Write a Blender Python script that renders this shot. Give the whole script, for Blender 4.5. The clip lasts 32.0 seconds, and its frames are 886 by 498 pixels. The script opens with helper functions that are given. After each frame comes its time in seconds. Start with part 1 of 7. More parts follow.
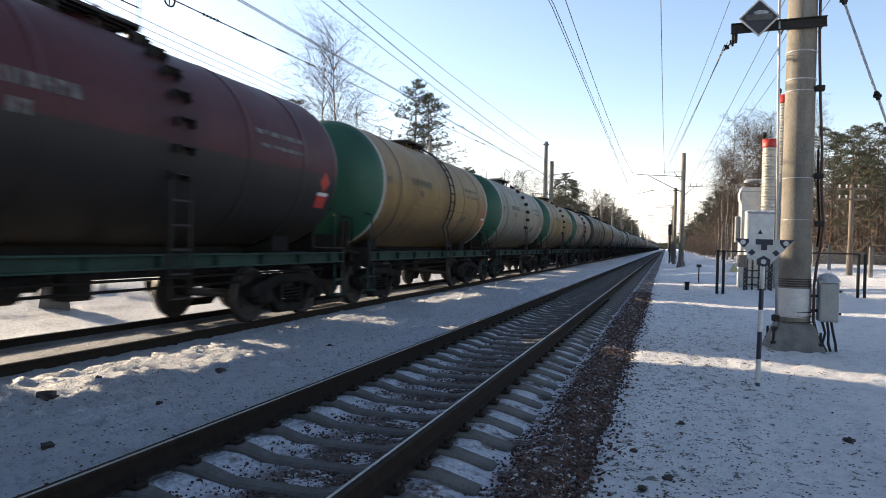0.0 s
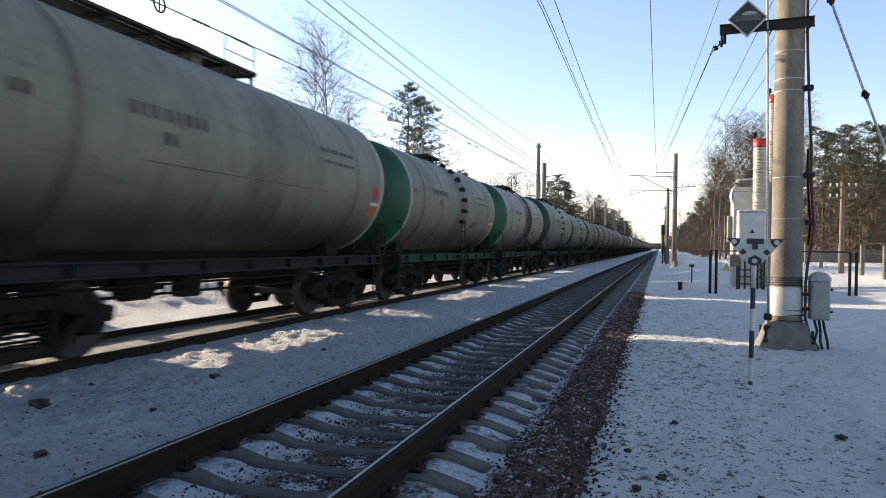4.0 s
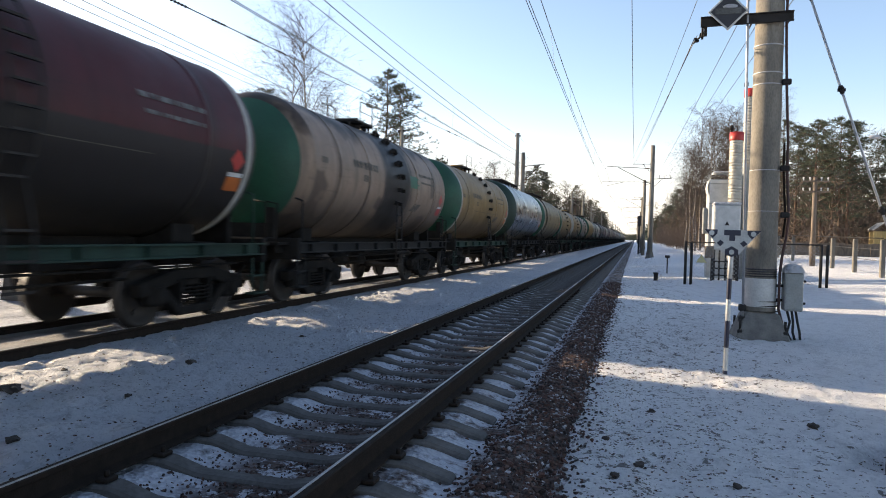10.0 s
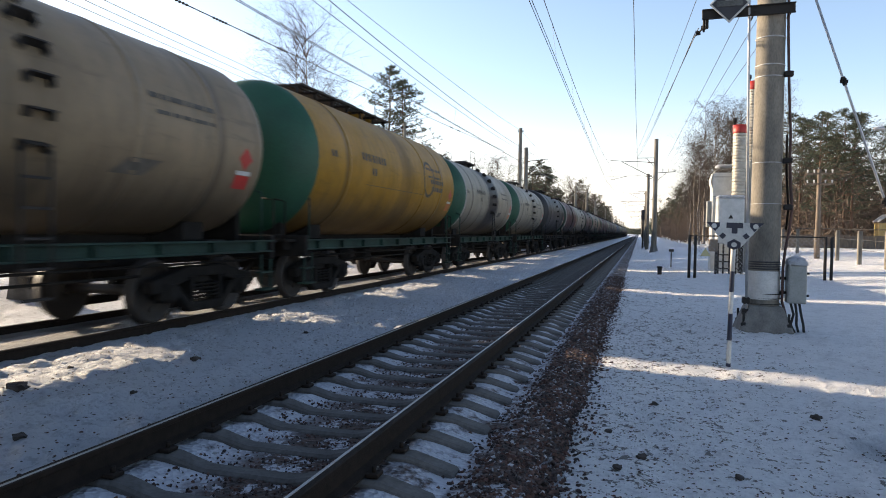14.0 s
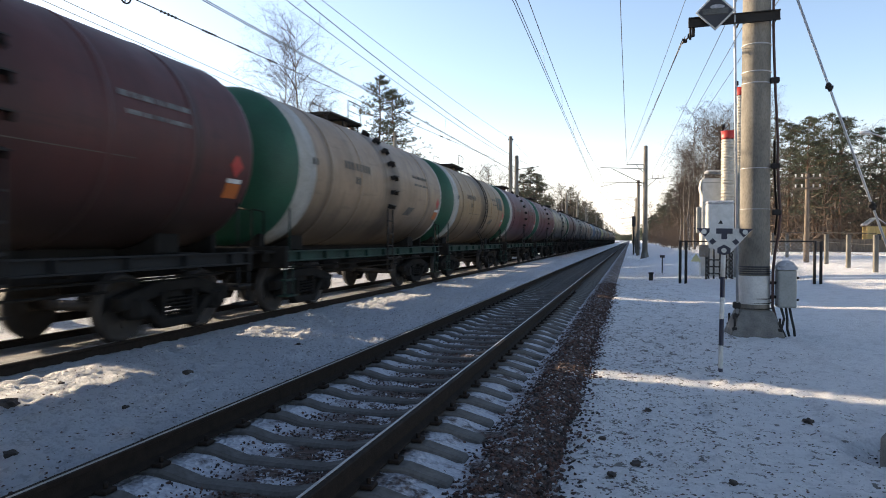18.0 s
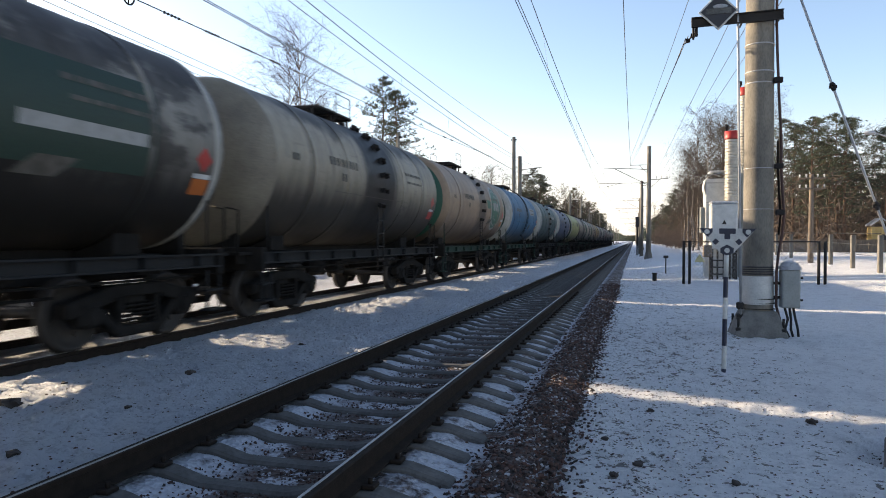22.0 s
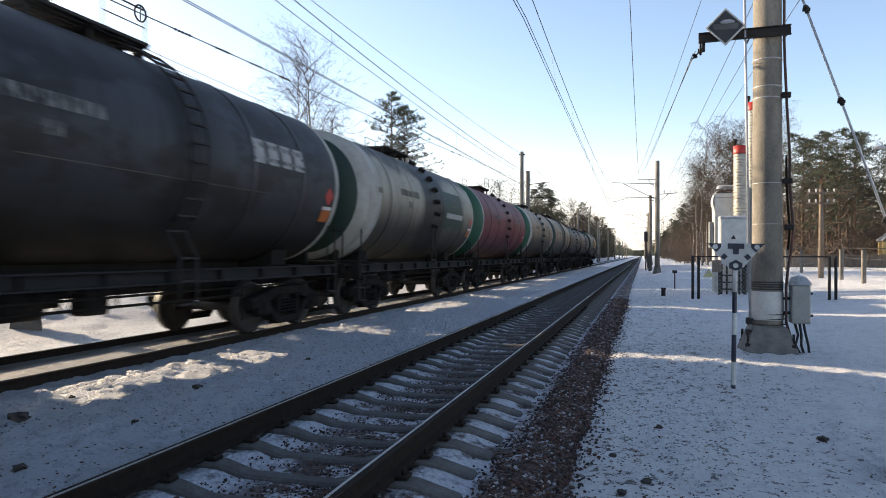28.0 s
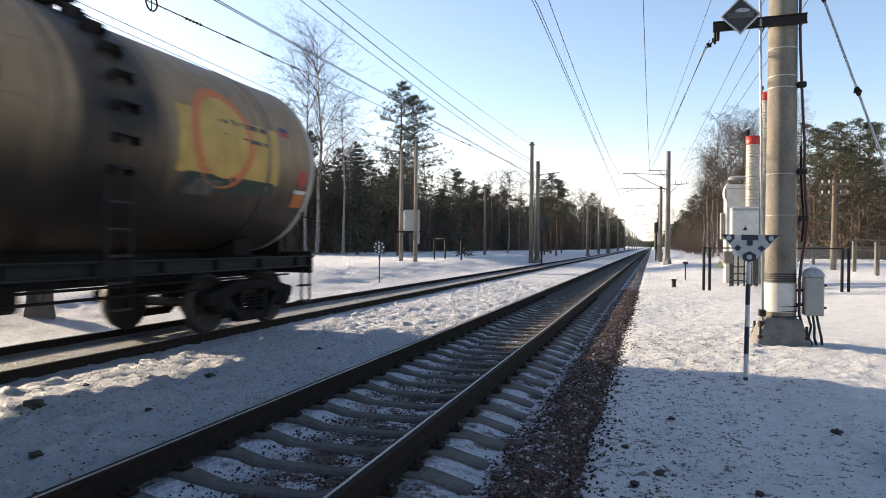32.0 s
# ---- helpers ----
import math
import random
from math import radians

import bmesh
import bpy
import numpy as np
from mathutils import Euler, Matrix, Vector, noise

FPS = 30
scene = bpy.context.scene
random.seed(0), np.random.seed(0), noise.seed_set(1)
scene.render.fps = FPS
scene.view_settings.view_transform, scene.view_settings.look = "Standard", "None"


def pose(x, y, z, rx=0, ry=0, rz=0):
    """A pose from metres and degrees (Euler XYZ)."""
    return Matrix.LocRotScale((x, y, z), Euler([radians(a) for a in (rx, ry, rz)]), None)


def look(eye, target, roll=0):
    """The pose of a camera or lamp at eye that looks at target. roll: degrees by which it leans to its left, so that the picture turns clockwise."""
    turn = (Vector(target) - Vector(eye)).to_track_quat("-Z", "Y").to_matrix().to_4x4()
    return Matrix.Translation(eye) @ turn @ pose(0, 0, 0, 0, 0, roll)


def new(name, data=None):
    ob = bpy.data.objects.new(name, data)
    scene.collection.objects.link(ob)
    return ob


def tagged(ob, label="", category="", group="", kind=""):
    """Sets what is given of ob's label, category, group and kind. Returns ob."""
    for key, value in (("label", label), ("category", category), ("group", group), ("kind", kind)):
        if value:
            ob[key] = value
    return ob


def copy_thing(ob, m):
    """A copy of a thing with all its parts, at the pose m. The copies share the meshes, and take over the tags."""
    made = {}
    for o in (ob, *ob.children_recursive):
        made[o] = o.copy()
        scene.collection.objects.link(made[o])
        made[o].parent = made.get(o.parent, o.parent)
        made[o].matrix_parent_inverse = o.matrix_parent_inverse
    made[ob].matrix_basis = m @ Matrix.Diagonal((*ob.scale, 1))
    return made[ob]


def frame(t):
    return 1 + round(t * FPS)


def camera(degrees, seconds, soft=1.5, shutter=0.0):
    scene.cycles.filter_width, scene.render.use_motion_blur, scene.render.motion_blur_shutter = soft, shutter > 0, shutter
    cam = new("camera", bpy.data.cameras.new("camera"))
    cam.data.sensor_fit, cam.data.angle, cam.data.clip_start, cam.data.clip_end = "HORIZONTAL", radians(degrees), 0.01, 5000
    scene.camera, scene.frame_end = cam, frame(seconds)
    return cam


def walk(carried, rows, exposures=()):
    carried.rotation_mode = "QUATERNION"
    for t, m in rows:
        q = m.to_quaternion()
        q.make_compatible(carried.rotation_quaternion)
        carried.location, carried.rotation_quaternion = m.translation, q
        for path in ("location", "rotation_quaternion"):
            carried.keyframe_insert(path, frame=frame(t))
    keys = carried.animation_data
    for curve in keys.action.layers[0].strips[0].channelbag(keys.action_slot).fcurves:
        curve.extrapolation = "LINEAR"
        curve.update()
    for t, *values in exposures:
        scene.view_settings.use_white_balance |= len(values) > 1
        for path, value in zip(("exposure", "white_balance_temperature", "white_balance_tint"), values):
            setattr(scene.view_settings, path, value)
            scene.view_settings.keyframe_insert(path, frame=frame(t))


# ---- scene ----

# ---------------------------------------------------------------- camera
cam = camera(65.58, 32.0, soft=1.0, shutter=0.2)
PATH = [
    (0, look((2.563, 0.007, 1.653), (-0.521, 9.519, 1.562), 1.44)),
    (0.5, look((2.561, 0.010, 1.654), (-0.492, 9.532, 1.562), 1.39)),
    (1, look((2.560, 0.009, 1.654), (-0.481, 9.535, 1.555), 1.42)),
    (1.5, look((2.557, 0.017, 1.653), (-0.476, 9.546, 1.544), 1.24)),
    (2, look((2.564, 0.013, 1.651), (-0.458, 9.545, 1.541), 1.16)),
    (2.5, look((2.568, 0.010, 1.656), (-0.463, 9.539, 1.549), 1.10)),
    (3, look((2.572, 0.001, 1.656), (-0.445, 9.534, 1.564), 1.09)),
    (3.5, look((2.583, -0.003, 1.656), (-0.417, 9.536, 1.596), 0.76)),
    (5.5, look((2.570, -0.007, 1.650), (-0.442, 9.529, 1.608), 0.87)),
    (6, look((2.568, -0.017, 1.650), (-0.450, 9.516, 1.603), 1.01)),
    (6.5, look((2.554, -0.014, 1.649), (-0.470, 9.518, 1.592), 1.27)),
    (7, look((2.549, -0.008, 1.637), (-0.468, 9.525, 1.557), 1.17)),
    (7.5, look((2.536, 0.002, 1.641), (-0.402, 9.560, 1.511), 1.12)),
    (8, look((2.536, 0.017, 1.639), (-0.323, 9.598, 1.466), 1.15)),
    (8.5, look((2.535, 0.019, 1.640), (-0.257, 9.619, 1.443), 1.50)),
    (9, look((2.536, 0.017, 1.639), (-0.184, 9.638, 1.449), 1.81)),
    (9.5, look((2.535, 0.006, 1.644), (-0.149, 9.637, 1.445), 1.75)),
    (10, look((2.537, 0.011, 1.642), (-0.146, 9.642, 1.433), 1.51)),
    (10.5, look((2.535, 0.014, 1.635), (-0.147, 9.645, 1.423), 1.27)),
    (11, look((2.539, 0.014, 1.639), (-0.164, 9.639, 1.410), 1.05)),
    (11.5, look((2.538, 0.021, 1.638), (-0.177, 9.642, 1.380), 1.03)),
    (12, look((2.544, 0.018, 1.636), (-0.190, 9.634, 1.368), 0.99)),
    (12.5, look((2.552, 0.012, 1.635), (-0.185, 9.626, 1.362), 0.82)),
    (13, look((2.560, 0.004, 1.635), (-0.194, 9.613, 1.349), 0.62)),
    (13.5, look((2.567, -0.001, 1.637), (-0.195, 9.606, 1.361), 0.73)),
    (14, look((2.562, -0.004, 1.634), (-0.175, 9.610, 1.366), 0.98)),
    (14.5, look((2.565, -0.006, 1.633), (-0.163, 9.611, 1.380), 0.91)),
    (16.5, look((2.579, -0.005, 1.636), (-0.126, 9.621, 1.499), 0.80)),
    (17, look((2.576, 0.000, 1.637), (-0.115, 9.630, 1.501), 1.03)),
    (17.5, look((2.570, -0.025, 1.647), (-0.098, 9.611, 1.496), 0.68)),
    (18, look((2.566, -0.018, 1.644), (-0.059, 9.631, 1.503), 0.23)),
    (18.5, look((2.559, -0.036, 1.645), (0.004, 9.630, 1.501), 0.22)),
    (19, look((2.559, -0.041, 1.643), (0.013, 9.628, 1.490), 0.40)),
    (19.5, look((2.565, -0.037, 1.648), (0.010, 9.630, 1.501), 0.31)),
    (20, look((2.574, -0.030, 1.640), (0.001, 9.632, 1.501), 0.21)),
    (20.5, look((2.583, -0.014, 1.639), (-0.017, 9.642, 1.501), 0.09)),
    (21, look((2.577, 0.004, 1.636), (-0.044, 9.654, 1.500), 0.15)),
    (21.5, look((2.576, -0.003, 1.637), (-0.081, 9.637, 1.491), 0.24)),
    (22, look((2.578, -0.011, 1.637), (-0.095, 9.624, 1.507), 0.19)),
    (22.5, look((2.578, -0.013, 1.638), (-0.116, 9.617, 1.524), 0.18)),
    (23, look((2.577, -0.017, 1.639), (-0.134, 9.608, 1.546), 0.05)),
    (23.5, look((2.582, -0.022, 1.638), (-0.152, 9.597, 1.570), 0.07)),
    (24, look((2.591, -0.017, 1.639), (-0.148, 9.601, 1.591), -0.01)),
    (24.5, look((2.592, -0.024, 1.639), (-0.144, 9.595, 1.615), 0.04)),
    (25, look((2.594, -0.024, 1.642), (-0.151, 9.592, 1.653), 0.25)),
    (25.5, look((2.594, -0.027, 1.641), (-0.155, 9.588, 1.686), 0.29)),
    (27.5, look((2.588, -0.022, 1.646), (-0.195, 9.582, 1.729), -0.01)),
    (28, look((2.590, -0.009, 1.641), (-0.198, 9.594, 1.720), 0.26)),
    (28.5, look((2.574, -0.005, 1.640), (-0.202, 9.601, 1.710), 0.63)),
    (29, look((2.566, -0.003, 1.641), (-0.226, 9.599, 1.679), 0.64)),
    (29.5, look((2.561, 0.010, 1.637), (-0.271, 9.601, 1.646), 0.41)),
    (30, look((2.562, 0.015, 1.639), (-0.303, 9.596, 1.612), 0.49)),
    (30.5, look((2.558, 0.007, 1.637), (-0.335, 9.579, 1.596), 0.54)),
    (31, look((2.558, 0.006, 1.641), (-0.349, 9.574, 1.590), 0.66)),
    (31.5, look((2.557, 0.003, 1.643), (-0.355, 9.570, 1.579), 0.52)),
    (32, look((2.555, 0.000, 1.640), (-0.358, 9.566, 1.578), 0.46)),
]

walk(cam, PATH, [(0, 1.20, 7600, 14), (30.5, 1.20, 7600, 14), (32, 1.08, 7500, 14)])

# ---------------------------------------------------------------- light
SUN_EL, SUN_ROT = 16.6, -75.5
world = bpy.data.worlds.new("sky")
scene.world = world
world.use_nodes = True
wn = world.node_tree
sky = wn.nodes.new("ShaderNodeTexSky")
sky.sky_type = "NISHITA"
sky.sun_disc = False
sky.sun_elevation, sky.sun_rotation = radians(SUN_EL), radians(SUN_ROT)
sky.air_density, sky.dust_density, sky.ozone_density = 0.82, 0.6, 2.0
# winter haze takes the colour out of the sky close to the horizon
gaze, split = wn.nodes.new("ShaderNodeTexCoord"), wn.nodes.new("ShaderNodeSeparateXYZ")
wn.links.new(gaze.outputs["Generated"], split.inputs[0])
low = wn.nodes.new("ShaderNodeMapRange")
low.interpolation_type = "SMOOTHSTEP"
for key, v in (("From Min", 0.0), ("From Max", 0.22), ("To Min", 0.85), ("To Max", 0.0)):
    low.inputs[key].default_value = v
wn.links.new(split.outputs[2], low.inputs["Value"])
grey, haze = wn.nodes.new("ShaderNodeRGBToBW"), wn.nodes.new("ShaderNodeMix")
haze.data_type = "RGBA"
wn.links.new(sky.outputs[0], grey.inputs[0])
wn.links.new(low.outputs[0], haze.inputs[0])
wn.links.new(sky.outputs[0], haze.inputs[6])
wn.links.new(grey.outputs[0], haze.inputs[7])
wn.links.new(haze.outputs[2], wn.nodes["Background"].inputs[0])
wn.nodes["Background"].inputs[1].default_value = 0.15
sun_data = bpy.data.lights.new("sun", "SUN")
sun_data.energy, sun_data.angle, sun_data.color = 5.0, radians(0.6), (1.0, 0.88, 0.70)
sun = new("sun", sun_data)
to_sun = Vector((math.sin(radians(SUN_ROT)) * math.cos(radians(SUN_EL)), math.cos(radians(SUN_ROT)) * math.cos(radians(SUN_EL)), math.sin(radians(SUN_EL))))
sun.matrix_world = look(to_sun * 200, (0, 0, 0))

# ---------------------------------------------------------------- helpers of the scene
RAIL_Z = 0.19          # rail head above the sleepers of the near track
TRACK2 = -5.16         # centre of the far track
R = random.Random(7)


def bm_new():
    return bmesh.new()


def box(bm, c, s, rot=None, bevel=0.0):
    m = Matrix.Translation(c) @ (rot.to_4x4() if rot else Matrix.Identity(4)) @ Matrix.Diagonal((*s, 1))
    g = bmesh.ops.create_cube(bm, size=1.0, matrix=m)
    if bevel:
        edges = list({e for v in g["verts"] for e in v.link_edges})
        bmesh.ops.bevel(bm, geom=edges, offset=bevel, segments=1, affect="EDGES", profile=0.5)


def tube(bm, a, b, r0, r1=None, seg=8, caps=True):
    a, b = Vector(a), Vector(b)
    r1 = r0 if r1 is None else r1
    d = b - a
    if d.length < 1e-6:
        return
    q = d.to_track_quat("Z", "Y").to_matrix()
    ra, rb = [], []
    for i in range(seg):
        u = q @ Vector((math.cos(2 * math.pi * i / seg), math.sin(2 * math.pi * i / seg), 0))
        ra.append(bm.verts.new(a + u * r0))
        rb.append(bm.verts.new(b + u * r1))
    for i in range(seg):
        f = bm.faces.new((ra[i], ra[(i + 1) % seg], rb[(i + 1) % seg], rb[i]))
        f.smooth = seg > 5
    if caps:
        bm.faces.new(ra[::-1])
        bm.faces.new(rb)


def sweep(bm, pts, r, seg=6):
    """One unbroken tube along a line of points."""
    pts = [Vector(p) for p in pts]
    rings = []
    for i, p in enumerate(pts):
        d = (pts[min(i + 1, len(pts) - 1)] - pts[max(i - 1, 0)]).normalized()
        side = d.cross(Vector((0.31, 0.17, 0.94)) if abs(d.z) < 0.9 else Vector((0.94, 0.3, 0.1))).normalized()
        up = side.cross(d)
        rings.append([bm.verts.new(p + (side * math.cos(2 * math.pi * k / seg) + up * math.sin(2 * math.pi * k / seg)) * r) for k in range(seg)])
    for a, b in zip(rings, rings[1:]):
        for k in range(seg):
            bm.faces.new((a[k], a[(k + 1) % seg], b[(k + 1) % seg], b[k])).smooth = True
    bm.faces.new(rings[0][::-1])
    bm.faces.new(rings[-1])


def lathe(bm, profile, centre=(0, 0, 0), axis="Y", seg=32, smooth=True):
    """Turns a profile of (radius, along) about an axis."""
    rings = []
    for r, h in profile:
        ring = []
        for i in range(seg):
            c, s = math.cos(2 * math.pi * i / seg) * r, math.sin(2 * math.pi * i / seg) * r
            p = {"Y": (c, h, s), "Z": (c, s, h), "X": (h, c, s)}[axis]
            ring.append(bm.verts.new(Vector(p) + Vector(centre)))
        rings.append(ring)
    for k in range(len(rings) - 1):
        for i in range(seg):
            f = bm.faces.new((rings[k][i], rings[k][(i + 1) % seg], rings[k + 1][(i + 1) % seg], rings[k + 1][i]))
            f.smooth = smooth
    return rings


def done(bm, name):
    bmesh.ops.recalc_face_normals(bm, faces=bm.faces)
    me = bpy.data.meshes.new(name)
    bm.to_mesh(me)
    bm.free()
    return me


def piece(name, me, material, parent=None, m=None, label=""):
    """Links a mesh that may be shared, with the material on the object."""
    ob = new(name, me)
    if not me.materials:
        me.materials.append(None)
    ob.material_slots[0].link = "OBJECT"
    ob.material_slots[0].material = material
    if parent:
        ob.parent = parent
    if m is not None:
        ob.matrix_basis = m
    if label:
        ob["label"] = label
    return ob


def part(name, bm, material, parent, label="", m=None):
    return piece(name, done(bm, name), material, parent, m, label)


def thing(name, label, category, group="", m=None):
    ob = tagged(new(name), label, category, group)
    ob.empty_display_size = 0.2
    if m is not None:
        ob.matrix_basis = m
    return ob


# ---------------------------------------------------------------- materials
def mat(name, colour, rough=0.7, metal=0.0, colour2=None, scale=6.0, bump=0.15, bump_scale=40.0, speck=0.0, stretch=(1, 1, 1), coords="Object", contrast=0.18, bump_dist=0.01, spec=0.4):
    m = bpy.data.materials.new(name)
    m.use_nodes = True
    nt = m.node_tree
    b = nt.nodes["Principled BSDF"]
    b.inputs["Roughness"].default_value = rough
    b.inputs["Metallic"].default_value = metal
    b.inputs["Specular IOR Level"].default_value = spec
    tc = nt.nodes.new("ShaderNodeTexCoord")
    mp = nt.nodes.new("ShaderNodeMapping")
    mp.inputs["Scale"].default_value = stretch
    nt.links.new(tc.outputs[coords], mp.inputs[0])
    n1 = nt.nodes.new("ShaderNodeTexNoise")
    n1.inputs["Scale"].default_value, n1.inputs["Detail"].default_value, n1.inputs["Roughness"].default_value = scale, 6, 0.6
    nt.links.new(mp.outputs[0], n1.inputs["Vector"])
    ramp = nt.nodes.new("ShaderNodeValToRGB")
    ramp.color_ramp.elements[0].position, ramp.color_ramp.elements[1].position = 0.5 - contrast, 0.5 + contrast
    c2 = colour2 or tuple(c * 0.72 for c in colour)
    ramp.color_ramp.elements[0].color, ramp.color_ramp.elements[1].color = (*c2, 1), (*colour, 1)
    nt.links.new(n1.outputs[0], ramp.inputs[0])
    out = ramp.outputs[0]
    n2 = nt.nodes.new("ShaderNodeTexNoise")
    n2.inputs["Scale"].default_value, n2.inputs["Detail"].default_value = bump_scale, 5
    nt.links.new(mp.outputs[0], n2.inputs["Vector"])
    if speck:
        mix = nt.nodes.new("ShaderNodeMix")
        mix.data_type, mix.blend_type = "RGBA", "MULTIPLY"
        r2 = nt.nodes.new("ShaderNodeValToRGB")
        r2.color_ramp.elements[0].position, r2.color_ramp.elements[1].position = 0.38, 0.55
        r2.color_ramp.elements[0].color = (1 - speck, 1 - speck, 1 - speck, 1)
        nt.links.new(n2.outputs[0], r2.inputs[0])
        mix.inputs[0].default_value = 1.0
        nt.links.new(out, mix.inputs[6])
        nt.links.new(r2.outputs[0], mix.inputs[7])
        out = mix.outputs[2]
    nt.links.new(out, b.inputs["Base Color"])
    if bump:
        bp = nt.nodes.new("ShaderNodeBump")
        bp.inputs["Strength"].default_value, bp.inputs["Distance"].default_value = bump, bump_dist
        nt.links.new(n2.outputs[0], bp.inputs["Height"])
        nt.links.new(bp.outputs[0], b.inputs["Normal"])
    return m


def math_node(nt, op, a, b=None, clamp=False):
    n = nt.nodes.new("ShaderNodeMath")
    n.operation, n.use_clamp = op, clamp
    for i, v in enumerate((a, b)):
        if v is None:
            continue
        if isinstance(v, (int, float)):
            n.inputs[i].default_value = v
        else:
            nt.links.new(v, n.inputs[i])
    return n.outputs[0]


def mix_node(nt, fac, a, b):
    n = nt.nodes.new("ShaderNodeMix")
    n.data_type = "RGBA"
    for i, v in ((0, fac), (6, a), (7, b)):
        if isinstance(v, tuple):
            n.inputs[i].default_value = (*v, 1)
        elif isinstance(v, (int, float)):
            n.inputs[i].default_value = v
        else:
            nt.links.new(v, n.inputs[i])
    return n.outputs[2]


def noise_node(nt, vec, scale, detail=5, rough=0.6):
    n = nt.nodes.new("ShaderNodeTexNoise")
    n.inputs["Scale"].default_value, n.inputs["Detail"].default_value, n.inputs["Roughness"].default_value = scale, detail, rough
    nt.links.new(vec, n.inputs["Vector"])
    return n.outputs[0]


def step_node(nt, v, lo, hi):
    n = nt.nodes.new("ShaderNodeMapRange")
    n.interpolation_type = "SMOOTHSTEP"
    n.inputs["From Min"].default_value, n.inputs["From Max"].default_value = lo, hi
    nt.links.new(v, n.inputs["Value"])
    return n.outputs[0]


def snow_material():
    """Crusted snow, with grey dust beside the tracks and dark crumbs on it."""
    m = bpy.data.materials.new("snow")
    m.use_nodes = True
    nt = m.node_tree
    b = nt.nodes["Principled BSDF"]
    tc = nt.nodes.new("ShaderNodeTexCoord")
    v = tc.outputs["Object"]
    sep = nt.nodes.new("ShaderNodeSeparateXYZ")
    nt.links.new(v, sep.inputs[0])
    big, mid, fine = noise_node(nt, v, 0.35), noise_node(nt, v, 2.2), noise_node(nt, v, 11, 7, 0.7)
    grit, grit2 = noise_node(nt, v, 8.0, 4, 0.6), noise_node(nt, v, 27.0, 3, 0.6)
    # dust between the tracks
    d = math_node(nt, "ABSOLUTE", math_node(nt, "ADD", sep.outputs[0], 5.4))
    dust = math_node(nt, "SUBTRACT", 1.0, step_node(nt, d, 3.6, 8.2))
    dust = math_node(nt, "MULTIPLY", dust, math_node(nt, "ADD", 0.45, big))
    c = mix_node(nt, math_node(nt, "MULTIPLY", dust, 0.85, True), (0.94, 0.95, 0.97), (0.61, 0.64, 0.70))
    c = mix_node(nt, math_node(nt, "MULTIPLY", step_node(nt, mid, 0.48, 0.66), 0.28), c, (0.60, 0.60, 0.62))
    # dirty crust, with the shade of dents painted in, stronger between the tracks
    crust_shade = step_node(nt, math_node(nt, "ADD", math_node(nt, "MULTIPLY", fine, 0.7), math_node(nt, "MULTIPLY", grit2, 0.3)), 0.50, 0.41)
    side = math_node(nt, "SUBTRACT", 0.42, math_node(nt, "MULTIPLY", step_node(nt, sep.outputs[0], 0.0, 1.0), 0.2))
    c = mix_node(nt, math_node(nt, "MULTIPLY", crust_shade, side), c, (0.26, 0.27, 0.31))
    # grime between the rails of the far track
    lane = math_node(nt, "SUBTRACT", 1.0, step_node(nt, math_node(nt, "ABSOLUTE", math_node(nt, "ADD", sep.outputs[0], 5.16)), 0.6, 0.95))
    c = mix_node(nt, math_node(nt, "MULTIPLY", lane, math_node(nt, "ADD", 0.5, math_node(nt, "MULTIPLY", mid, 0.6), True)), c, (0.15, 0.135, 0.12))
    near = math_node(nt, "SUBTRACT", 1.0, step_node(nt, math_node(nt, "ABSOLUTE", sep.outputs[0]), 3.2, 8.0))
    near = math_node(nt, "ADD", 0.04, math_node(nt, "MULTIPLY", near, math_node(nt, "ADD", 0.115, math_node(nt, "MULTIPLY", step_node(nt, sep.outputs[0], 1.0, 2.0), 0.075))))
    field = math_node(nt, "ADD", math_node(nt, "ADD", math_node(nt, "MULTIPLY", grit, 0.62), math_node(nt, "MULTIPLY", grit2, 0.42)), near)
    field = math_node(nt, "ADD", field, math_node(nt, "MULTIPLY", mid, 0.16))
    c = mix_node(nt, math_node(nt, "MULTIPLY", step_node(nt, field, 0.895, 0.915), 0.85), c, (0.06, 0.048, 0.04))
    nt.links.new(c, b.inputs["Base Color"])
    b.inputs["Roughness"].default_value = 0.62
    bp = nt.nodes.new("ShaderNodeBump")
    bp.inputs["Strength"].default_value, bp.inputs["Distance"].default_value = 1.0, 0.16
    nt.links.new(math_node(nt, "ADD", math_node(nt, "MULTIPLY", mid, 0.8), math_node(nt, "ADD", math_node(nt, "MULTIPLY", fine, 2.0), math_node(nt, "MULTIPLY", grit2, 0.45))), bp.inputs["Height"])
    nt.links.new(bp.outputs[0], b.inputs["Normal"])
    return m


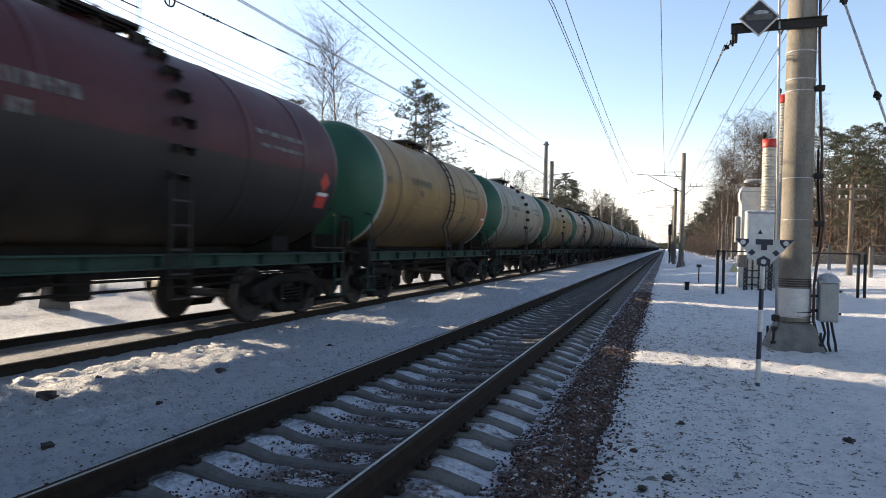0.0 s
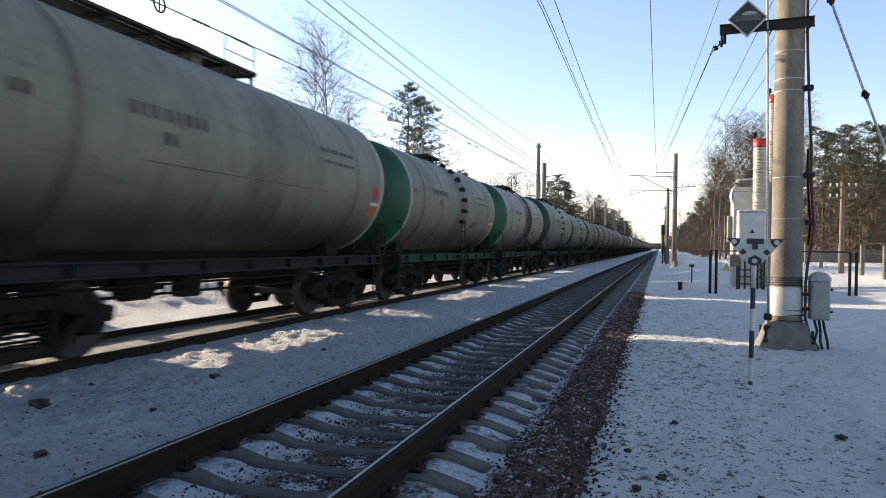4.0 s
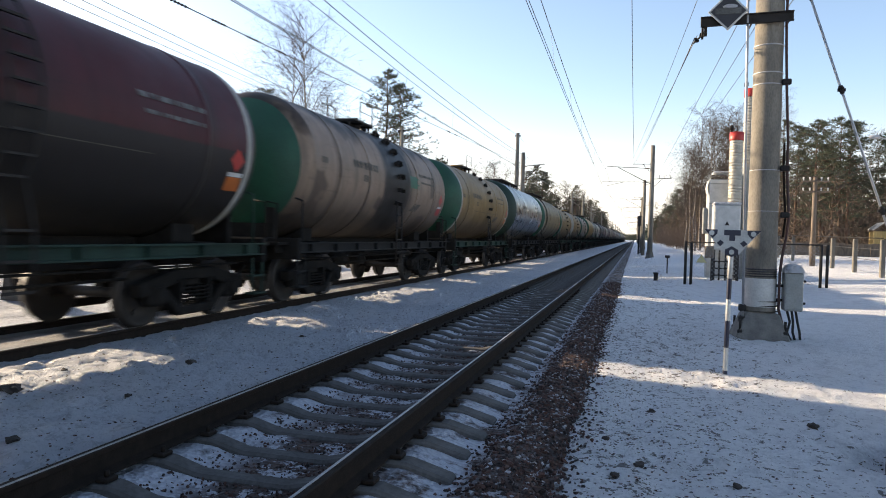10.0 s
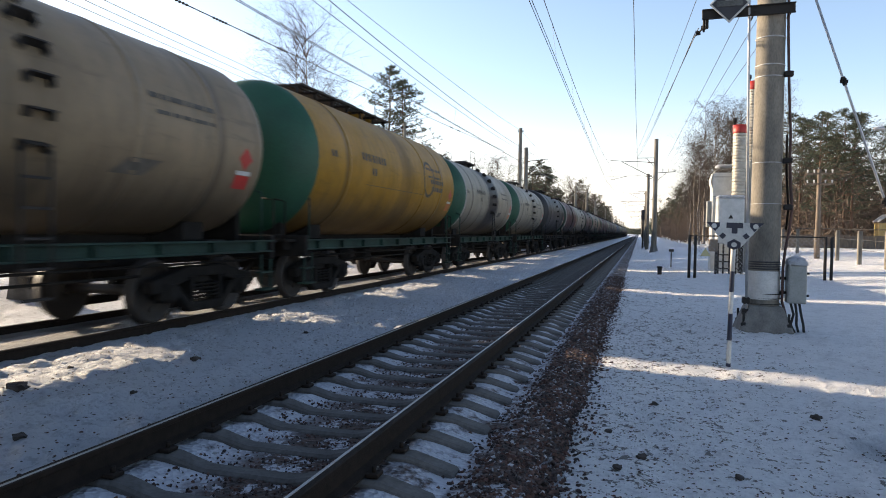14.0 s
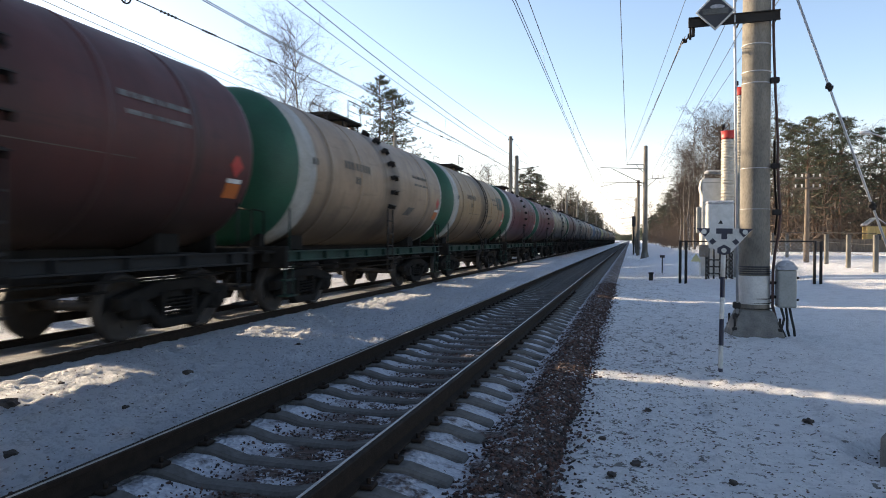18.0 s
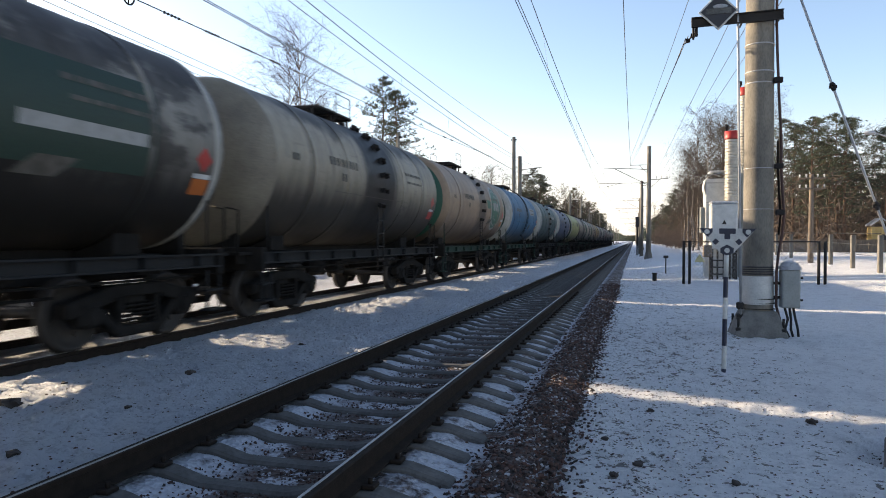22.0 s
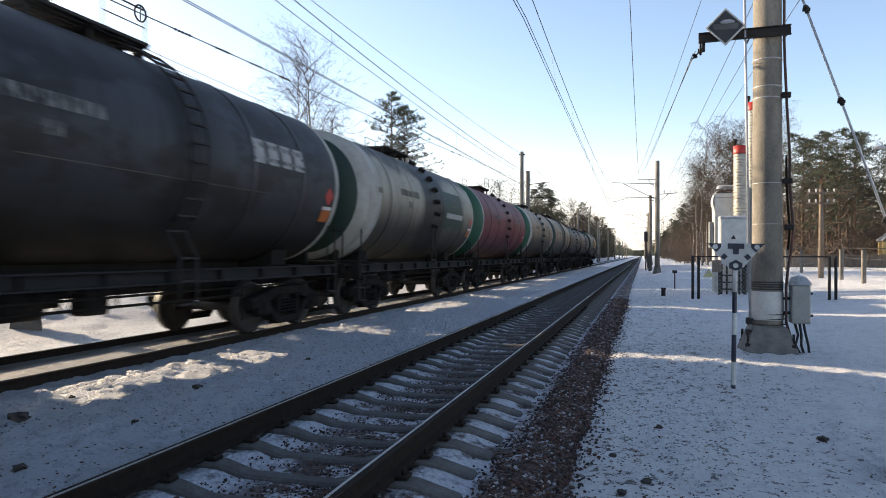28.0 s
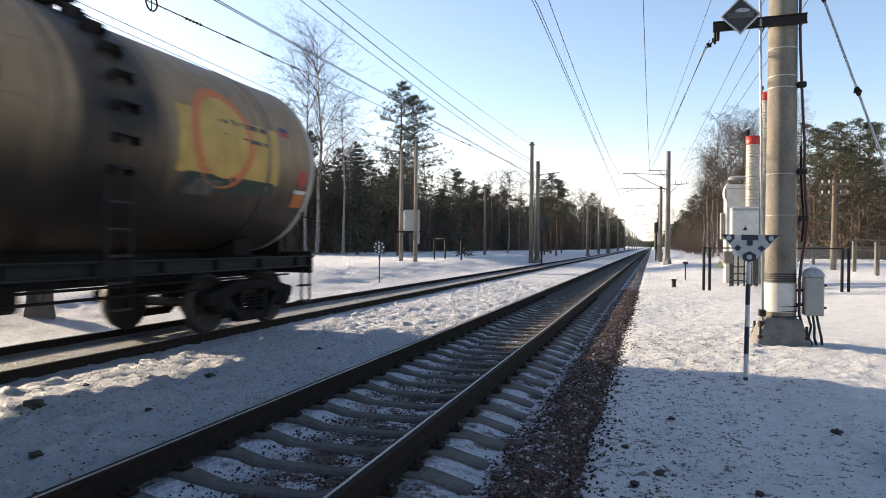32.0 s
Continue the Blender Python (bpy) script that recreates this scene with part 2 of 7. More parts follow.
def bed_material():
    """Brown crushed stone with snow caught in its gaps."""
    m = bpy.data.materials.new("ballast_bed")
    m.use_nodes = True
    nt = m.node_tree
    b = nt.nodes["Principled BSDF"]
    tc = nt.nodes.new("ShaderNodeTexCoord")
    v = tc.outputs["Object"]
    vor = nt.nodes.new("ShaderNodeTexVoronoi")
    vor.inputs["Scale"].default_value = 22
    nt.links.new(v, vor.inputs["Vector"])
    hue = nt.nodes.new("ShaderNodeSeparateColor")
    nt.links.new(vor.outputs["Color"], hue.inputs[0])
    stone = mix_node(nt, hue.outputs[0], (0.018, 0.012, 0.010), (0.075, 0.044, 0.034))
    patch = noise_node(nt, v, 3.2, 5, 0.7)
    snow = step_node(nt, math_node(nt, "ADD", patch, math_node(nt, "MULTIPLY", noise_node(nt, v, 25, 4), 0.35)), 0.685, 0.765)
    sep = nt.nodes.new("ShaderNodeSeparateXYZ")
    nt.links.new(v, sep.inputs[0])
    # the shoulder keeps little snow
    keep = math_node(nt, "SUBTRACT", 1.0, math_node(nt, "MULTIPLY", step_node(nt, sep.outputs[0], 1.4, 1.75), 0.35))
    snow = math_node(nt, "MAXIMUM", snow, math_node(nt, "MULTIPLY", step_node(nt, patch, 0.30, 0.50), math_node(nt, "SUBTRACT", 1.0, step_node(nt, sep.outputs[0], -0.5, 0.0))))
    # pockets of snow between the sleeper ends
    ends = math_node(nt, "MULTIPLY", step_node(nt, sep.outputs[0], 0.85, 0.95), math_node(nt, "SUBTRACT", 1.0, step_node(nt, sep.outputs[0], 1.3, 1.6)))
    snow = math_node(nt, "MAXIMUM", snow, math_node(nt, "MULTIPLY", step_node(nt, patch, 0.36, 0.52), ends))
    c = mix_node(nt, math_node(nt, "MULTIPLY", snow, keep), stone, (0.36, 0.37, 0.40))
    nt.links.new(c, b.inputs["Base Color"])
    b.inputs["Roughness"].default_value = 0.85
    bp = nt.nodes.new("ShaderNodeBump")
    bp.inputs["Strength"].default_value, bp.inputs["Distance"].default_value = 0.9, 0.03
    nt.links.new(vor.outputs["Distance"], bp.inputs["Height"])
    nt.links.new(bp.outputs[0], b.inputs["Normal"])
    return m


def tank_material(name, colour, spill=0.5, grime=0.5, low=None, spill_at=0.0, rough=0.55, metal=0.0, rust=0.15, patches=None, crown=False, dark_reach=0.0, tint=(0.014, 0.012, 0.011)):
    """Old tank paint: faded blotches, run-down streaks, spilled oil below the hatch, rust; optionally a second colour on the lower half."""
    mean = sum(colour) / 3
    vivid = 1.4 if colour[0] > 1.5 * colour[2] and colour[0] > colour[1] > 0.5 * colour[0] else 1.1
    if vivid > 1.2:
        colour = (colour[0] * 0.93, colour[1] * 0.85, colour[2] * 0.9)
    colour = tuple(max(0.008, (mean + (x - mean) * vivid) * 0.47) for x in colour)  # faded, sooty paint
    m = bpy.data.materials.new(name)
    m.use_nodes = True
    nt = m.node_tree
    b = nt.nodes["Principled BSDF"]
    tc = nt.nodes.new("ShaderNodeTexCoord")
    v = tc.outputs["Object"]
    info = nt.nodes.new("ShaderNodeObjectInfo")
    off = nt.nodes.new("ShaderNodeVectorMath")
    off.operation = "ADD"
    sh = nt.nodes.new("ShaderNodeCombineXYZ")
    nt.links.new(math_node(nt, "MULTIPLY", info.outputs["Random"], 90.0), sh.inputs[0])
    nt.links.new(v, off.inputs[0])
    nt.links.new(sh.outputs[0], off.inputs[1])
    w = off.outputs[0]
    st = nt.nodes.new("ShaderNodeMapping")
    st.inputs["Scale"].default_value = (0.25, 5.0, 0.25)
    nt.links.new(w, st.inputs[0])
    sep = nt.nodes.new("ShaderNodeSeparateXYZ")
    nt.links.new(v, sep.inputs[0])
    blotch, streak, fine = noise_node(nt, w, 0.9, 6), noise_node(nt, st.outputs[0], 1.0, 6, 0.65), noise_node(nt, w, 11, 6, 0.7)
    c = mix_node(nt, math_node(nt, "MULTIPLY", step_node(nt, blotch, 0.35, 0.7), 0.35), colour, tuple(x * 0.6 for x in colour))
    c = mix_node(nt, math_node(nt, "MULTIPLY", step_node(nt, streak, 0.45, 0.75), grime * 0.9), c, tuple(min(0.05, x * 0.3) for x in colour))
    c = mix_node(nt, math_node(nt, "MULTIPLY", step_node(nt, fine, 0.60, 0.72), rust), c, (0.08, 0.035, 0.018))
    # scuffed, patchy film of dust over the whole shell
    mottle = step_node(nt, noise_node(nt, w, 2.4, 8, 0.72), 0.42, 0.60)
    c = mix_node(nt, math_node(nt, "MULTIPLY", mottle, 0.30 if metal < 0.5 else 0.1), c, tuple(0.45 * x + 0.012 for x in colour))
    scrape = nt.nodes.new("ShaderNodeMapping")
    scrape.inputs["Scale"].default_value = (3.0, 0.35, 3.0)
    nt.links.new(w, scrape.inputs[0])
    c = mix_node(nt, math_node(nt, "MULTIPLY", step_node(nt, noise_node(nt, scrape.outputs[0], 2.2, 7, 0.7), 0.56, 0.66), 0.35), c, tuple(0.35 * x + 0.008 for x in colour))
    if low:
        edge = step_node(nt, math_node(nt, "ADD", sep.outputs[2], math_node(nt, "MULTIPLY", fine, 0.05)), 2.70, 2.75)
        c = mix_node(nt, edge, low, c)
    if patches:
        spot = noise_node(nt, w, 0.55, 3, 0.5)
        c = mix_node(nt, math_node(nt, "MULTIPLY", step_node(nt, spot, 0.57, 0.61), 0.8), c, patches)
    if grime >= 0.7:
        # large smears of old oil
        smear = nt.nodes.new("ShaderNodeMapping")
        smear.inputs["Scale"].default_value = (1.0, 0.55, 1.0)
        nt.links.new(w, smear.inputs[0])
        c = mix_node(nt, math_node(nt, "MULTIPLY", step_node(nt, noise_node(nt, smear.outputs[0], 1.5, 7, 0.65), 0.46, 0.57), grime * 1.05, True), c, tint)
    # dirt that gathers along the straps
    strap = math_node(nt, "ABSOLUTE", math_node(nt, "SUBTRACT", math_node(nt, "ABSOLUTE", sep.outputs[1]), 3.72))
    strap = math_node(nt, "SUBTRACT", 1.0, step_node(nt, strap, 0.03, 0.16))
    c = mix_node(nt, math_node(nt, "MULTIPLY", math_node(nt, "MULTIPLY", strap, math_node(nt, "ADD", 0.25, streak)), 0.6), c, (0.03, 0.022, 0.017))
    # oil that ran down from the filling hatch, ragged at its edges
    dy = math_node(nt, "ABSOLUTE", math_node(nt, "ADD", sep.outputs[1], math_node(nt, "SUBTRACT", math_node(nt, "MULTIPLY", streak, 1.6), 0.8 + spill_at)))
    oil = math_node(nt, "SUBTRACT", 1.0, step_node(nt, dy, 0.15 + 0.5 * spill, 0.5 + 1.1 * spill))
    c = mix_node(nt, math_node(nt, "MULTIPLY", math_node(nt, "MULTIPLY", oil, math_node(nt, "ADD", 0.35, blotch)), min(1.4, spill * 1.9), True), c, (0.014, 0.012, 0.011))
    if crown or spill >= 0.9:
        top = step_node(nt, math_node(nt, "ADD", sep.outputs[2], math_node(nt, "MULTIPLY", blotch, 1.4)), 4.3, 4.75)
        c = mix_node(nt, math_node(nt, "MULTIPLY", top, 0.9), c, tint)
    # darker towards the bottom, with an edge broken up by the streaks
    lower_dark = math_node(nt, "SUBTRACT", 1.0, step_node(nt, math_node(nt, "ADD", sep.outputs[2], math_node(nt, "MULTIPLY", streak, 1.1)), 2.08 + dark_reach * 1.0, 3.1 + dark_reach * 1.1))
    c = mix_node(nt, math_node(nt, "MULTIPLY", lower_dark, 0.62 + 0.35 * grime + 0.25 * dark_reach, True), c, (0.016, 0.014, 0.012))
    nt.links.new(c, b.inputs["Base Color"])
    b.inputs["Metallic"].default_value = metal
    b.inputs["Specular IOR Level"].default_value = 0.22
    nt.links.new(math_node(nt, "ADD", rough - 0.1, math_node(nt, "MULTIPLY", blotch, 0.35)), b.inputs["Roughness"])
    bp = nt.nodes.new("ShaderNodeBump")
    bp.inputs["Strength"].default_value, bp.inputs["Distance"].default_value = 0.25, 0.02
    nt.links.new(math_node(nt, "ADD", blotch, math_node(nt, "MULTIPLY", fine, 0.15)), bp.inputs["Height"])
    nt.links.new(bp.outputs[0], b.inputs["Normal"])
    return m


def stone_material():
    """Crushed stone, each lump of its own shade, a few with snow on them."""
    m = bpy.data.materials.new("ballast_stone")
    m.use_nodes = True
    nt = m.node_tree
    b = nt.nodes["Principled BSDF"]
    geo = nt.nodes.new("ShaderNodeNewGeometry")
    ramp = nt.nodes.new("ShaderNodeValToRGB")
    for pos, c in ((0.35, (0.036, 0.014, 0.010)), (0.75, (0.105, 0.040, 0.026)), (0.93, (0.12, 0.07, 0.052)), (0.95, (0.40, 0.40, 0.41))):
        ramp.color_ramp.elements.new(pos).color = (*c, 1)
    ramp.color_ramp.elements[0].color = (0.014, 0.011, 0.01, 1)
    ramp.color_ramp.elements[-1].color = (0.45, 0.45, 0.46, 1)
    nt.links.new(geo.outputs["Random Per Island"], ramp.inputs[0])
    tc = nt.nodes.new("ShaderNodeTexCoord")
    n = noise_node(nt, tc.outputs["Object"], 60, 4)
    nt.links.new(mix_node(nt, math_node(nt, "MULTIPLY", n, 0.5), ramp.outputs[0], (0.03, 0.025, 0.022)), b.inputs["Base Color"])
    b.inputs["Roughness"].default_value = 0.85
    return m


SNOW = snow_material()
BED = bed_material()
CONCRETE = mat("concrete", (0.20, 0.192, 0.175), 0.85, colour2=(0.11, 0.105, 0.098), scale=4, bump=0.35, bump_scale=60, speck=0.25)
POLE_CONCRETE = mat("pole_concrete", (0.235, 0.212, 0.176), 0.85, colour2=(0.11, 0.10, 0.085), scale=2.5, bump=0.3, bump_scale=50, speck=0.2, stretch=(1, 1, 0.35))
SLEEPER = mat("sleeper_concrete", (0.120, 0.115, 0.110), 0.9, spec=0.2, colour2=(0.066, 0.062, 0.058), scale=3, bump=0.3, bump_scale=30, speck=0.2)
RAIL_RUST = mat("rail_rust", (0.023, 0.016, 0.0125), 0.8, spec=0.12, colour2=(0.012, 0.009, 0.007), scale=12, bump=0.3, bump_scale=90)
RAIL_TOP = mat("rail_polished", (0.38, 0.375, 0.375), 0.45, 0.3, colour2=(0.25, 0.245, 0.24), scale=3, bump=0.05, bump_scale=120, stretch=(20, 0.5, 1))
STONE = stone_material()
STEEL_DARK = mat("dark_steel", (0.03, 0.027, 0.025), 0.7, 0.0, spec=0.2, colour2=(0.016, 0.014, 0.013), scale=5, bump=0.2, bump_scale=50)
UNDER = mat("underframe_soot", (0.018, 0.0165, 0.015), 0.85, 0.0, colour2=(0.009, 0.0083, 0.0075), spec=0.1, scale=4, bump=0.3, bump_scale=30)
WHEEL = mat("wheel_steel", (0.036, 0.03, 0.026), 0.6, 0.2, colour2=(0.03, 0.026, 0.023), scale=6, bump=0.2, bump_scale=40)
SILL_GREEN = mat("green_frame_paint", (0.018, 0.050, 0.039), 0.65, spec=0.2, colour2=(0.010, 0.022, 0.018), scale=1.5, bump=0.15, speck=0.35)
SILL_BLACK = mat("black_frame_paint", (0.014, 0.015, 0.016), 0.65, spec=0.2, scale=1.5, bump=0.15, speck=0.3)
SILL_GREY = mat("grey_frame_paint", (0.12, 0.125, 0.12), 0.6, colour2=(0.06, 0.06, 0.055), scale=1.5, bump=0.15, speck=0.35)
GALV = mat("galvanised_steel", (0.42, 0.43, 0.44), 0.5, 0.5, colour2=(0.3, 0.3, 0.31), scale=8, bump=0.1)
WIRE = mat("wire_metal", (0.06, 0.058, 0.055), 0.5, 0.3, scale=10, bump=0)
PORCELAIN = mat("insulator_glaze", (0.16, 0.09, 0.06), 0.2, scale=8, bump=0)
GREY_PAINT = mat("grey_cabinet_paint", (0.30, 0.31, 0.295), 0.55, colour2=(0.23, 0.24, 0.225), scale=3, bump=0.1, speck=0.15)
WHITE_PAINT = mat("white_paint", (0.55, 0.55, 0.53), 0.5, colour2=(0.42, 0.42, 0.40), scale=4, bump=0.08, speck=0.12)
BLACK_PAINT = mat("black_paint", (0.02, 0.02, 0.025), 0.5, colour2=(0.03, 0.03, 0.035), scale=4, bump=0.08)
NAVY = mat("dark_blue_enamel", (0.018, 0.022, 0.045), 0.4, scale=4, bump=0.05)
RED_PAINT = mat("red_paint", (0.40, 0.03, 0.022), 0.45, scale=4, bump=0.08)
ORANGE = mat("orange_plate", (0.42, 0.11, 0.02), 0.5, scale=4, bump=0.05)
BARK = mat("pine_bark", (0.15, 0.088, 0.058), 0.9, colour2=(0.06, 0.042, 0.032), scale=5, bump=0.6, bump_scale=25, stretch=(1, 1, 0.3))
BIRCH_BARK = mat("birch_bark", (0.30, 0.27, 0.24), 0.8, colour2=(0.09, 0.07, 0.06), scale=5, bump=0.3, stretch=(1, 1, 2.5), contrast=0.1)
TWIG = mat("bare_twigs", (0.165, 0.128, 0.105), 0.9, spec=0.1, colour2=(0.085, 0.066, 0.055), scale=3, bump=0)
BIRCH_TWIG = mat("birch_twigs", (0.105, 0.085, 0.074), 0.9, spec=0.1, colour2=(0.055, 0.045, 0.04), scale=3, bump=0)
NEEDLE = mat("pine_needles", (0.080, 0.092, 0.056), 0.75, colour2=(0.038, 0.048, 0.03), scale=1.2, bump=0)
SPRUCE = mat("spruce_needles", (0.066, 0.078, 0.05), 0.75, colour2=(0.034, 0.042, 0.028), scale=1.2, bump=0)
WOOD = mat("weathered_wood", (0.20, 0.15, 0.11), 0.85, colour2=(0.11, 0.085, 0.065), scale=4, bump=0.4, stretch=(3, 3, 0.4))
BROWN_CABLE = mat("brown_cable", (0.075, 0.03, 0.022), 0.6, colour2=(0.03, 0.014, 0.013), scale=3, bump=0)
CABLE = mat("black_cable", (0.02, 0.02, 0.02), 0.6, scale=6, bump=0)

# ---------------------------------------------------------------- ground
def smooth(a, b, v):
    t = min(1.0, max(0.0, (v - a) / (b - a)))
    return t * t * (3 - 2 * t)


def ground_z(x, y):
    """Height of the snow: a trough under the near track, level between the tracks, a ploughed bank on the far side, a gentle rise beside the mast line."""
    n = noise.noise((x * 0.5, y * 0.35, 1.7))
    n2 = noise.noise((x * 2.1, y * 1.6, 4.2))
    z = 0.045 * n + 0.018 * n2
    if -4.6 < x < 6.5 and 1 < y < 30:
        z += (0.032 if x < 0 else 0.026) * noise.noise((x * 4.5, y * 4.0, 8.1)) + (0.075 if x < 0 else 0.03) * noise.noise((x * 8.5, y * 8.0, 3.3)) * (0.5 + max(0.0, n2 + 0.5))
    if x > 1.5:
        r = -0.10 + 0.55 * smooth(20, 75, y) * smooth(2.4, 5.5, x) + 0.35 * smooth(7, 16, x)
        r -= 0.20 * math.exp(-(((x - 4.88) ** 2 + (y - 6.5) ** 2) / 0.22) ** 2)
        r += 0.09 * math.exp(-((x - 4.9) ** 2 + (y - 13.0) ** 2) / 5.0)
        return z * smooth(1.5, 2.6, x) + r - 0.12 * (1 - smooth(1.7, 2.25, x))
    if x > -0.86:
        return -0.35
    if x > -6.9:
        k = smooth(0.86, 1.05, -x)
        t = -0.20 + (0.25 if x > -5.9 else 0.29) * k
        if abs(x - TRACK2) < 1.2:
            return t + 0.3 * z * k
        return t + z * 0.8 * k
    z += (0.07 * noise.noise((x * 1.4, y * 0.9, 2.2)) + 0.05 * noise.noise((x * 3.3, y * 2.4, 6.2))) * (1 if y < 60 else 0)
    return 0.10 + z + 0.48 * smooth(7.2, 11.0, -x) * (0.95 + 0.12 * n)


def spread(stops):
    out = []
    for a, b, s in stops:
        k = max(1, round((b - a) / s))
        out += [a + (b - a) * i / k for i in range(k)]
    return out + [stops[-1][1]]


def make_ground():
    xs = spread([(-900, -100, 100), (-100, -30, 10), (-30, -14, 1.2), (-14, -4.3, 0.22), (-4.3, -0.8, 0.07), (-0.8, 1.4, 2.2), (1.4, 1.8, 0.13), (1.8, 6, 0.07), (6, 9, 0.2), (9, 30, 1.2), (30, 100, 10), (100, 900, 100)])
    ys = spread([(-900, -60, 120), (-60, -6, 6), (-6, 1, 1), (1, 2.5, 0.3), (2.5, 15, 0.07), (15, 30, 0.13), (30, 50, 0.4), (50, 120, 2.5), (120, 400, 20), (400, 2600, 200)])
    verts = [(x, y, ground_z(x, y)) for y in ys for x in xs]
    w = len(xs)
    faces = [(j * w + i, j * w + i + 1, (j + 1) * w + i + 1, (j + 1) * w + i) for j in range(len(ys) - 1) for i in range(w - 1)]
    me = bpy.data.meshes.new("ground")
    me.from_pydata(verts, [], faces)
    me.polygons.foreach_set("use_smooth", [True] * len(faces))
    me.materials.append(SNOW)
    return tagged(new("ground", me), "trampled crusted snow with dark crumbs beside the railway", "snow", kind="structure")


make_ground()

# ballast bed of the near track
def bed_z(x):
    a = abs(x)
    return -0.095 + 0.052 * smooth(0.36, 0.62, a) - 0.075 * smooth(0.98, 1.33, a) + 0.058 * smooth(1.36, 1.6, x) - 0.09 * smooth(1.65, 2.3, x)


def make_bed():
    xs = spread([(-0.95, 2.45, 0.06)])
    ys = spread([(-8, 1, 0.6), (1, 25, 0.15), (25, 120, 1.5), (120, 1500, 60)])
    verts = []
    for y in ys:
        for x in xs:
            edge = max(0.0, x - 1.95 - 0.3 * noise.noise((1.0, y * 1.1, 5.0)) - 0.15 * noise.noise((3.0, y * 4.1, 5.0)))
            zz = bed_z(x) + 0.02 * noise.noise((x * 6, y * 6, 0)) - edge * 0.5
            verts.append((x, y, zz))
    w = len(xs)
    faces = [(j * w + i, j * w + i + 1, (j + 1) * w + i + 1, (j + 1) * w + i) for j in range(len(ys) - 1) for i in range(w - 1)]
    me = bpy.data.meshes.new("ballast_bed")
    me.from_pydata(verts, [], faces)
    me.materials.append(BED)
    return tagged(new("ballast_bed", me), "brown crushed-stone ballast dusted with snow", "ballast", kind="structure")


bed = make_bed()


def make_stones(name, count, region, seed, size, label, material, z_of, flat=1.0):
    """Loose crushed stone: squashed, uneven lumps joined as one."""
    rr = random.Random(seed)
    verts, faces = [], []
    shape = [Vector(v).normalized() for v in ((1, 1, 1), (1, -1, -1), (-1, 1, -1), (-1, -1, 1), (1.3, 0, 0), (0, 1.3, 0.1), (0, 0, 1.2), (-1.2, 0, 0.2))]
    hull = bmesh.new()
    for v in shape:
        hull.verts.new(v)
    bmesh.ops.convex_hull(hull, input=hull.verts)
    hull.verts.index_update()
    hv = [v.co.copy() for v in hull.verts]
    hf = [[v.index for v in f.verts] for f in hull.faces]
    hull.free()
    for _ in range(count):
        x, y = region(rr)
        s = size * rr.uniform(0.5, 1.35)
        q = Matrix.Diagonal((1, 1, flat)) @ Euler((rr.uniform(0, 6.3), rr.uniform(0, 6.3), rr.uniform(0, 6.3))).to_matrix() @ Matrix.Diagonal((rr.uniform(0.7, 1.2), rr.uniform(0.7, 1.2), rr.uniform(0.4, 0.75)))
        o = len(verts)
        c = Vector((x, y, z_of(x, y) + s * 0.05))
        verts += [c + q @ v * s for v in hv]
        faces += [[o + i for i in f] for f in hf]
    me = bpy.data.meshes.new(name)
    me.from_pydata(verts, [], faces)
    me.materials.append(material)
    return tagged(new(name, me), label, "stones", kind="stuff")


# ---------------------------------------------------------------- rails and sleepers
def rail_mesh(y0, y1, name):
    """A flat-bottom rail: foot, web and head."""
    prof = [(-0.075, -0.18), (0.075, -0.18), (0.075, -0.168), (0.012, -0.148), (0.009, -0.05), (0.035, -0.036), (0.037, -0.008), (0.03, -0.001), (-0.03, -0.001), (-0.037, -0.008), (-0.035, -0.036), (-0.009, -0.05), (-0.012, -0.148), (-0.075, -0.168)]
    bm = bm_new()
    ys = [y0, y1]
    rings = [[bm.verts.new((x, y, z)) for x, z in prof] for y in ys]
    n = len(prof)
    for i in range(n):
        bm.faces.new((rings[0][i], rings[0][(i + 1) % n], rings[1][(i + 1) % n], rings[1][i]))
    bm.faces.new(rings[0][::-1])
    bm.faces.new(rings[1])
    return done(bm, name)


def head_mesh(y0, y1):
    bm = bm_new()
    box(bm, (0, (y0 + y1) / 2, 0.0005), (0.020, y1 - y0, 0.003))
    return done(bm, "running_band")


RAIL_ME, HEAD_ME = rail_mesh(-8, 1400, "rail"), head_mesh(-8, 1400)


def make_track(name, xc, z, label):
    t = tagged(thing(name, label, "railway track"), kind="structure")
    for side in (-1, 1):
        r = piece("rail", RAIL_ME, RAIL_RUST, t, pose(xc + side * 0.797, 0, z))
        piece("running_band", HEAD_ME, RAIL_TOP, r, pose(-side * 0.018, 0, 0), "polished steel running surface")
    return t


track_near = make_track("track_near", 0, RAIL_Z, "rusty steel rails on concrete sleepers in snowy ballast")
track_far = make_track("track_far", TRACK2, RAIL_Z, "snow-bedded rails of the second track")


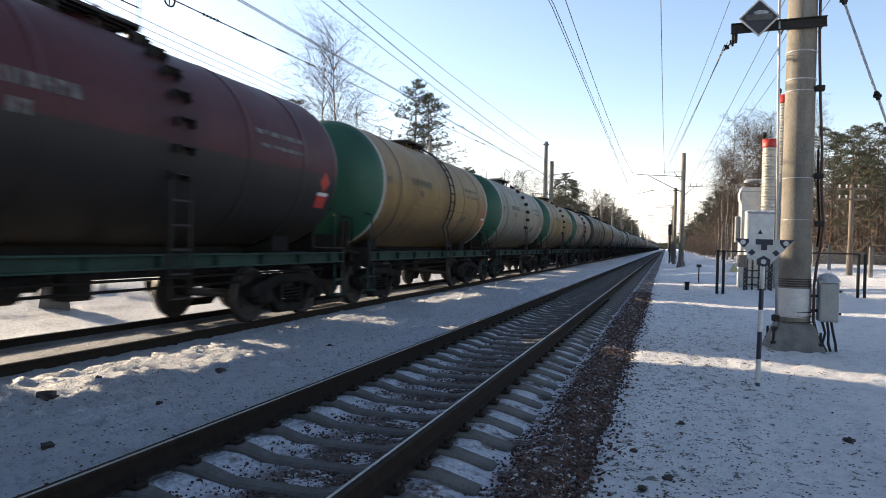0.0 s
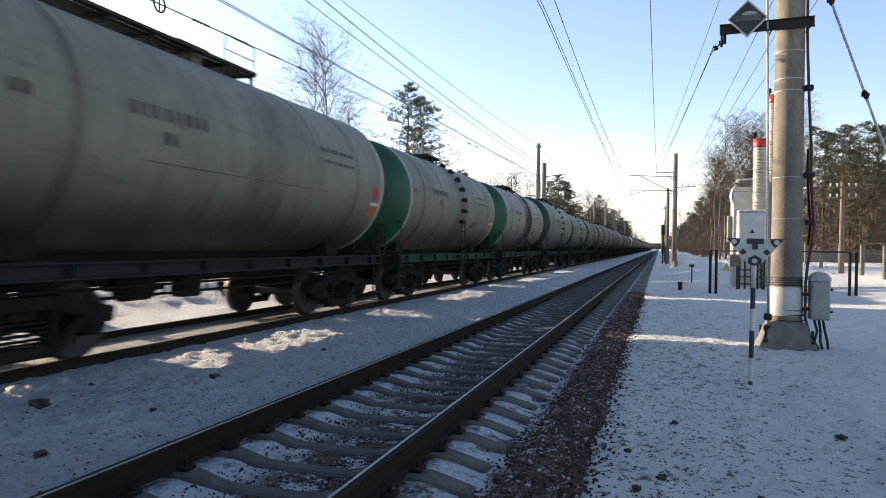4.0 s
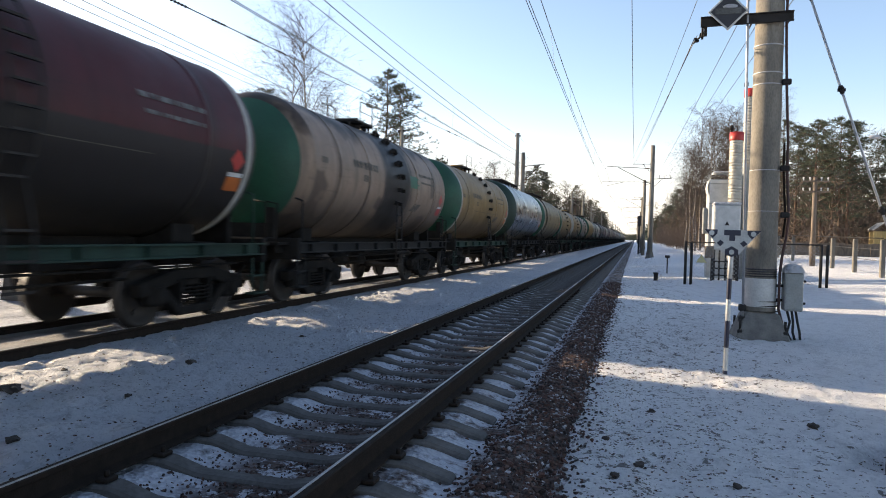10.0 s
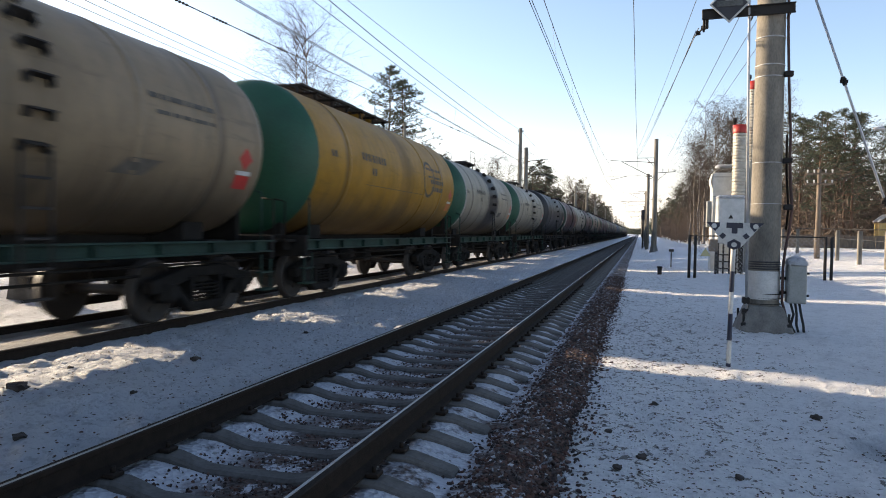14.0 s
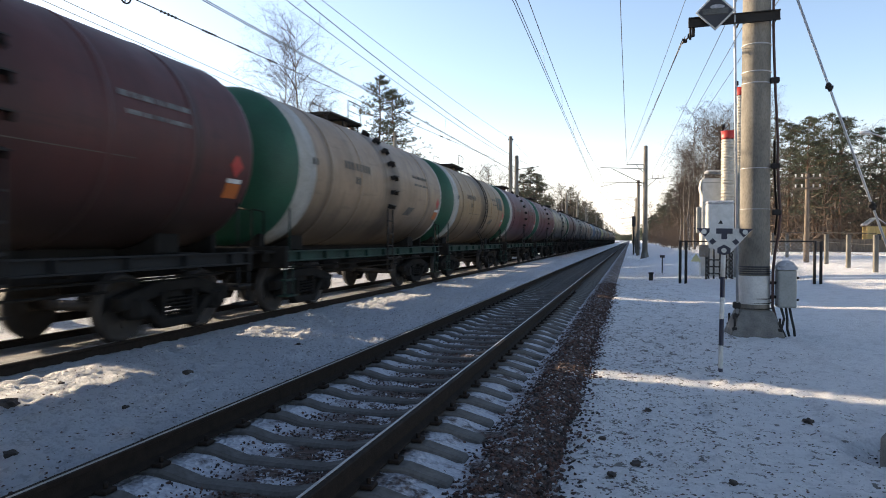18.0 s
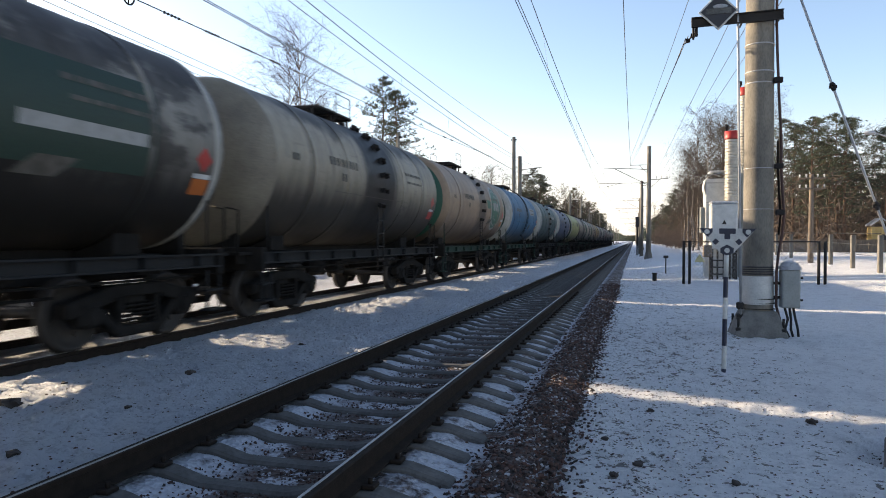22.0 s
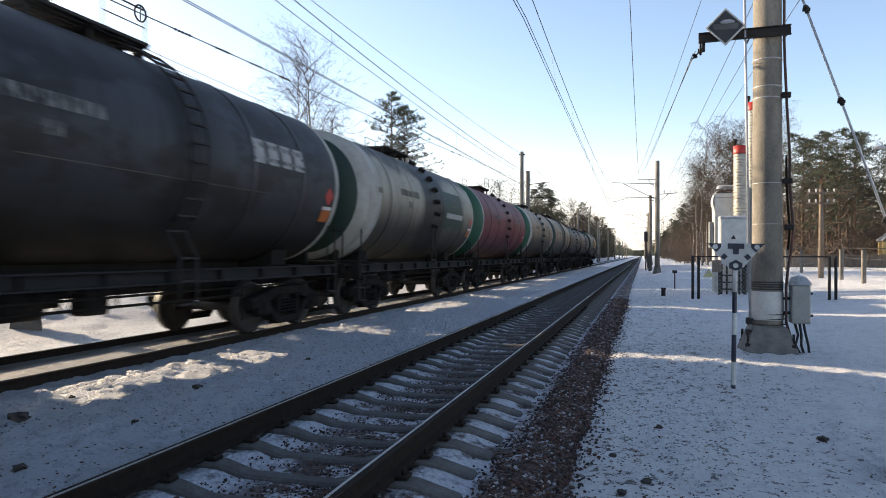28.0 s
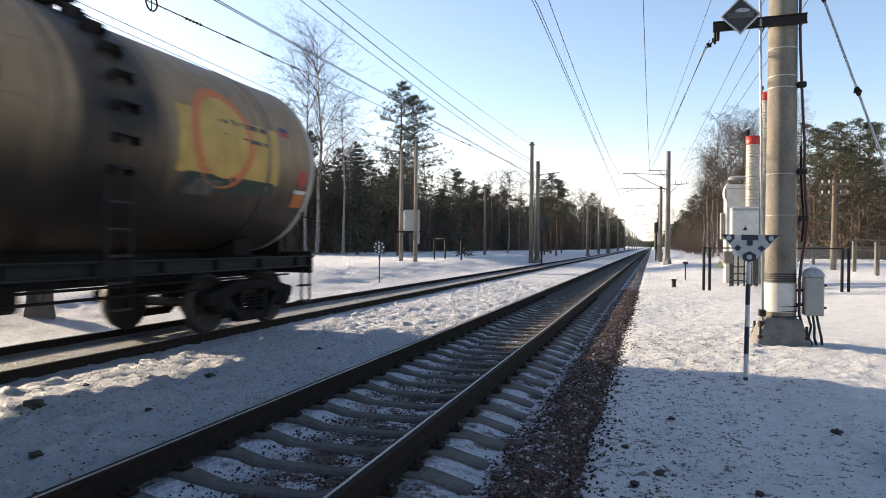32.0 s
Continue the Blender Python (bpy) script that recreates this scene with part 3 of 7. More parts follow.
def sleeper_mesh():
    """Prestressed sleeper: thick rail seats, a lower waist, chamfered sides."""
    half = [(1.335, -0.10, 0.080), (1.315, -0.082, 0.088), (1.0, 0.0, 0.092), (0.62, 0.002, 0.09), (0.58, -0.004, 0.088), (0.37, -0.058, 0.080), (0.33, -0.065, 0.078)]
    prof = [(-x, z, w) for x, z, w in half] + half[::-1]
    xs, top, wid = zip(*prof)
    bm = bm_new()
    rings = []
    for x, z, w in zip(xs, top, wid):
        rings.append([bm.verts.new(p) for p in ((x, -w - 0.02, -0.19), (x, -w, z - 0.02), (x, -w + 0.02, z), (x, w - 0.02, z), (x, w, z - 0.02), (x, w + 0.02, -0.19))])
    for a, b in zip(rings, rings[1:]):
        for i in range(5):
            bm.faces.new((a[i], a[i + 1], b[i + 1], b[i]))
    bm.faces.new(rings[0])
    bm.faces.new(rings[-1][::-1])
    return done(bm, "sleeper")


SLEEPER_ME = sleeper_mesh()


def clip_mesh():
    bm = bm_new()
    for side in (-1, 1):
        box(bm, (side * 0.12, 0, 0.02), (0.09, 0.11, 0.03), bevel=0.006)
        tube(bm, (side * 0.12, 0, 0.03), (side * 0.12, 0, 0.075), 0.017, seg=6)
    return done(bm, "rail_clip")


CLIP_ME = clip_mesh()

# ---------------------------------------------------------------- tank wagons
L_WAGON = 12.02
# radius, axis height, half length of the barrel, depth of the domed end: common and large tanks
SIZES = {"s": (1.50, 2.79, 4.80, 0.70), "l": (1.585, 2.87, 5.14, 0.58)}


def travelled(t):
    return -12.409 + 20.3259 * t + 0.0342358 * t * t - 0.000350952 * t ** 3


def wagon_y(n, t):
    return n * L_WAGON - travelled(t) - 4.98


def barrel_mesh():
    bm = bm_new()
    n = 12
    lathe(bm, [(TANK_R, -TANK_H + 2 * TANK_H * i / n) for i in range(n + 1)], (0, 0, TANK_Z), seg=56)
    return done(bm, "barrel")


def dome_mesh(sign):
    bm = bm_new()
    prof = [(TANK_R * math.cos(a), sign * (TANK_H + DOME * math.sin(a))) for a in [math.pi / 2 * i / 9 for i in range(9)]] + [(0.02, sign * (TANK_H + DOME))]
    rings = lathe(bm, prof, (0, 0, TANK_Z), seg=56)
    bm.faces.new(rings[-1])
    return done(bm, "end_cap")


def cap_disc_mesh():
    """The painted middle of a domed end whose rim is white."""
    bm = bm_new()
    prof = [((TANK_R + 0.006) * math.cos(a), -(TANK_H + (DOME + 0.006) * math.sin(a))) for a in [0.50 + (math.pi / 2 - 0.50) * i / 7 for i in range(7)]] + [(0.02, -(TANK_H + DOME + 0.006))]
    rings = lathe(bm, prof, (0, 0, TANK_Z), seg=56)
    bm.faces.new(rings[-1])
    return done(bm, "cap_field")


def band_mesh(y0, y1, r=0.006):
    bm = bm_new()
    lathe(bm, [(TANK_R - 0.01, y0), (TANK_R + r, y0 + 0.004), (TANK_R + r, y1 - 0.004), (TANK_R - 0.01, y1)], (0, 0, TANK_Z), seg=56)
    return done(bm, "band")


def hoop_mesh(y):
    bm = bm_new()
    lathe(bm, [(TANK_R - 0.01, y - 0.06), (TANK_R + 0.009, y - 0.055), (TANK_R + 0.009, y + 0.055), (TANK_R - 0.01, y + 0.06)], (0, 0, TANK_Z), seg=56)
    return done(bm, "hoop")


def sill_mesh():
    bm = bm_new()
    for z0 in (1.21, 1.03):
        box(bm, (0.04, 0, z0), (0.12, 10.7, 0.025))
    box(bm, (0, 0, 1.12), (0.03, 10.7, 0.18))
    for i in range(9):
        box(bm, (0.05, -4.8 + i * 1.2, 1.12), (0.09, 0.03, 0.17))
    return done(bm, "side_sill")


def frame_mesh():
    bm = bm_new()
    box(bm, (0, 0, 1.0), (0.42, 10.9, 0.36), bevel=0.02)
    box(bm, (0, 0, 1.25), (0.36, 10.2, 0.2))
    for y in (-5.35, 5.35):
        box(bm, (0, y, 1.1), (2.9, 0.14, 0.42), bevel=0.02)
        for x in (-0.75, 0.75):
            box(bm, (x, y * 0.975, 1.5), (0.14, 0.12, 0.8))
        box(bm, (0, y * 0.975, 1.42), (1.6, 0.06, 0.34))
    for y in (-3.9, 3.9):
        box(bm, (0, y, 1.1), (2.6, 0.5, 0.28), bevel=0.03)
    for y in (-1.6, 0, 1.6):
        box(bm, (0, y, 1.05), (2.6, 0.12, 0.18))
    return done(bm, "underframe")


def saddle_mesh():
    """The tank's cradle: a trough that rises to the sides over the bogie."""
    bm = bm_new()
    rows = []
    for k in range(-6, 7):
        a = math.radians(k * 5.6)
        x, z = math.sin(a) * (TANK_R + 0.03), TANK_Z - math.cos(a) * (TANK_R + 0.03)
        rows.append([bm.verts.new(p) for p in ((x, -0.26, 1.12), (x, -0.26, z), (x, 0.26, z), (x, 0.26, 1.12))])
    for p, q in zip(rows, rows[1:]):
        for i in range(4):
            bm.faces.new((p[i], p[(i + 1) % 4], q[(i + 1) % 4], q[i]))
    bm.faces.new(rows[0])
    bm.faces.new(rows[-1][::-1])
    return done(bm, "saddle")


def platform_mesh(sign):
    """Brake platform over the coupler, with its hand brake column."""
    bm = bm_new()
    box(bm, (0, sign * 5.62, 1.2), (2.5, 0.44, 0.05))
    for x in (-1.1, 0, 1.1):
        box(bm, (x, sign * 5.55, 1.1), (0.06, 0.3, 0.16))
    for x in (-1.2, 1.2):
        sweep(bm, [(x, sign * 5.8, 1.2), (x, sign * 5.8, 1.95), (x * 0.8, sign * 5.8, 2.0)], 0.018, 5)
    sweep(bm, [(0.3, sign * 5.45, 0.75), (0.32, sign * 5.8, 0.5), (0.34, sign * 6.0, 0.62)], 0.03, 6)
    return done(bm, "end_platform")


def coupler_mesh(sign):
    bm = bm_new()
    box(bm, (0, sign * 5.68, 0.86), (0.2, 0.6, 0.22), bevel=0.03)
    box(bm, (0.06, sign * 5.9, 0.86), (0.34, 0.22, 0.3), bevel=0.04)
    tube(bm, (-0.5, sign * 5.45, 0.9), (-0.45, sign * 5.75, 0.45), 0.03, seg=6)
    tube(bm, (-0.45, sign * 5.75, 0.45), (-0.3, sign * 5.98, 0.6), 0.03, seg=6)
    return done(bm, "coupler")


def reservoir_mesh():
    bm = bm_new()
    lathe(bm, [(0.02, -0.55), (0.2, -0.48), (0.2, 0.48), (0.02, 0.55)], (-0.6, -0.5, 0.86), seg=14)
    lathe(bm, [(0.02, -0.3), (0.18, -0.28), (0.18, 0.25), (0.05, 0.3), (0.05, 0.6)], (0.6, -1.7, 0.8), seg=14)
    box(bm, (0.7, -0.7, 0.8), (0.3, 0.45, 0.35), bevel=0.04)
    box(bm, (-0.9, -1.9, 0.7), (0.06, 0.8, 0.5))
    tube(bm, (0.9, -2.6, 0.72), (0.9, 2.6, 0.72), 0.022, seg=6)
    tube(bm, (1.2, -4.9, 0.88), (1.2, 4.9, 0.88), 0.02, seg=6)
    for y in (-2.1, -1.2, -0.2):
        tube(bm, (0.7, y, 0.95), (0.7, y, 0.7), 0.025, seg=6)
    tube(bm, (0, 0, 1.3), (0, 0, 0.55), 0.12, 0.09, seg=10)
    return done(bm, "brake_gear")


def step_mesh(sign):
    """Shunter's step and handrail at a corner of the frame."""
    bm = bm_new()
    for dy in (-0.16, 0.16):
        box(bm, (1.4, sign * 5.2 + dy, 0.66), (0.03, 0.035, 0.62))
    box(bm, (1.38, sign * 5.2, 0.36), (0.2, 0.4, 0.03))
    box(bm, (1.38, sign * 5.2, 0.66), (0.12, 0.4, 0.03))
    tube(bm, (1.36, sign * 5.1, 1.2), (1.36, sign * 5.1, 2.05), 0.018, seg=6)
    tube(bm, (1.36, sign * 5.1, 2.05), (1.2, sign * 5.1, 2.1), 0.018, seg=6)
    return done(bm, "corner_step")


def ladder_path(side):
    pts = []
    for k in range(15):
        a = math.radians(-50 + k * 9.2)
        rad = TANK_R + 0.10
        pts.append(Vector((side * math.cos(a) * rad, 0, TANK_Z + math.sin(a) * rad)))
    return [Vector((side * 1.5, 0, 0.72 + 0.33 * i)) for i in range(3)] + [p for p in pts if p.z > 1.75]


def stile_mesh(side, dy, low):
    """One side rail of the ladder, bent to the curve of the barrel."""
    bm = bm_new()
    path = [Vector((side * 1.5, 0, 0.6)), Vector((side * 1.5, 0, 2.25))] if low else ladder_path(side)
    sweep(bm, [p + Vector((0, 0.3 + dy, 0)) for p in path], 0.02, 5)
    return done(bm, "stile")


def rung_mesh():
    bm = bm_new()
    box(bm, (0, 0, 0), (0.05, 0.4, 0.03))
    return done(bm, "rung")


def tread_mesh():
    """A folded tread bracket."""
    bm = bm_new()
    box(bm, (0.0, 0, 0), (0.14, 0.34, 0.022))
    for dy in (-0.16, 0.16):
        box(bm, (-0.015, dy, -0.05), (0.11, 0.016, 0.11))
    return done(bm, "tread")


def walkway_mesh(y0, y1, lift, wide):
    """Walkway plate on brackets over the crown of the tank."""
    bm = bm_new()
    n = max(2, int((y1 - y0) / 0.9))
    zt = TANK_Z + TANK_R + lift
    for i in range(n + 1):
        y = y0 + 0.03 + (y1 - y0 - 0.06) * i / n
        for x in (-wide * 0.8, wide * 0.8):
            zb = TANK_Z + math.sqrt(TANK_R ** 2 - x * x) - 0.03
            box(bm, (x, y, (zb + zt) / 2), (0.05, 0.05, zt - zb))
        box(bm, (0, y, zt - 0.02), (2 * wide, 0.05, 0.05))
    for x in (-wide, wide):
        box(bm, (x, (y0 + y1) / 2, zt + 0.012), (0.025, y1 - y0, 0.045))
    return done(bm, "walkway")


def slat_mesh(y0, y1, lift):
    """One board of the walkway's grating."""
    bm = bm_new()
    box(bm, (0, (y0 + y1) / 2, TANK_Z + TANK_R + lift + 0.012), (0.128, y1 - y0, 0.016))
    return done(bm, "slat")


def railing_mesh(y0, y1):
    bm = bm_new()
    zt = TANK_Z + TANK_R + 0.16
    for y in (y0, y1):
        tube(bm, (0, y, zt - 0.08), (0, y, zt + 0.48), 0.014, seg=5)
    tube(bm, (0, y0, zt + 0.48), (0, y1, zt + 0.48), 0.014, seg=5)
    tube(bm, (0, y0, zt + 0.22), (0, y1, zt + 0.22), 0.010, seg=5)
    return done(bm, "railing")


def hatch_mesh():
    bm = bm_new()
    lathe(bm, [(0.32, 0), (0.32, 0.16), (0.36, 0.17), (0.36, 0.2), (0.28, 0.27), (0.02, 0.3)], (0, 0, TANK_Z + TANK_R - 0.04), "Z", 20)
    lathe(bm, [(0.09, 0), (0.09, 0.24), (0.02, 0.26)], (0.2, 0.75, TANK_Z + TANK_R - 0.05), "Z", 10)
    tube(bm, (-0.34, 0, TANK_Z + TANK_R + 0.2), (0.34, 0, TANK_Z + TANK_R + 0.26), 0.025, seg=6)
    return done(bm, "hatch")


def patch_mesh(name, y0, y1, a0, a1, lift=0.008, n=6):
    """A thin painted field that lies on the near flank, from one angle to another."""
    bm = bm_new()
    rows = []
    for i in range(n + 1):
        a = math.radians(a0 + (a1 - a0) * i / n)
        rad = TANK_R + lift
        rows.append([bm.verts.new((math.cos(a) * rad, y, TANK_Z + math.sin(a) * rad)) for y in (y0, y1)])
    for p, q in zip(rows, rows[1:]):
        bm.faces.new((p[0], p[1], q[1], q[0])).smooth = True
    return done(bm, name)


def marks_mesh(y0, a0, h, widths, gap=0.06, lift=0.009):
    """A row of short bars in place of a painted number."""
    bm = bm_new()
    y = y0
    for w in widths:
        rows = []
        for i in range(4):
            a = math.radians(a0 + h * i / 3)
            rows.append([bm.verts.new((math.cos(a) * (TANK_R + lift), yy, TANK_Z + math.sin(a) * (TANK_R + lift))) for yy in (y, y + w)])
        for p, q in zip(rows, rows[1:]):
            bm.faces.new((p[0], p[1], q[1], q[0]))
        y += w + gap
    return done(bm, "number_mark")


def slant_mesh():
    """A slanting dark mark low on the flank."""
    bm = bm_new()
    rows = []
    for i in range(4):
        a = math.radians(-27 + 9 * i / 3)
        rows.append([bm.verts.new((math.cos(a) * (TANK_R + 0.008), y + 0.1 * i, TANK_Z + math.sin(a) * (TANK_R + 0.008))) for y in (1.5, 2.1)])
    for p, q in zip(rows, rows[1:]):
        bm.faces.new((p[0], p[1], q[1], q[0])).smooth = True
    return done(bm, "painted_slant")


def disc_mesh(name, y, a, r, lift, n=28, inner=0.02):
    """A round or ring-shaped emblem laid on the curved flank."""
    bm = bm_new()
    k = 4
    grid = [[None] * n for _ in range(k + 1)]
    for j in range(k + 1):
        for i in range(n):
            t = 2 * math.pi * i / n
            rad = r * (inner + (1 - inner) * j / k)
            ang = math.radians(a) + rad * math.sin(t) / TANK_R
            grid[j][i] = bm.verts.new((math.cos(ang) * (TANK_R + lift), y + rad * math.cos(t), TANK_Z + math.sin(ang) * (TANK_R + lift)))
    for j in range(k):
        for i in range(n):
            bm.faces.new((grid[j][i], grid[j][(i + 1) % n], grid[j + 1][(i + 1) % n], grid[j + 1][i])).smooth = True
    return done(bm, name)


def bogie_side_mesh():
    """Cast side frame: arched truss with axle boxes at both ends and a spring window."""
    bm = bm_new()
    x = 1.03
    for a, b, h in (((-1.25, 0.55), (-0.5, 0.72), 0.2), ((-0.5, 0.75), (0.5, 0.75), 0.17), ((0.5, 0.72), (1.25, 0.55), 0.2), ((-0.75, 0.5), (-0.42, 0.22), 0.13), ((-0.42, 0.2), (0.42, 0.2), 0.14), ((0.42, 0.22), (0.75, 0.5), 0.13)):
        a, b = Vector((0, *a)), Vector((0, *b))
        d = b - a
        box(bm, (x, (a.y + b.y) / 2, (a.z + b.z) / 2), (0.2, d.length + 0.06, h), Euler((math.atan2(d.z, d.y), 0, 0)).to_matrix(), bevel=0.02)
    for y in (-0.925, 0.925):
        box(bm, (x + 0.02, y, 0.475), (0.26, 0.34, 0.32), bevel=0.05)
        tube(bm, (x + 0.13, y, 0.475), (x + 0.19, y, 0.475), 0.12, seg=14)
    for y in (-0.36, 0.36):
        box(bm, (x, y, 0.47), (0.18, 0.08, 0.4))
    return done(bm, "side_frame")


def spring_mesh():
    bm = bm_new()
    sweep(bm, [(0.085 * math.cos(k * 0.785), 0.085 * math.sin(k * 0.785), 0.30 + 0.0075 * k) for k in range(37)], 0.018, 5)
    return done(bm, "spring")


def bolster_mesh():
    bm = bm_new()
    box(bm, (0, 0, 0.66), (2.1, 0.4, 0.24), bevel=0.04)
    lathe(bm, [(0.25, 0), (0.25, 0.12)], (0, 0, 0.78), "Z", 14)
    for s in (-1, 1):
        box(bm, (0, s * 0.45, 0.45), (1.9, 0.07, 0.1))
        tube(bm, (-0.8, s * 0.42, 0.4), (0.8, s * 0.42, 0.4), 0.04, seg=6)
    return done(bm, "bolster")


def wheel_mesh():
    """A wheelset: two flanged discs on an axle."""
    bm = bm_new()
    tube(bm, (-1.1, 0, 0), (1.1, 0, 0), 0.075, seg=10)
    for s in (-1, 1):
        prof = [(0.1, 0.7), (0.12, 0.84), (0.16, 0.81), (0.38, 0.78), (0.41, 0.86), (0.465, 0.865), (0.475, 0.79), (0.478, 0.765), (0.505, 0.745), (0.5, 0.735), (0.41, 0.73), (0.38, 0.755), (0.16, 0.76), (0.1, 0.7)]
        lathe(bm, [(r, s * h) for r, h in prof], (0, 0, 0), "X", 28)
        for k in range(4):
            a = math.pi / 4 + k * math.pi / 2
            box(bm, (s * 0.8, 0.27 * math.cos(a), 0.27 * math.sin(a)), (0.03, 0.06, 0.06))
    return done(bm, "wheelset")


def build_meshes():
    """All parts of a wagon for the tank size that is set."""
    end = TANK_H
    step0, step1, lift = (-1.5, 0.6, 0.13) if end > 5 else (-0.85, 0.55, 0.10)
    made = {
        "barrel": barrel_mesh(), "cap_front": dome_mesh(-1), "cap_rear": dome_mesh(1), "frame": frame_mesh(), "saddle": saddle_mesh(), "sill": sill_mesh(),
        "plat_f": platform_mesh(-1), "plat_r": platform_mesh(1), "coup_f": coupler_mesh(-1), "coup_r": coupler_mesh(1), "gear": reservoir_mesh(), "step_f": step_mesh(-1), "step_r": step_mesh(1),
        "rim_f": band_mesh(-TANK_H, -TANK_H + 0.16), "rim_f_wide": band_mesh(-TANK_H, -4.38), "rim_r": band_mesh(TANK_H - 0.14, TANK_H),
        "hatch": hatch_mesh(), "slat_s": slat_mesh(step0, step1, lift), "slat_l": slat_mesh(-3.9, 1.5, 0.15), "walk_s": walkway_mesh(step0, step1, lift, 0.55), "walk_l": walkway_mesh(-3.9, 1.5, 0.15, 0.5), "rail_s": railing_mesh(-0.35, 0.5), "rail_l": railing_mesh(0.5, 1.4),
        "stile_a": stile_mesh(1, -0.2, False), "stile_b": stile_mesh(1, 0.2, False), "stile_la": stile_mesh(1, -0.2, True), "stile_lb": stile_mesh(1, 0.2, True), "rung": rung_mesh(), "tread": tread_mesh(), "bogie_side": bogie_side_mesh(), "springs": spring_mesh(), "bolster": bolster_mesh(), "wheel": wheel_mesh(),
        "placard": patch_mesh("hazard_plate", end - 0.60, end - 0.20, -28.5, -19.5), "placard_red": disc_mesh("hazard_diamond", end - 0.40, -9.0, 0.19, 0.009, 4), "placard_white": patch_mesh("white_plate", end - 0.60, end - 0.20, -19.2, -16.6), "cap_disc": cap_disc_mesh(),
        "num": marks_mesh(-2.9, 6, 6.5, (0.11, 0.12, 0.11, 0.04, 0.12, 0.11, 0.12, 0.1, 0.12), 0.07), "num2": marks_mesh(-2.3, -5, 6, (0.1, 0.11), 0.06), "small": marks_mesh(2.1, 14, 3, (0.18, 0.12, 0.3, 0.1, 0.24, 0.2), 0.06),
        "small2": marks_mesh(2.2, 6, 2.2, (0.3, 0.14, 0.2, 0.34, 0.1), 0.06), "code": marks_mesh(-4.55, 3, 5, (0.1, 0.11), 0.05), "line": patch_mesh("painted_line", -2.6, 2.4, -14, -13.5, 0.007, 2),
        "big": marks_mesh(0, 4, 15, (0.34,)), "slant": slant_mesh(), "flag_blue": patch_mesh("painted_flag", 4.02, 4.32, 19, 22, 0.008, 2), "flag_red": patch_mesh("painted_flag", 4.02, 4.32, 16, 19, 0.008, 2), "field_low": patch_mesh("painted_field", 1.5, 3.8, -24, -15, 0.007), "field_big": patch_mesh("painted_field", 1.2, 3.7, -22, 24, 0.006), "mid_a": patch_mesh("painted_field", -1.1, 0.1, 4, 12, 0.007), "mid_b": patch_mesh("painted_field", -1.3, 0.0, -2, 3.2, 0.007), "mid_c": patch_mesh("painted_field", -1.0, -0.4, -13, -3, 0.007), "field_rear": patch_mesh("painted_field", 3.2, 4.5, 0, 22, 0.007), "field_stripe": patch_mesh("painted_stripe", 1.5, 3.5, -8, -2, 0.009, 2), "box": patch_mesh("painted_field", 1.2, 2.0, -1, 12, 0.007), "field": patch_mesh("painted_field", 1.3, 3.9, -16, 18, 0.006), "disc_s": disc_mesh("emblem_disc", 2.35, 6, 0.62, 0.010), "ring_s": disc_mesh("emblem_rim", 2.35, 6, 0.78, 0.0085), "disc": disc_mesh("emblem_disc", 3.1, 2, 0.95, 0.007), "ring": disc_mesh("emblem_rim", 3.1, 2, 1.07, 0.005),
        "letters": marks_mesh(0, -3, 13, (0.3,), 0.1, 0.011), "stripe": patch_mesh("painted_stripe", 1.2, 2.0, -2, 8, 0.007),
        "hoop_line": disc_mesh("emblem_line", 2.3, 4, 0.55, 0.009, 32, 0.84), "words": marks_mesh(2.45, 0, 4.5, (0.16, 0.2, 0.14, 0.22, 0.18, 0.2), 0.05), "words_low": marks_mesh(2.6, -8, 4.5, (0.2, 0.16, 0.22, 0.16, 0.18), 0.05), "words_long": marks_mesh(1.5, 7, 9, (0.17, 0.2, 0.15, 0.2, 0.17, 0.2, 0.15, 0.2), 0.06),
        "path": ladder_path(1), "size": (TANK_R, TANK_Z),
    }
    for k, y in enumerate((-3.6, -1.9, 1.9, 3.6)):
        made["hoop%d" % k] = hoop_mesh(y)
    return made


MESHES = {}
for key in ("s", "l"):
    TANK_R, TANK_Z, TANK_H, DOME = SIZES[key]
    MESHES[key] = build_meshes()

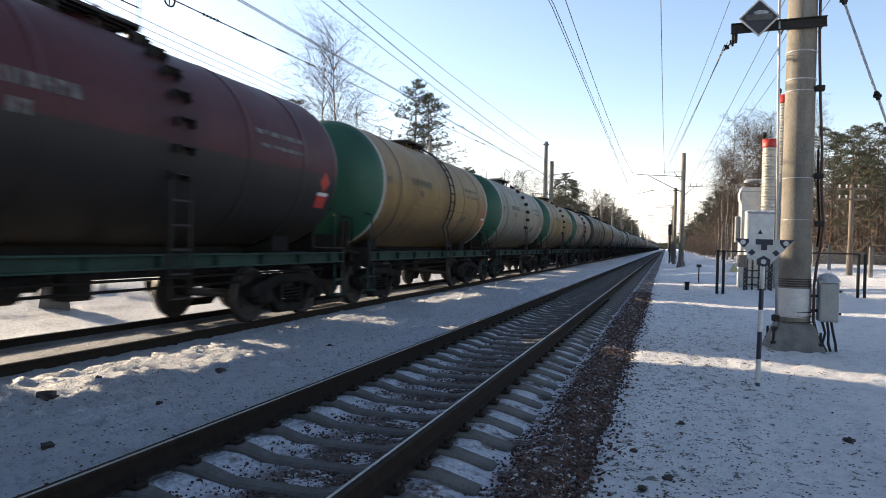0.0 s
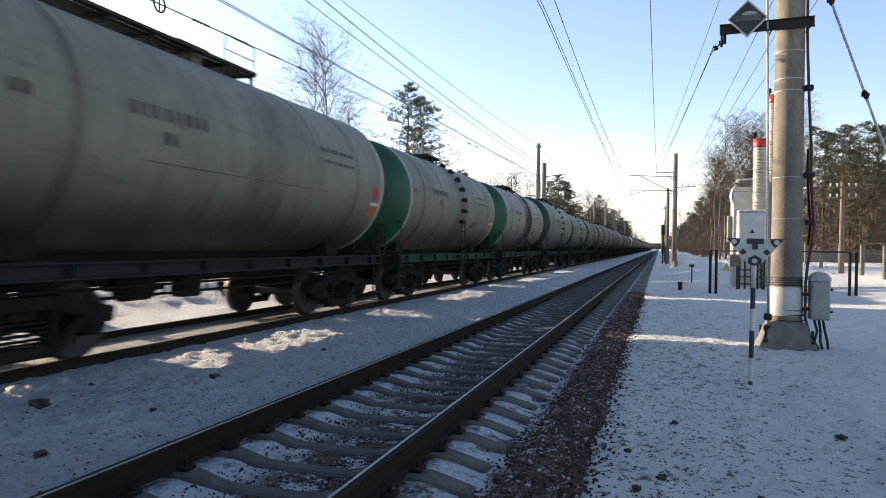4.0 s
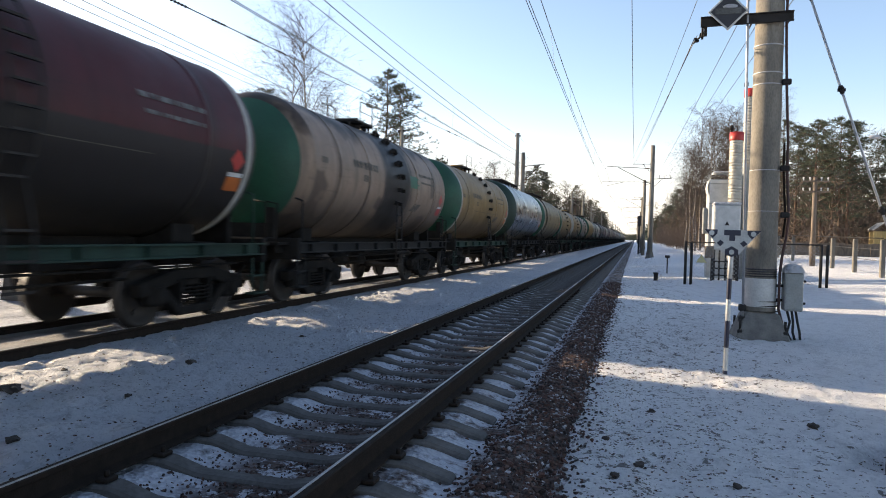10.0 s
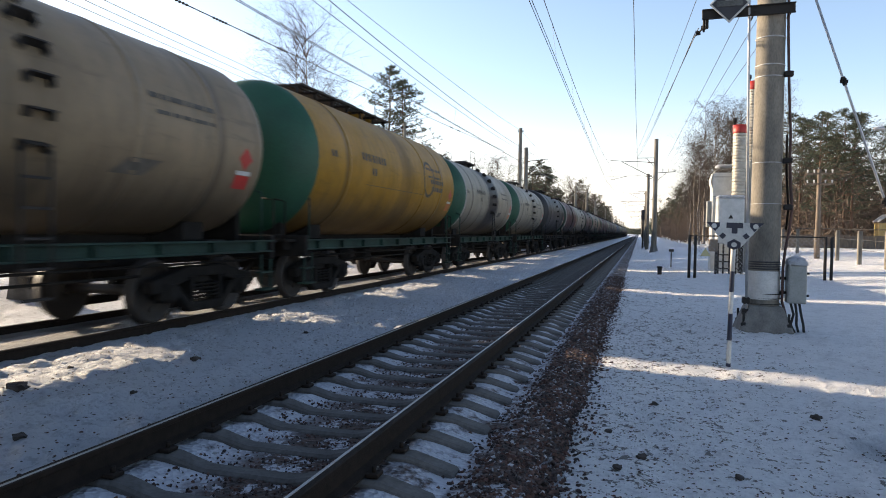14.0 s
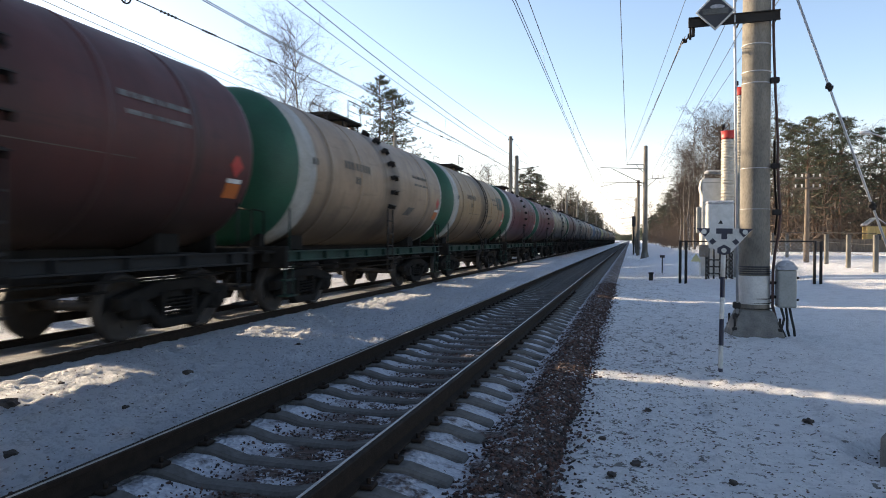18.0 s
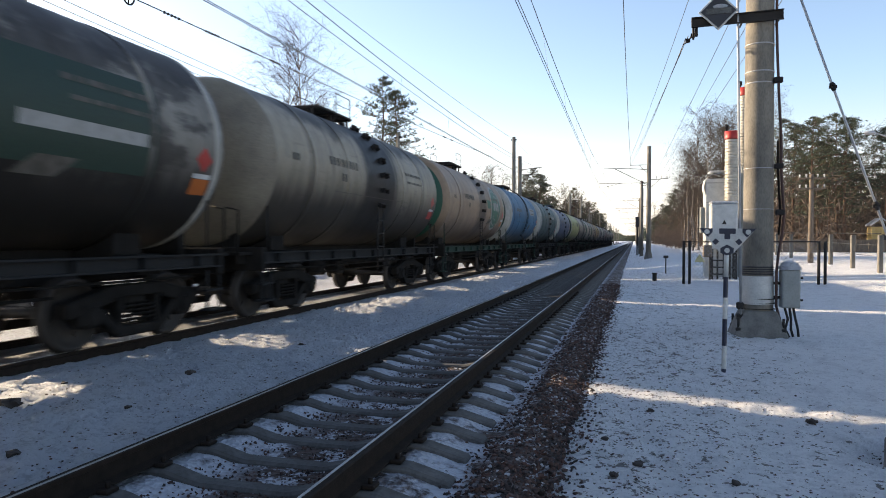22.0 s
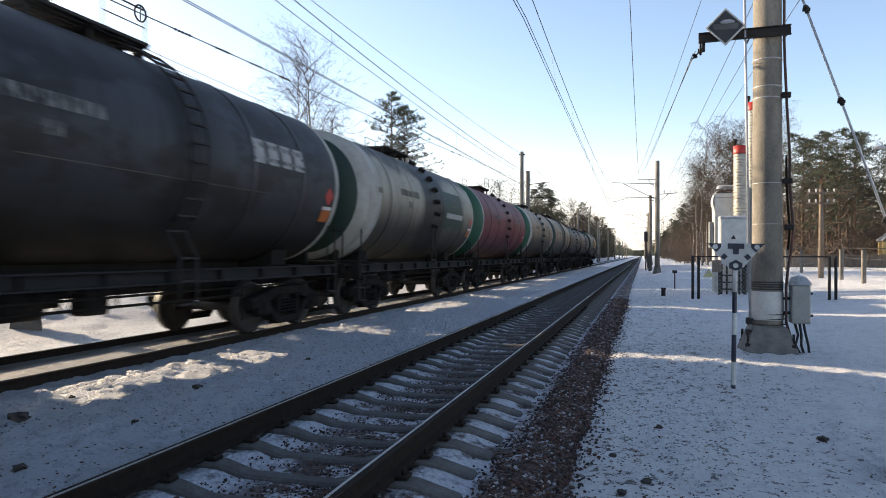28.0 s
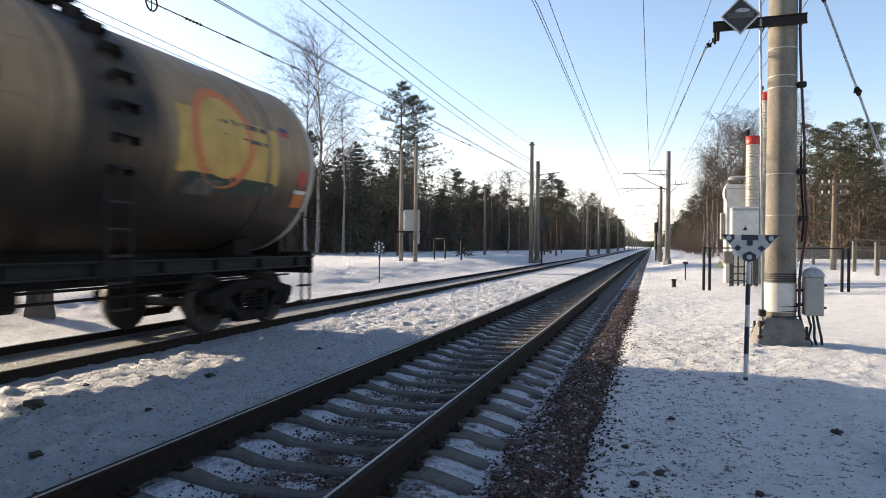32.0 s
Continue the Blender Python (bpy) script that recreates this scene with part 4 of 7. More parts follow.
PAINT = {
    "green": mat("cap_green", (0.008, 0.078, 0.042), 0.55, colour2=(0.008, 0.05, 0.03), scale=1.2, bump=0.1, speck=0.2),
    "dark": mat("cap_dark_green", (0.008, 0.03, 0.02), 0.55, colour2=(0.01, 0.03, 0.02), scale=1.2, bump=0.1, speck=0.25),
    "black": mat("cap_black", (0.022, 0.022, 0.022), 0.55, scale=1.2, bump=0.1),
    "white": mat("band_white", (0.36, 0.35, 0.32), 0.6, colour2=(0.25, 0.24, 0.21), scale=2, bump=0.1, speck=0.25),
    "mark": mat("mark_dark", (0.045, 0.04, 0.032), 0.7, colour2=(0.10, 0.09, 0.075), scale=6, bump=0),
    "pale": mat("mark_pale", (0.3, 0.3, 0.29), 0.6, colour2=(0.2, 0.2, 0.19), scale=6, bump=0),
    "dull": mat("mark_worn", (0.15, 0.15, 0.145), 0.7, colour2=(0.04, 0.04, 0.04), scale=7, bump=0, contrast=0.1),
    "emerald": mat("emblem_green", (0.008, 0.1, 0.055), 0.5, scale=2, bump=0.05),
    "teal_mark": mat("mark_green", (0.015, 0.13, 0.1), 0.6, scale=4, bump=0),
    "gold": mat("emblem_gold", (0.46, 0.29, 0.07), 0.55, scale=3, bump=0.05),
    "red": RED_PAINT, "navy": NAVY, "orange": mat("emblem_orange", (0.50, 0.13, 0.04), 0.55, colour2=(0.38, 0.12, 0.04), scale=3, bump=0.05),
    "plain": mat("cap_cream", (0.21, 0.185, 0.14), 0.55, colour2=(0.12, 0.10, 0.075), scale=1.2, bump=0.1, speck=0.25),
}
# body colour, cap, ring (0 none, 1 narrow, 2 wide), oil spill, grime, frame, walkway (s short, l long), extras
TAN, CREAM, GREY, MAROON, RED = (0.47, 0.36, 0.19), (0.60, 0.53, 0.41), (0.40, 0.39, 0.31), (0.13, 0.035, 0.04), (0.19, 0.048, 0.052)
FLEET = {
    -3: (TAN, "green", 1, 0.2, 0.5, "g", "s", ""), -2: (GREY, "green", 1, 0.2, 0.5, "g", "s", ""), -1: (TAN, "green", 1, 0.2, 0.5, "g", "s", ""),
    0: (MAROON, "green", 0, 0.2, 0.5, "g", "s", "low,pale"), 1: (TAN, "green", 1, 0.15, 0.45, "g", "s", "num"), 2: ((0.46, 0.43, 0.33), "green", 1, 0.15, 0.4, "g", "s", "num"),
    3: ((0.45, 0.37, 0.20), "green", 1, 0.12, 0.45, "g", "s", "num"), 4: ((0.62, 0.5, 0.37), "green", 1, 0.75, 0.5, "g", "s", "num"), 5: ((0.44, 0.34, 0.2), "dark", 0, 0.5, 0.74, "b", "l", "green,top"),
    6: ((0.50, 0.38, 0.21), "green", 1, 0.15, 0.5, "b", "l", "num"), 7: (GREY, "black", 1, 0.2, 0.5, "b", "l", "num"), 8: (GREY, "green", 1, 0.3, 0.5, "g", "s", "num"), 9: ((0.58, 0.53, 0.44), "green", 1, 0.6, 0.6, "g", "s", "num"),
    10: ((0.36, 0.38, 0.29), "dark", 1, 0.0, 0.4, "g", "s", "num"), 11: ((0.38, 0.39, 0.30), "dark", 1, 0.1, 0.4, "g", "s", "num"), 12: ((0.46, 0.38, 0.23), "green", 1, 0.15, 0.45, "g", "s", "num"), 13: ((0.45, 0.40, 0.26), "green", 1, 0.1, 0.45, "g", "s", "num"),
    14: ((0.50, 0.33, 0.17), "dark", 2, 0.3, 0.6, "b", "l", "field_mid,ladder"), 15: ((0.155, 0.128, 0.105), "dark", 1, 0.2, 0.5, "b", "l", "num"), 16: ((0.44, 0.36, 0.18), "dark", 1, 0.12, 0.45, "b", "l", "num"),
    17: (MAROON, "green", 2, 0.2, 0.5, "g", "s", "low,pale"), 18: ((0.56, 0.48, 0.37), "green", 4, 0.9, 0.55, "b", "s", "num,box,blotched"), 19: (TAN, "green", 1, 0.12, 0.45, "g", "s", "num"), 20: ((0.52, 0.55, 0.58), "dark", 0, 0.0, 0.1, "b", "l", "metal,num"),
    21: ((0.40, 0.34, 0.20), "green", 1, 0.1, 0.45, "b", "l", "num,ladder"), 22: ((0.43, 0.32, 0.15), "green", 1, 0.15, 0.5, "g", "s", "num"), 23: ((0.48, 0.35, 0.15), "green", 2, 0.2, 0.45, "g", "s", "num"), 24: ((0.50, 0.44, 0.31), "green", 3, 0.1, 0.4, "g", "s", "num"),
    25: ((0.62, 0.40, 0.07), "green", 0, 0.2, 0.35, "g", "l", "num,emblem_line"), 26: (CREAM, "green", 1, 0.7, 0.5, "g", "s", "num"), 27: (CREAM, "green", 1, 0.3, 0.5, "g", "s", "num"), 28: ((0.07, 0.07, 0.075), "black", 0, 0.3, 0.8, "b", "s", "pale"),
    29: ((0.14, 0.038, 0.042), "dark", 3, 0.2, 0.5, "b", "s", "pale,rusty"), 30: ((0.66, 0.6, 0.48), "green", 4, 0.15, 0.35, "b", "s", "num,big_dark"), 31: ((0.15, 0.055, 0.05), "dark", 0, 0.2, 0.5, "b", "s", "pale"), 32: ((0.60, 0.51, 0.37), "green", 3, 0.3, 0.45, "g", "s", "num"),
    33: ((0.58, 0.47, 0.30), "green", 3, 0.35, 0.45, "g", "s", "num,field_rear"), 34: (RED, "green", 3, 0.15, 0.4, "g", "s", "pale"), 35: (RED, "green", 1, 0.15, 0.4, "g", "s", "pale"), 36: ((0.66, 0.58, 0.44), "green", 4, 0.9, 0.4, "b", "s", "num,field_green,field_rear,sooty"),
    37: ((0.16, 0.05, 0.045), "green", 3, 0.2, 0.5, "b", "s", "pale,rusty,sooty"), 38: ((0.5, 0.47, 0.41), "black", 2, 0.9, 0.72, "b", "s", "field_big,sooty"), 39: (CREAM, "plain", 0, 0.95, 0.55, "b", "s", "num,sooty"), 40: ((0.58, 0.49, 0.36), "green", 4, 0.4, 0.4, "g", "s", "num,disc,box"),
    41: ((0.05, 0.23, 0.42), "dark", 2, 0.15, 0.35, "g", "s", "pale,big_pale"), 42: ((0.045, 0.13, 0.135), "green", 2, 0.5, 0.4, "b", "s", "pale,words_long"), 43: ((0.065, 0.12, 0.24), "green", 2, 0.2, 0.4, "g", "s", "pale"), 44: ((0.66, 0.70, 0.27), "dark", 3, 0.05, 0.3, "b", "l", "num,emblem_dark"),
    45: (CREAM, "green", 4, 0.75, 0.45, "g", "s", "num,sooty,field_rear"), 46: (CREAM, "green", 1, 0.7, 0.5, "g", "s", "num"), 47: ((0.5, 0.44, 0.33), "green", 1, 0.4, 0.5, "b", "s", "num"), 48: ((0.55, 0.38, 0.07), "dark", 0, 0.5, 0.5, "g", "s", "num,emblem_line,field_rear"),
    49: ((0.075, 0.08, 0.09), "black", 2, 0.3, 0.8, "b", "s", "pale,big_pale,top"), 50: ((0.58, 0.53, 0.42), "dark", 2, 1.0, 0.5, "b", "s", "num,field_big,sooty"), 51: ((0.26, 0.05, 0.06), "green", 1, 0.2, 0.4, "b", "s", "pale"), 52: ((0.58, 0.49, 0.35), "green", 3, 0.6, 0.45, "b", "s", "num,emblem_line,sooty"),
    53: ((0.62, 0.53, 0.38), "dark", 0, 0.8, 0.45, "b", "s", "num,emblem_line,sooty"), 54: ((0.22, 0.21, 0.14), "dark", 4, 1.0, 0.7, "b", "s", "num,top,sooty"), 55: ((0.52, 0.44, 0.34), "dark", 4, 1.0, 0.6, "b", "s", "num,sooty"), 56: ((0.62, 0.51, 0.34), "dark", 1, 0.55, 0.6, "b", "s", "num,field_gold,sooty"),
}
COLOUR_WORDS = {"low": "maroon-over-black", "metal": "bare silver"}


def colour_word(c):
    r, g, b = c
    if max(c) < 0.06:
        return "black"
    if b > r * 1.3:
        return "blue" if b > g * 1.4 else "teal"
    if r > g * 2.2:
        return "dark red"
    if g > r * 1.1:
        return "lime green"
    if max(c) < 0.24:
        return "dark brown"
    if r > b * 4:
        return "golden yellow"
    if r > b * 1.75:
        return "tan"
    return "cream" if r > 0.5 else "greyish"


wagons = {}
wheelsets = []


def make_ladder(w, MESH, full, along=0.3):
    radius, axis = MESH["size"]
    at = pose(0, along - 0.3, 0)
    ladder = piece("ladder", MESH["stile_a" if full else "stile_la"], STEEL_DARK, w, at)
    piece("stile", MESH["stile_b" if full else "stile_lb"], STEEL_DARK, ladder)
    if full:
        for p in MESH["path"]:
            piece("rung", MESH["rung"], STEEL_DARK, ladder, pose(p.x, 0.3, p.z))
    else:
        for k in range(5):
            piece("rung", MESH["rung"], STEEL_DARK, ladder, pose(1.5, 0.3, 0.62 + 0.33 * k))
        for k in range(7):
            a = radians(-18 + k * 13.5)
            piece("tread", MESH["tread"], STEEL_DARK, ladder, pose(math.cos(a) * (radius + 0.06), 0.3, axis + math.sin(a) * (radius + 0.06), 0, -math.degrees(a)))


def make_wagon(n):
    colour, cap, ring, spill, grime, fr, walk_kind, extra = FLEET[n]
    extra = extra.split(",")
    MESH = MESHES["l" if 27 < n < 54 or n in (10, 56) else walk_kind]  # the rear half of the train has large tanks
    metal = "metal" in extra
    paint = tank_material("tank_paint", colour, spill, grime, low=(0.020, 0.017, 0.017) if "low" in extra else None, spill_at=0.3, rough=0.22 if metal else 0.42, metal=0.9 if metal else 0.0, rust=0.02 if metal else 0.15, patches=(0.11, 0.032, 0.012) if "rusty" in extra else (0.07, 0.05, 0.038) if "blotched" in extra else None, crown="top" in extra, dark_reach=0.5 if "sooty" in extra else 0.0)
    word = COLOUR_WORDS["low"] if "low" in extra else COLOUR_WORDS["metal"] if metal else colour_word(colour)
    capword = {"green": "a green end", "dark": "a dark green end", "black": "a black end", "plain": "a cream end"}[cap]
    w = thing("tank_wagon", "%s tank wagon with %s%s%s" % (word, capword, ", white band" if ring else "", ", oil-streaked" if spill > 0.55 else ""), "tank wagon", "wagons of the freight train", pose(TRACK2, wagon_y(n, 0), RAIL_Z))
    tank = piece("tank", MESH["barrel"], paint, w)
    if ring in (2, 4):
        piece("end_cap", MESH["cap_front"], PAINT["white"] if ring == 2 else paint, tank, None, "pale-rimmed domed end")
        piece("cap_field", MESH["cap_disc"], PAINT[cap], tank, None, "green painted middle of the end")
    else:
        piece("end_cap", MESH["cap_front"], PAINT[cap], tank, None, {"green": "green domed end", "dark": "dark green domed end", "black": "black domed end", "plain": "cream domed end"}[cap])
    piece("end_cap", MESH["cap_rear"], paint, tank)
    if ring and ring < 4:
        piece("white_band", MESH["rim_f_wide" if ring > 1 else "rim_f"], PAINT["white"], tank, None, "white painted band")
    if ring and n % 3:
        piece("white_band", MESH["rim_r"], PAINT["white"], tank, None, "white painted band")
    for k in range(4):
        if (n * 5 + k) % 3 or k in (0, 3):
            piece("hoop", MESH["hoop%d" % k], paint, tank)
    dark = max(colour) < 0.3
    ink = PAINT["dull"] if dark else PAINT["mark"]
    if "green" in extra:
        ink = PAINT["teal_mark"]
    for key in ("num", "num2", "small", "small2", "code"):
        tagged(piece("number_mark", MESH[key], ink, tank), kind="stuff")
    if n % 2:
        piece("painted_line", MESH["line"], PAINT["mark"], tank)
    if "field_green" in extra:
        piece("painted_field", MESH["stripe"], PAINT["emerald"], tank, None, "green painted field")
    if "field_gold" in extra:
        piece("painted_field", MESH["field"], PAINT["gold"], tank, None, "golden painted field")
        piece("emblem_rim", MESH["ring_s"], PAINT["orange"], tank, None, "orange-red round emblem")
        piece("emblem_disc", MESH["disc_s"], PAINT["gold"], tank, None, "golden middle of the emblem")
        piece("painted_field", MESH["field_low"], PAINT["dark"], tank, None, "dark green painted field")
        piece("painted_flag", MESH["flag_blue"], PAINT["navy"], tank)
        piece("painted_flag", MESH["flag_red"], PAINT["red"], tank)
    if "disc" in extra:
        piece("emblem_rim", MESH["ring"], PAINT["pale"], tank, None, "white emblem rim")
        piece("emblem_disc", MESH["disc"], PAINT["emerald"], tank, None, "green round emblem")
        for k in range(3):
            piece("emblem_stroke", MESH["letters"], PAINT["pale"], tank, pose(0, 2.52 + 0.43 * k, 0), "white emblem stroke")
    if "box" in extra:
        piece("painted_field", MESH["box"], PAINT["emerald"], tank, None, "green painted field")
    if "big_pale" in extra or "big_dark" in extra or "emblem_dark" in extra:
        for k in range(4):
            piece("emblem_stroke", MESH["big"], PAINT["pale"] if "big_pale" in extra else PAINT["mark"], tank, pose(0, 1.9 + 0.46 * k, 0))
    if "emblem_line" in extra:
        for key in ("hoop_line", "words", "words_low"):
            piece("emblem_line", MESH[key], PAINT["mark"], tank, None, "dark outlined round emblem" if key == "hoop_line" else "")
    if "words_long" in extra:
        piece("emblem_line", MESH["words_long"], PAINT["pale"], tank, None, "pale row of painted bars")
    if "field_mid" in extra:
        piece("painted_field", MESH["mid_a"], PAINT["emerald"], tank, None, "green painted field")
        piece("painted_field", MESH["mid_b"], PAINT["pale"], tank, None, "pale painted field")
        piece("painted_field", MESH["mid_c"], PAINT["dark"], tank, None, "dark green painted field")
    if "field_rear" in extra:
        piece("painted_field", MESH["field_rear"], PAINT["dark"], tank, None, "dark green painted field")
    if "field_big" in extra:
        piece("painted_field", MESH["field_big"], PAINT["dark"], tank, None, "dark green painted field")
        piece("painted_stripe", MESH["field_stripe"], PAINT["pale"], tank)
    if not dark and walk_kind == "s":
        piece("painted_slant", MESH["slant"], PAINT["mark"], tank, None, "dark slanting mark")
    piece("hazard_diamond", MESH["placard_red"], RED_PAINT, tank, None, "red hazard diamond")
    piece("hazard_plate", MESH["placard"], ORANGE if n % 3 else RED_PAINT, tank, None, "orange hazard plate")
    piece("white_plate", MESH["placard_white"], WHITE_PAINT, tank)
    piece("hatch", MESH["hatch"], paint, w)
    walkway = piece("walkway", MESH["walk_" + walk_kind], STEEL_DARK, w)
    wide = 0.55 if walk_kind == "s" else 0.5
    count = 7 if walk_kind == "s" else 6
    for k in range(count):
        piece("slat", MESH["slat_" + walk_kind], STEEL_DARK, walkway, pose(-wide + (k + 0.5) * 2 * wide / count, 0, 0))
    for x in ((-0.55, 0.55) if walk_kind == "s" else (-0.5, 0.5)):
        piece("railing", MESH["rail_" + walk_kind], STEEL_DARK, w, pose(x, 0, 0))
    full = n % 4 == 1
    if walk_kind == "s":
        make_ladder(w, MESH, full)
    elif "ladder" in extra:
        make_ladder(w, MESH, True, -4.72)
    sill = {"g": SILL_GREEN, "b": SILL_BLACK, "y": SILL_GREY}[fr]
    for s in (0, 180):
        piece("side_sill", MESH["sill"], sill, w, pose(1.36, 0, 0) if s == 0 else pose(-1.36, 0, 0, 0, 0, 180), {"g": "green painted side sill", "b": "black side sill", "y": "grey side sill"}[fr])
    piece("underframe", MESH["frame"], UNDER, w)
    for y in (-3.9, 3.9):
        piece("saddle", MESH["saddle"], UNDER, w, pose(0, y, 0))
    piece("coupler", MESH["coup_f"], UNDER, w)
    piece("coupler", MESH["coup_r"], UNDER, w)
    piece("brake_gear", MESH["gear"], UNDER, w)
    piece("end_platform", MESH["plat_f"], UNDER, w)
    piece("end_platform", MESH["plat_r"], UNDER, w)
    for key in ("step_f", "step_r"):
        piece("corner_step", MESH[key], sill, w)
    for y in (-3.9, 3.9):
        bogie = piece("bogie", MESH["bolster"], UNDER, w, pose(0, y, 0))
        piece("side_frame", MESH["bogie_side"], UNDER, bogie)
        piece("side_frame", MESH["bogie_side"], UNDER, bogie, pose(0, 0, 0, 0, 0, 180))
        for dy in (-0.2, 0.0, 0.2):
            piece("spring", MESH["springs"], UNDER, bogie, pose(1.05, dy, 0))
        for dy in (-0.925, 0.925):
            wheelsets.append((n, y + dy, dy, piece("wheelset", MESH["wheel"], WHEEL, bogie, pose(0, dy, 0.475))))
    wagons[n] = w


for n in sorted(FLEET):
    make_wagon(n)

# ---------------------------------------------------------------- the mast beside the camera
def lattice_wire(bm, pts, r=0.009, seg=5):
    sweep(bm, pts, r, seg)


def sag(a, b, drop, n=14):
    a, b = Vector(a), Vector(b)
    return [a.lerp(b, i / n) - Vector((0, 0, 4 * drop * (i / n) * (1 - i / n))) for i in range(n + 1)]


def insulator(bm, a, b, r=0.06, n=4):
    """A string of sheds between two points."""
    a, b = Vector(a), Vector(b)
    tube(bm, a, b, r * 0.3, seg=6)
    d = (b - a).normalized()
    for i in range(n):
        c = a.lerp(b, (i + 0.5) / n)
        tube(bm, c - d * 0.02, c + d * 0.03, r, r * 0.45, seg=10)


def make_near_mast():
    mast = thing("catenary_mast", "weathered round concrete catenary mast with steel crossarm and cables", "mast", "catenary masts", pose(4.71, 13.3, 0))
    bm = bm_new()
    lathe(bm, [(0.262, 0.0), (0.255, 0.6), (0.248, 2.0), (0.24, 4.0), (0.232, 6.0), (0.225, 8.5), (0.22, 10.3), (0.02, 10.32)], axis="Z", seg=32)
    part("pole", bm, POLE_CONCRETE, mast)
    bm = bm_new()
    lathe(bm, [(0.268, 0.52), (0.266, 1.02)], axis="Z", seg=32)
    part("white_collar", bm, WHITE_PAINT, mast, "whitewashed collar")
    bm = bm_new()
    for z in (1.06, 1.1, 1.14, 1.18):
        lathe(bm, [(0.25, z - 0.014), (0.272, z), (0.25, z + 0.014)], axis="Z", seg=24)
    part("tape_band", bm, BLACK_PAINT, mast, "black wound band")
    for i, z in enumerate((2.92, 2.2, 4.42, 4.62, 5.1)):
        bm = bm_new()
        lathe(bm, [(0.236, z - 0.012), (0.254, z), (0.236, z + 0.012)], axis="Z", seg=24)
        part("wire_tie", bm, GALV, mast)
    for i in range(5):
        z = 0.26 + 0.09 * i
        bm = bm_new()
        lathe(bm, [(0.25, z - 0.009), (0.285, z), (0.25, z + 0.009)], (0.01 * i, 0, 0.01 * (i % 2)), axis="Z", seg=24)
        part("cable_turn", bm, STEEL_DARK, mast)
    # flared footing with bolted ribs
    bm = bm_new()
    rings = []
    for w, z in ((0.46, -0.25), (0.44, -0.02), (0.30, 0.36), (0.27, 0.42)):
        rings.append([bm.verts.new((sx * w, sy * w, z)) for sx, sy in ((-1, -1), (1, -1), (1, 1), (-1, 1))])
    for p, q in zip(rings, rings[1:]):
        for i in range(4):
            bm.faces.new((p[i], p[(i + 1) % 4], q[(i + 1) % 4], q[i]))
    bm.faces.new(rings[-1])
    bmesh.ops.bevel(bm, geom=list(bm.edges), offset=0.025, segments=1, affect="EDGES")
    part("footing", bm, CONCRETE, mast, "flared grey concrete footing")
    for sx in (-1, 1):
        for sy in (-1, 1):
            bm = bm_new()
            box(bm, (sx * 0.36, sy * 0.36, 0.05), (0.09, 0.09, 0.16), bevel=0.02)
            tube(bm, (sx * 0.36, sy * 0.36, 0.1), (sx * 0.36, sy * 0.36, 0.3), 0.022, seg=8)
            part("anchor_bolt", bm, STEEL_DARK, mast)
    # crossarm of two channels
    for dy in (-0.27,):
        bm = bm_new()
        c = Euler((0, radians(-1.2), 0)).to_matrix()
        box(bm, (-0.42, dy, 5.53), (1.5, 0.05, 0.16), c, 0.008)
        for dz in (-0.08, 0.08):
            box(bm, (-0.42, dy + (0.03 if dy > 0 else -0.03), 5.53 + dz), (1.5, 0.06, 0.014), c)
        part("crossarm", bm, STEEL_DARK, mast, "dark rusty steel channel")
    for x in (-0.3, 0.3):
        bm = bm_new()
        tube(bm, (x, -0.32, 5.53), (x, 0.26, 5.53), 0.018, seg=6)
        part("tie_bolt", bm, STEEL_DARK, mast)
    bm = bm_new()
    box(bm, (-1.08, -0.2, 5.38), (0.05, 0.1, 0.16))
    tube(bm, (-1.13, -0.2, 5.46), (-1.13, -0.2, 5.24), 0.02, seg=6)
    insulator(bm, (-1.1, -0.15, 5.36), (-1.25, 0.1, 5.26), 0.05, 2)
    part("wire_clamp", bm, STEEL_DARK, mast)
    # square sign set on its corner
    sign = None
    bm = bm_new()
    box(bm, (-0.73, -0.36, 5.66), (0.47, 0.02, 0.47), Euler((0, radians(45), 0)).to_matrix(), 0.004)
    sign = part("diamond_sign", bm, WHITE_PAINT, mast, "diamond sign with white rim and dark field")
    bm = bm_new()
    box(bm, (-0.73, -0.374, 5.66), (0.41, 0.008, 0.41), Euler((0, radians(45), 0)).to_matrix())
    part("sign_field", bm, BLACK_PAINT, sign)
    bm = bm_new()
    box(bm, (-0.73, -0.385, 5.66), (0.42, 0.012, 0.10))
    part("sign_bar", bm, SILL_GREY, sign)
    bm = bm_new()
    bmesh.ops.create_icosphere(bm, subdivisions=2, radius=0.1, matrix=Matrix.Translation((-0.70, -0.37, 5.74)) @ Matrix.Diagonal((1.3, 0.35, 0.45, 1)))
    part("snow_cap", bm, SNOW, sign, "small cap of snow")
    # rod on the track side
    bm = bm_new()
    tube(bm, (-0.31, -0.28, 0.25), (-0.45, -0.28, 8.4), 0.022, seg=8)
    part("earthing_rod", bm, GALV, mast)
    for z in (0.3, 0.5):
        bm = bm_new()
        box(bm, (-0.32, -0.24, z), (0.12, 0.14, 0.12), bevel=0.02)
        part("rod_clamp", bm, STEEL_DARK, mast)
    # cable down the far side, held by brackets
    bm = bm_new()
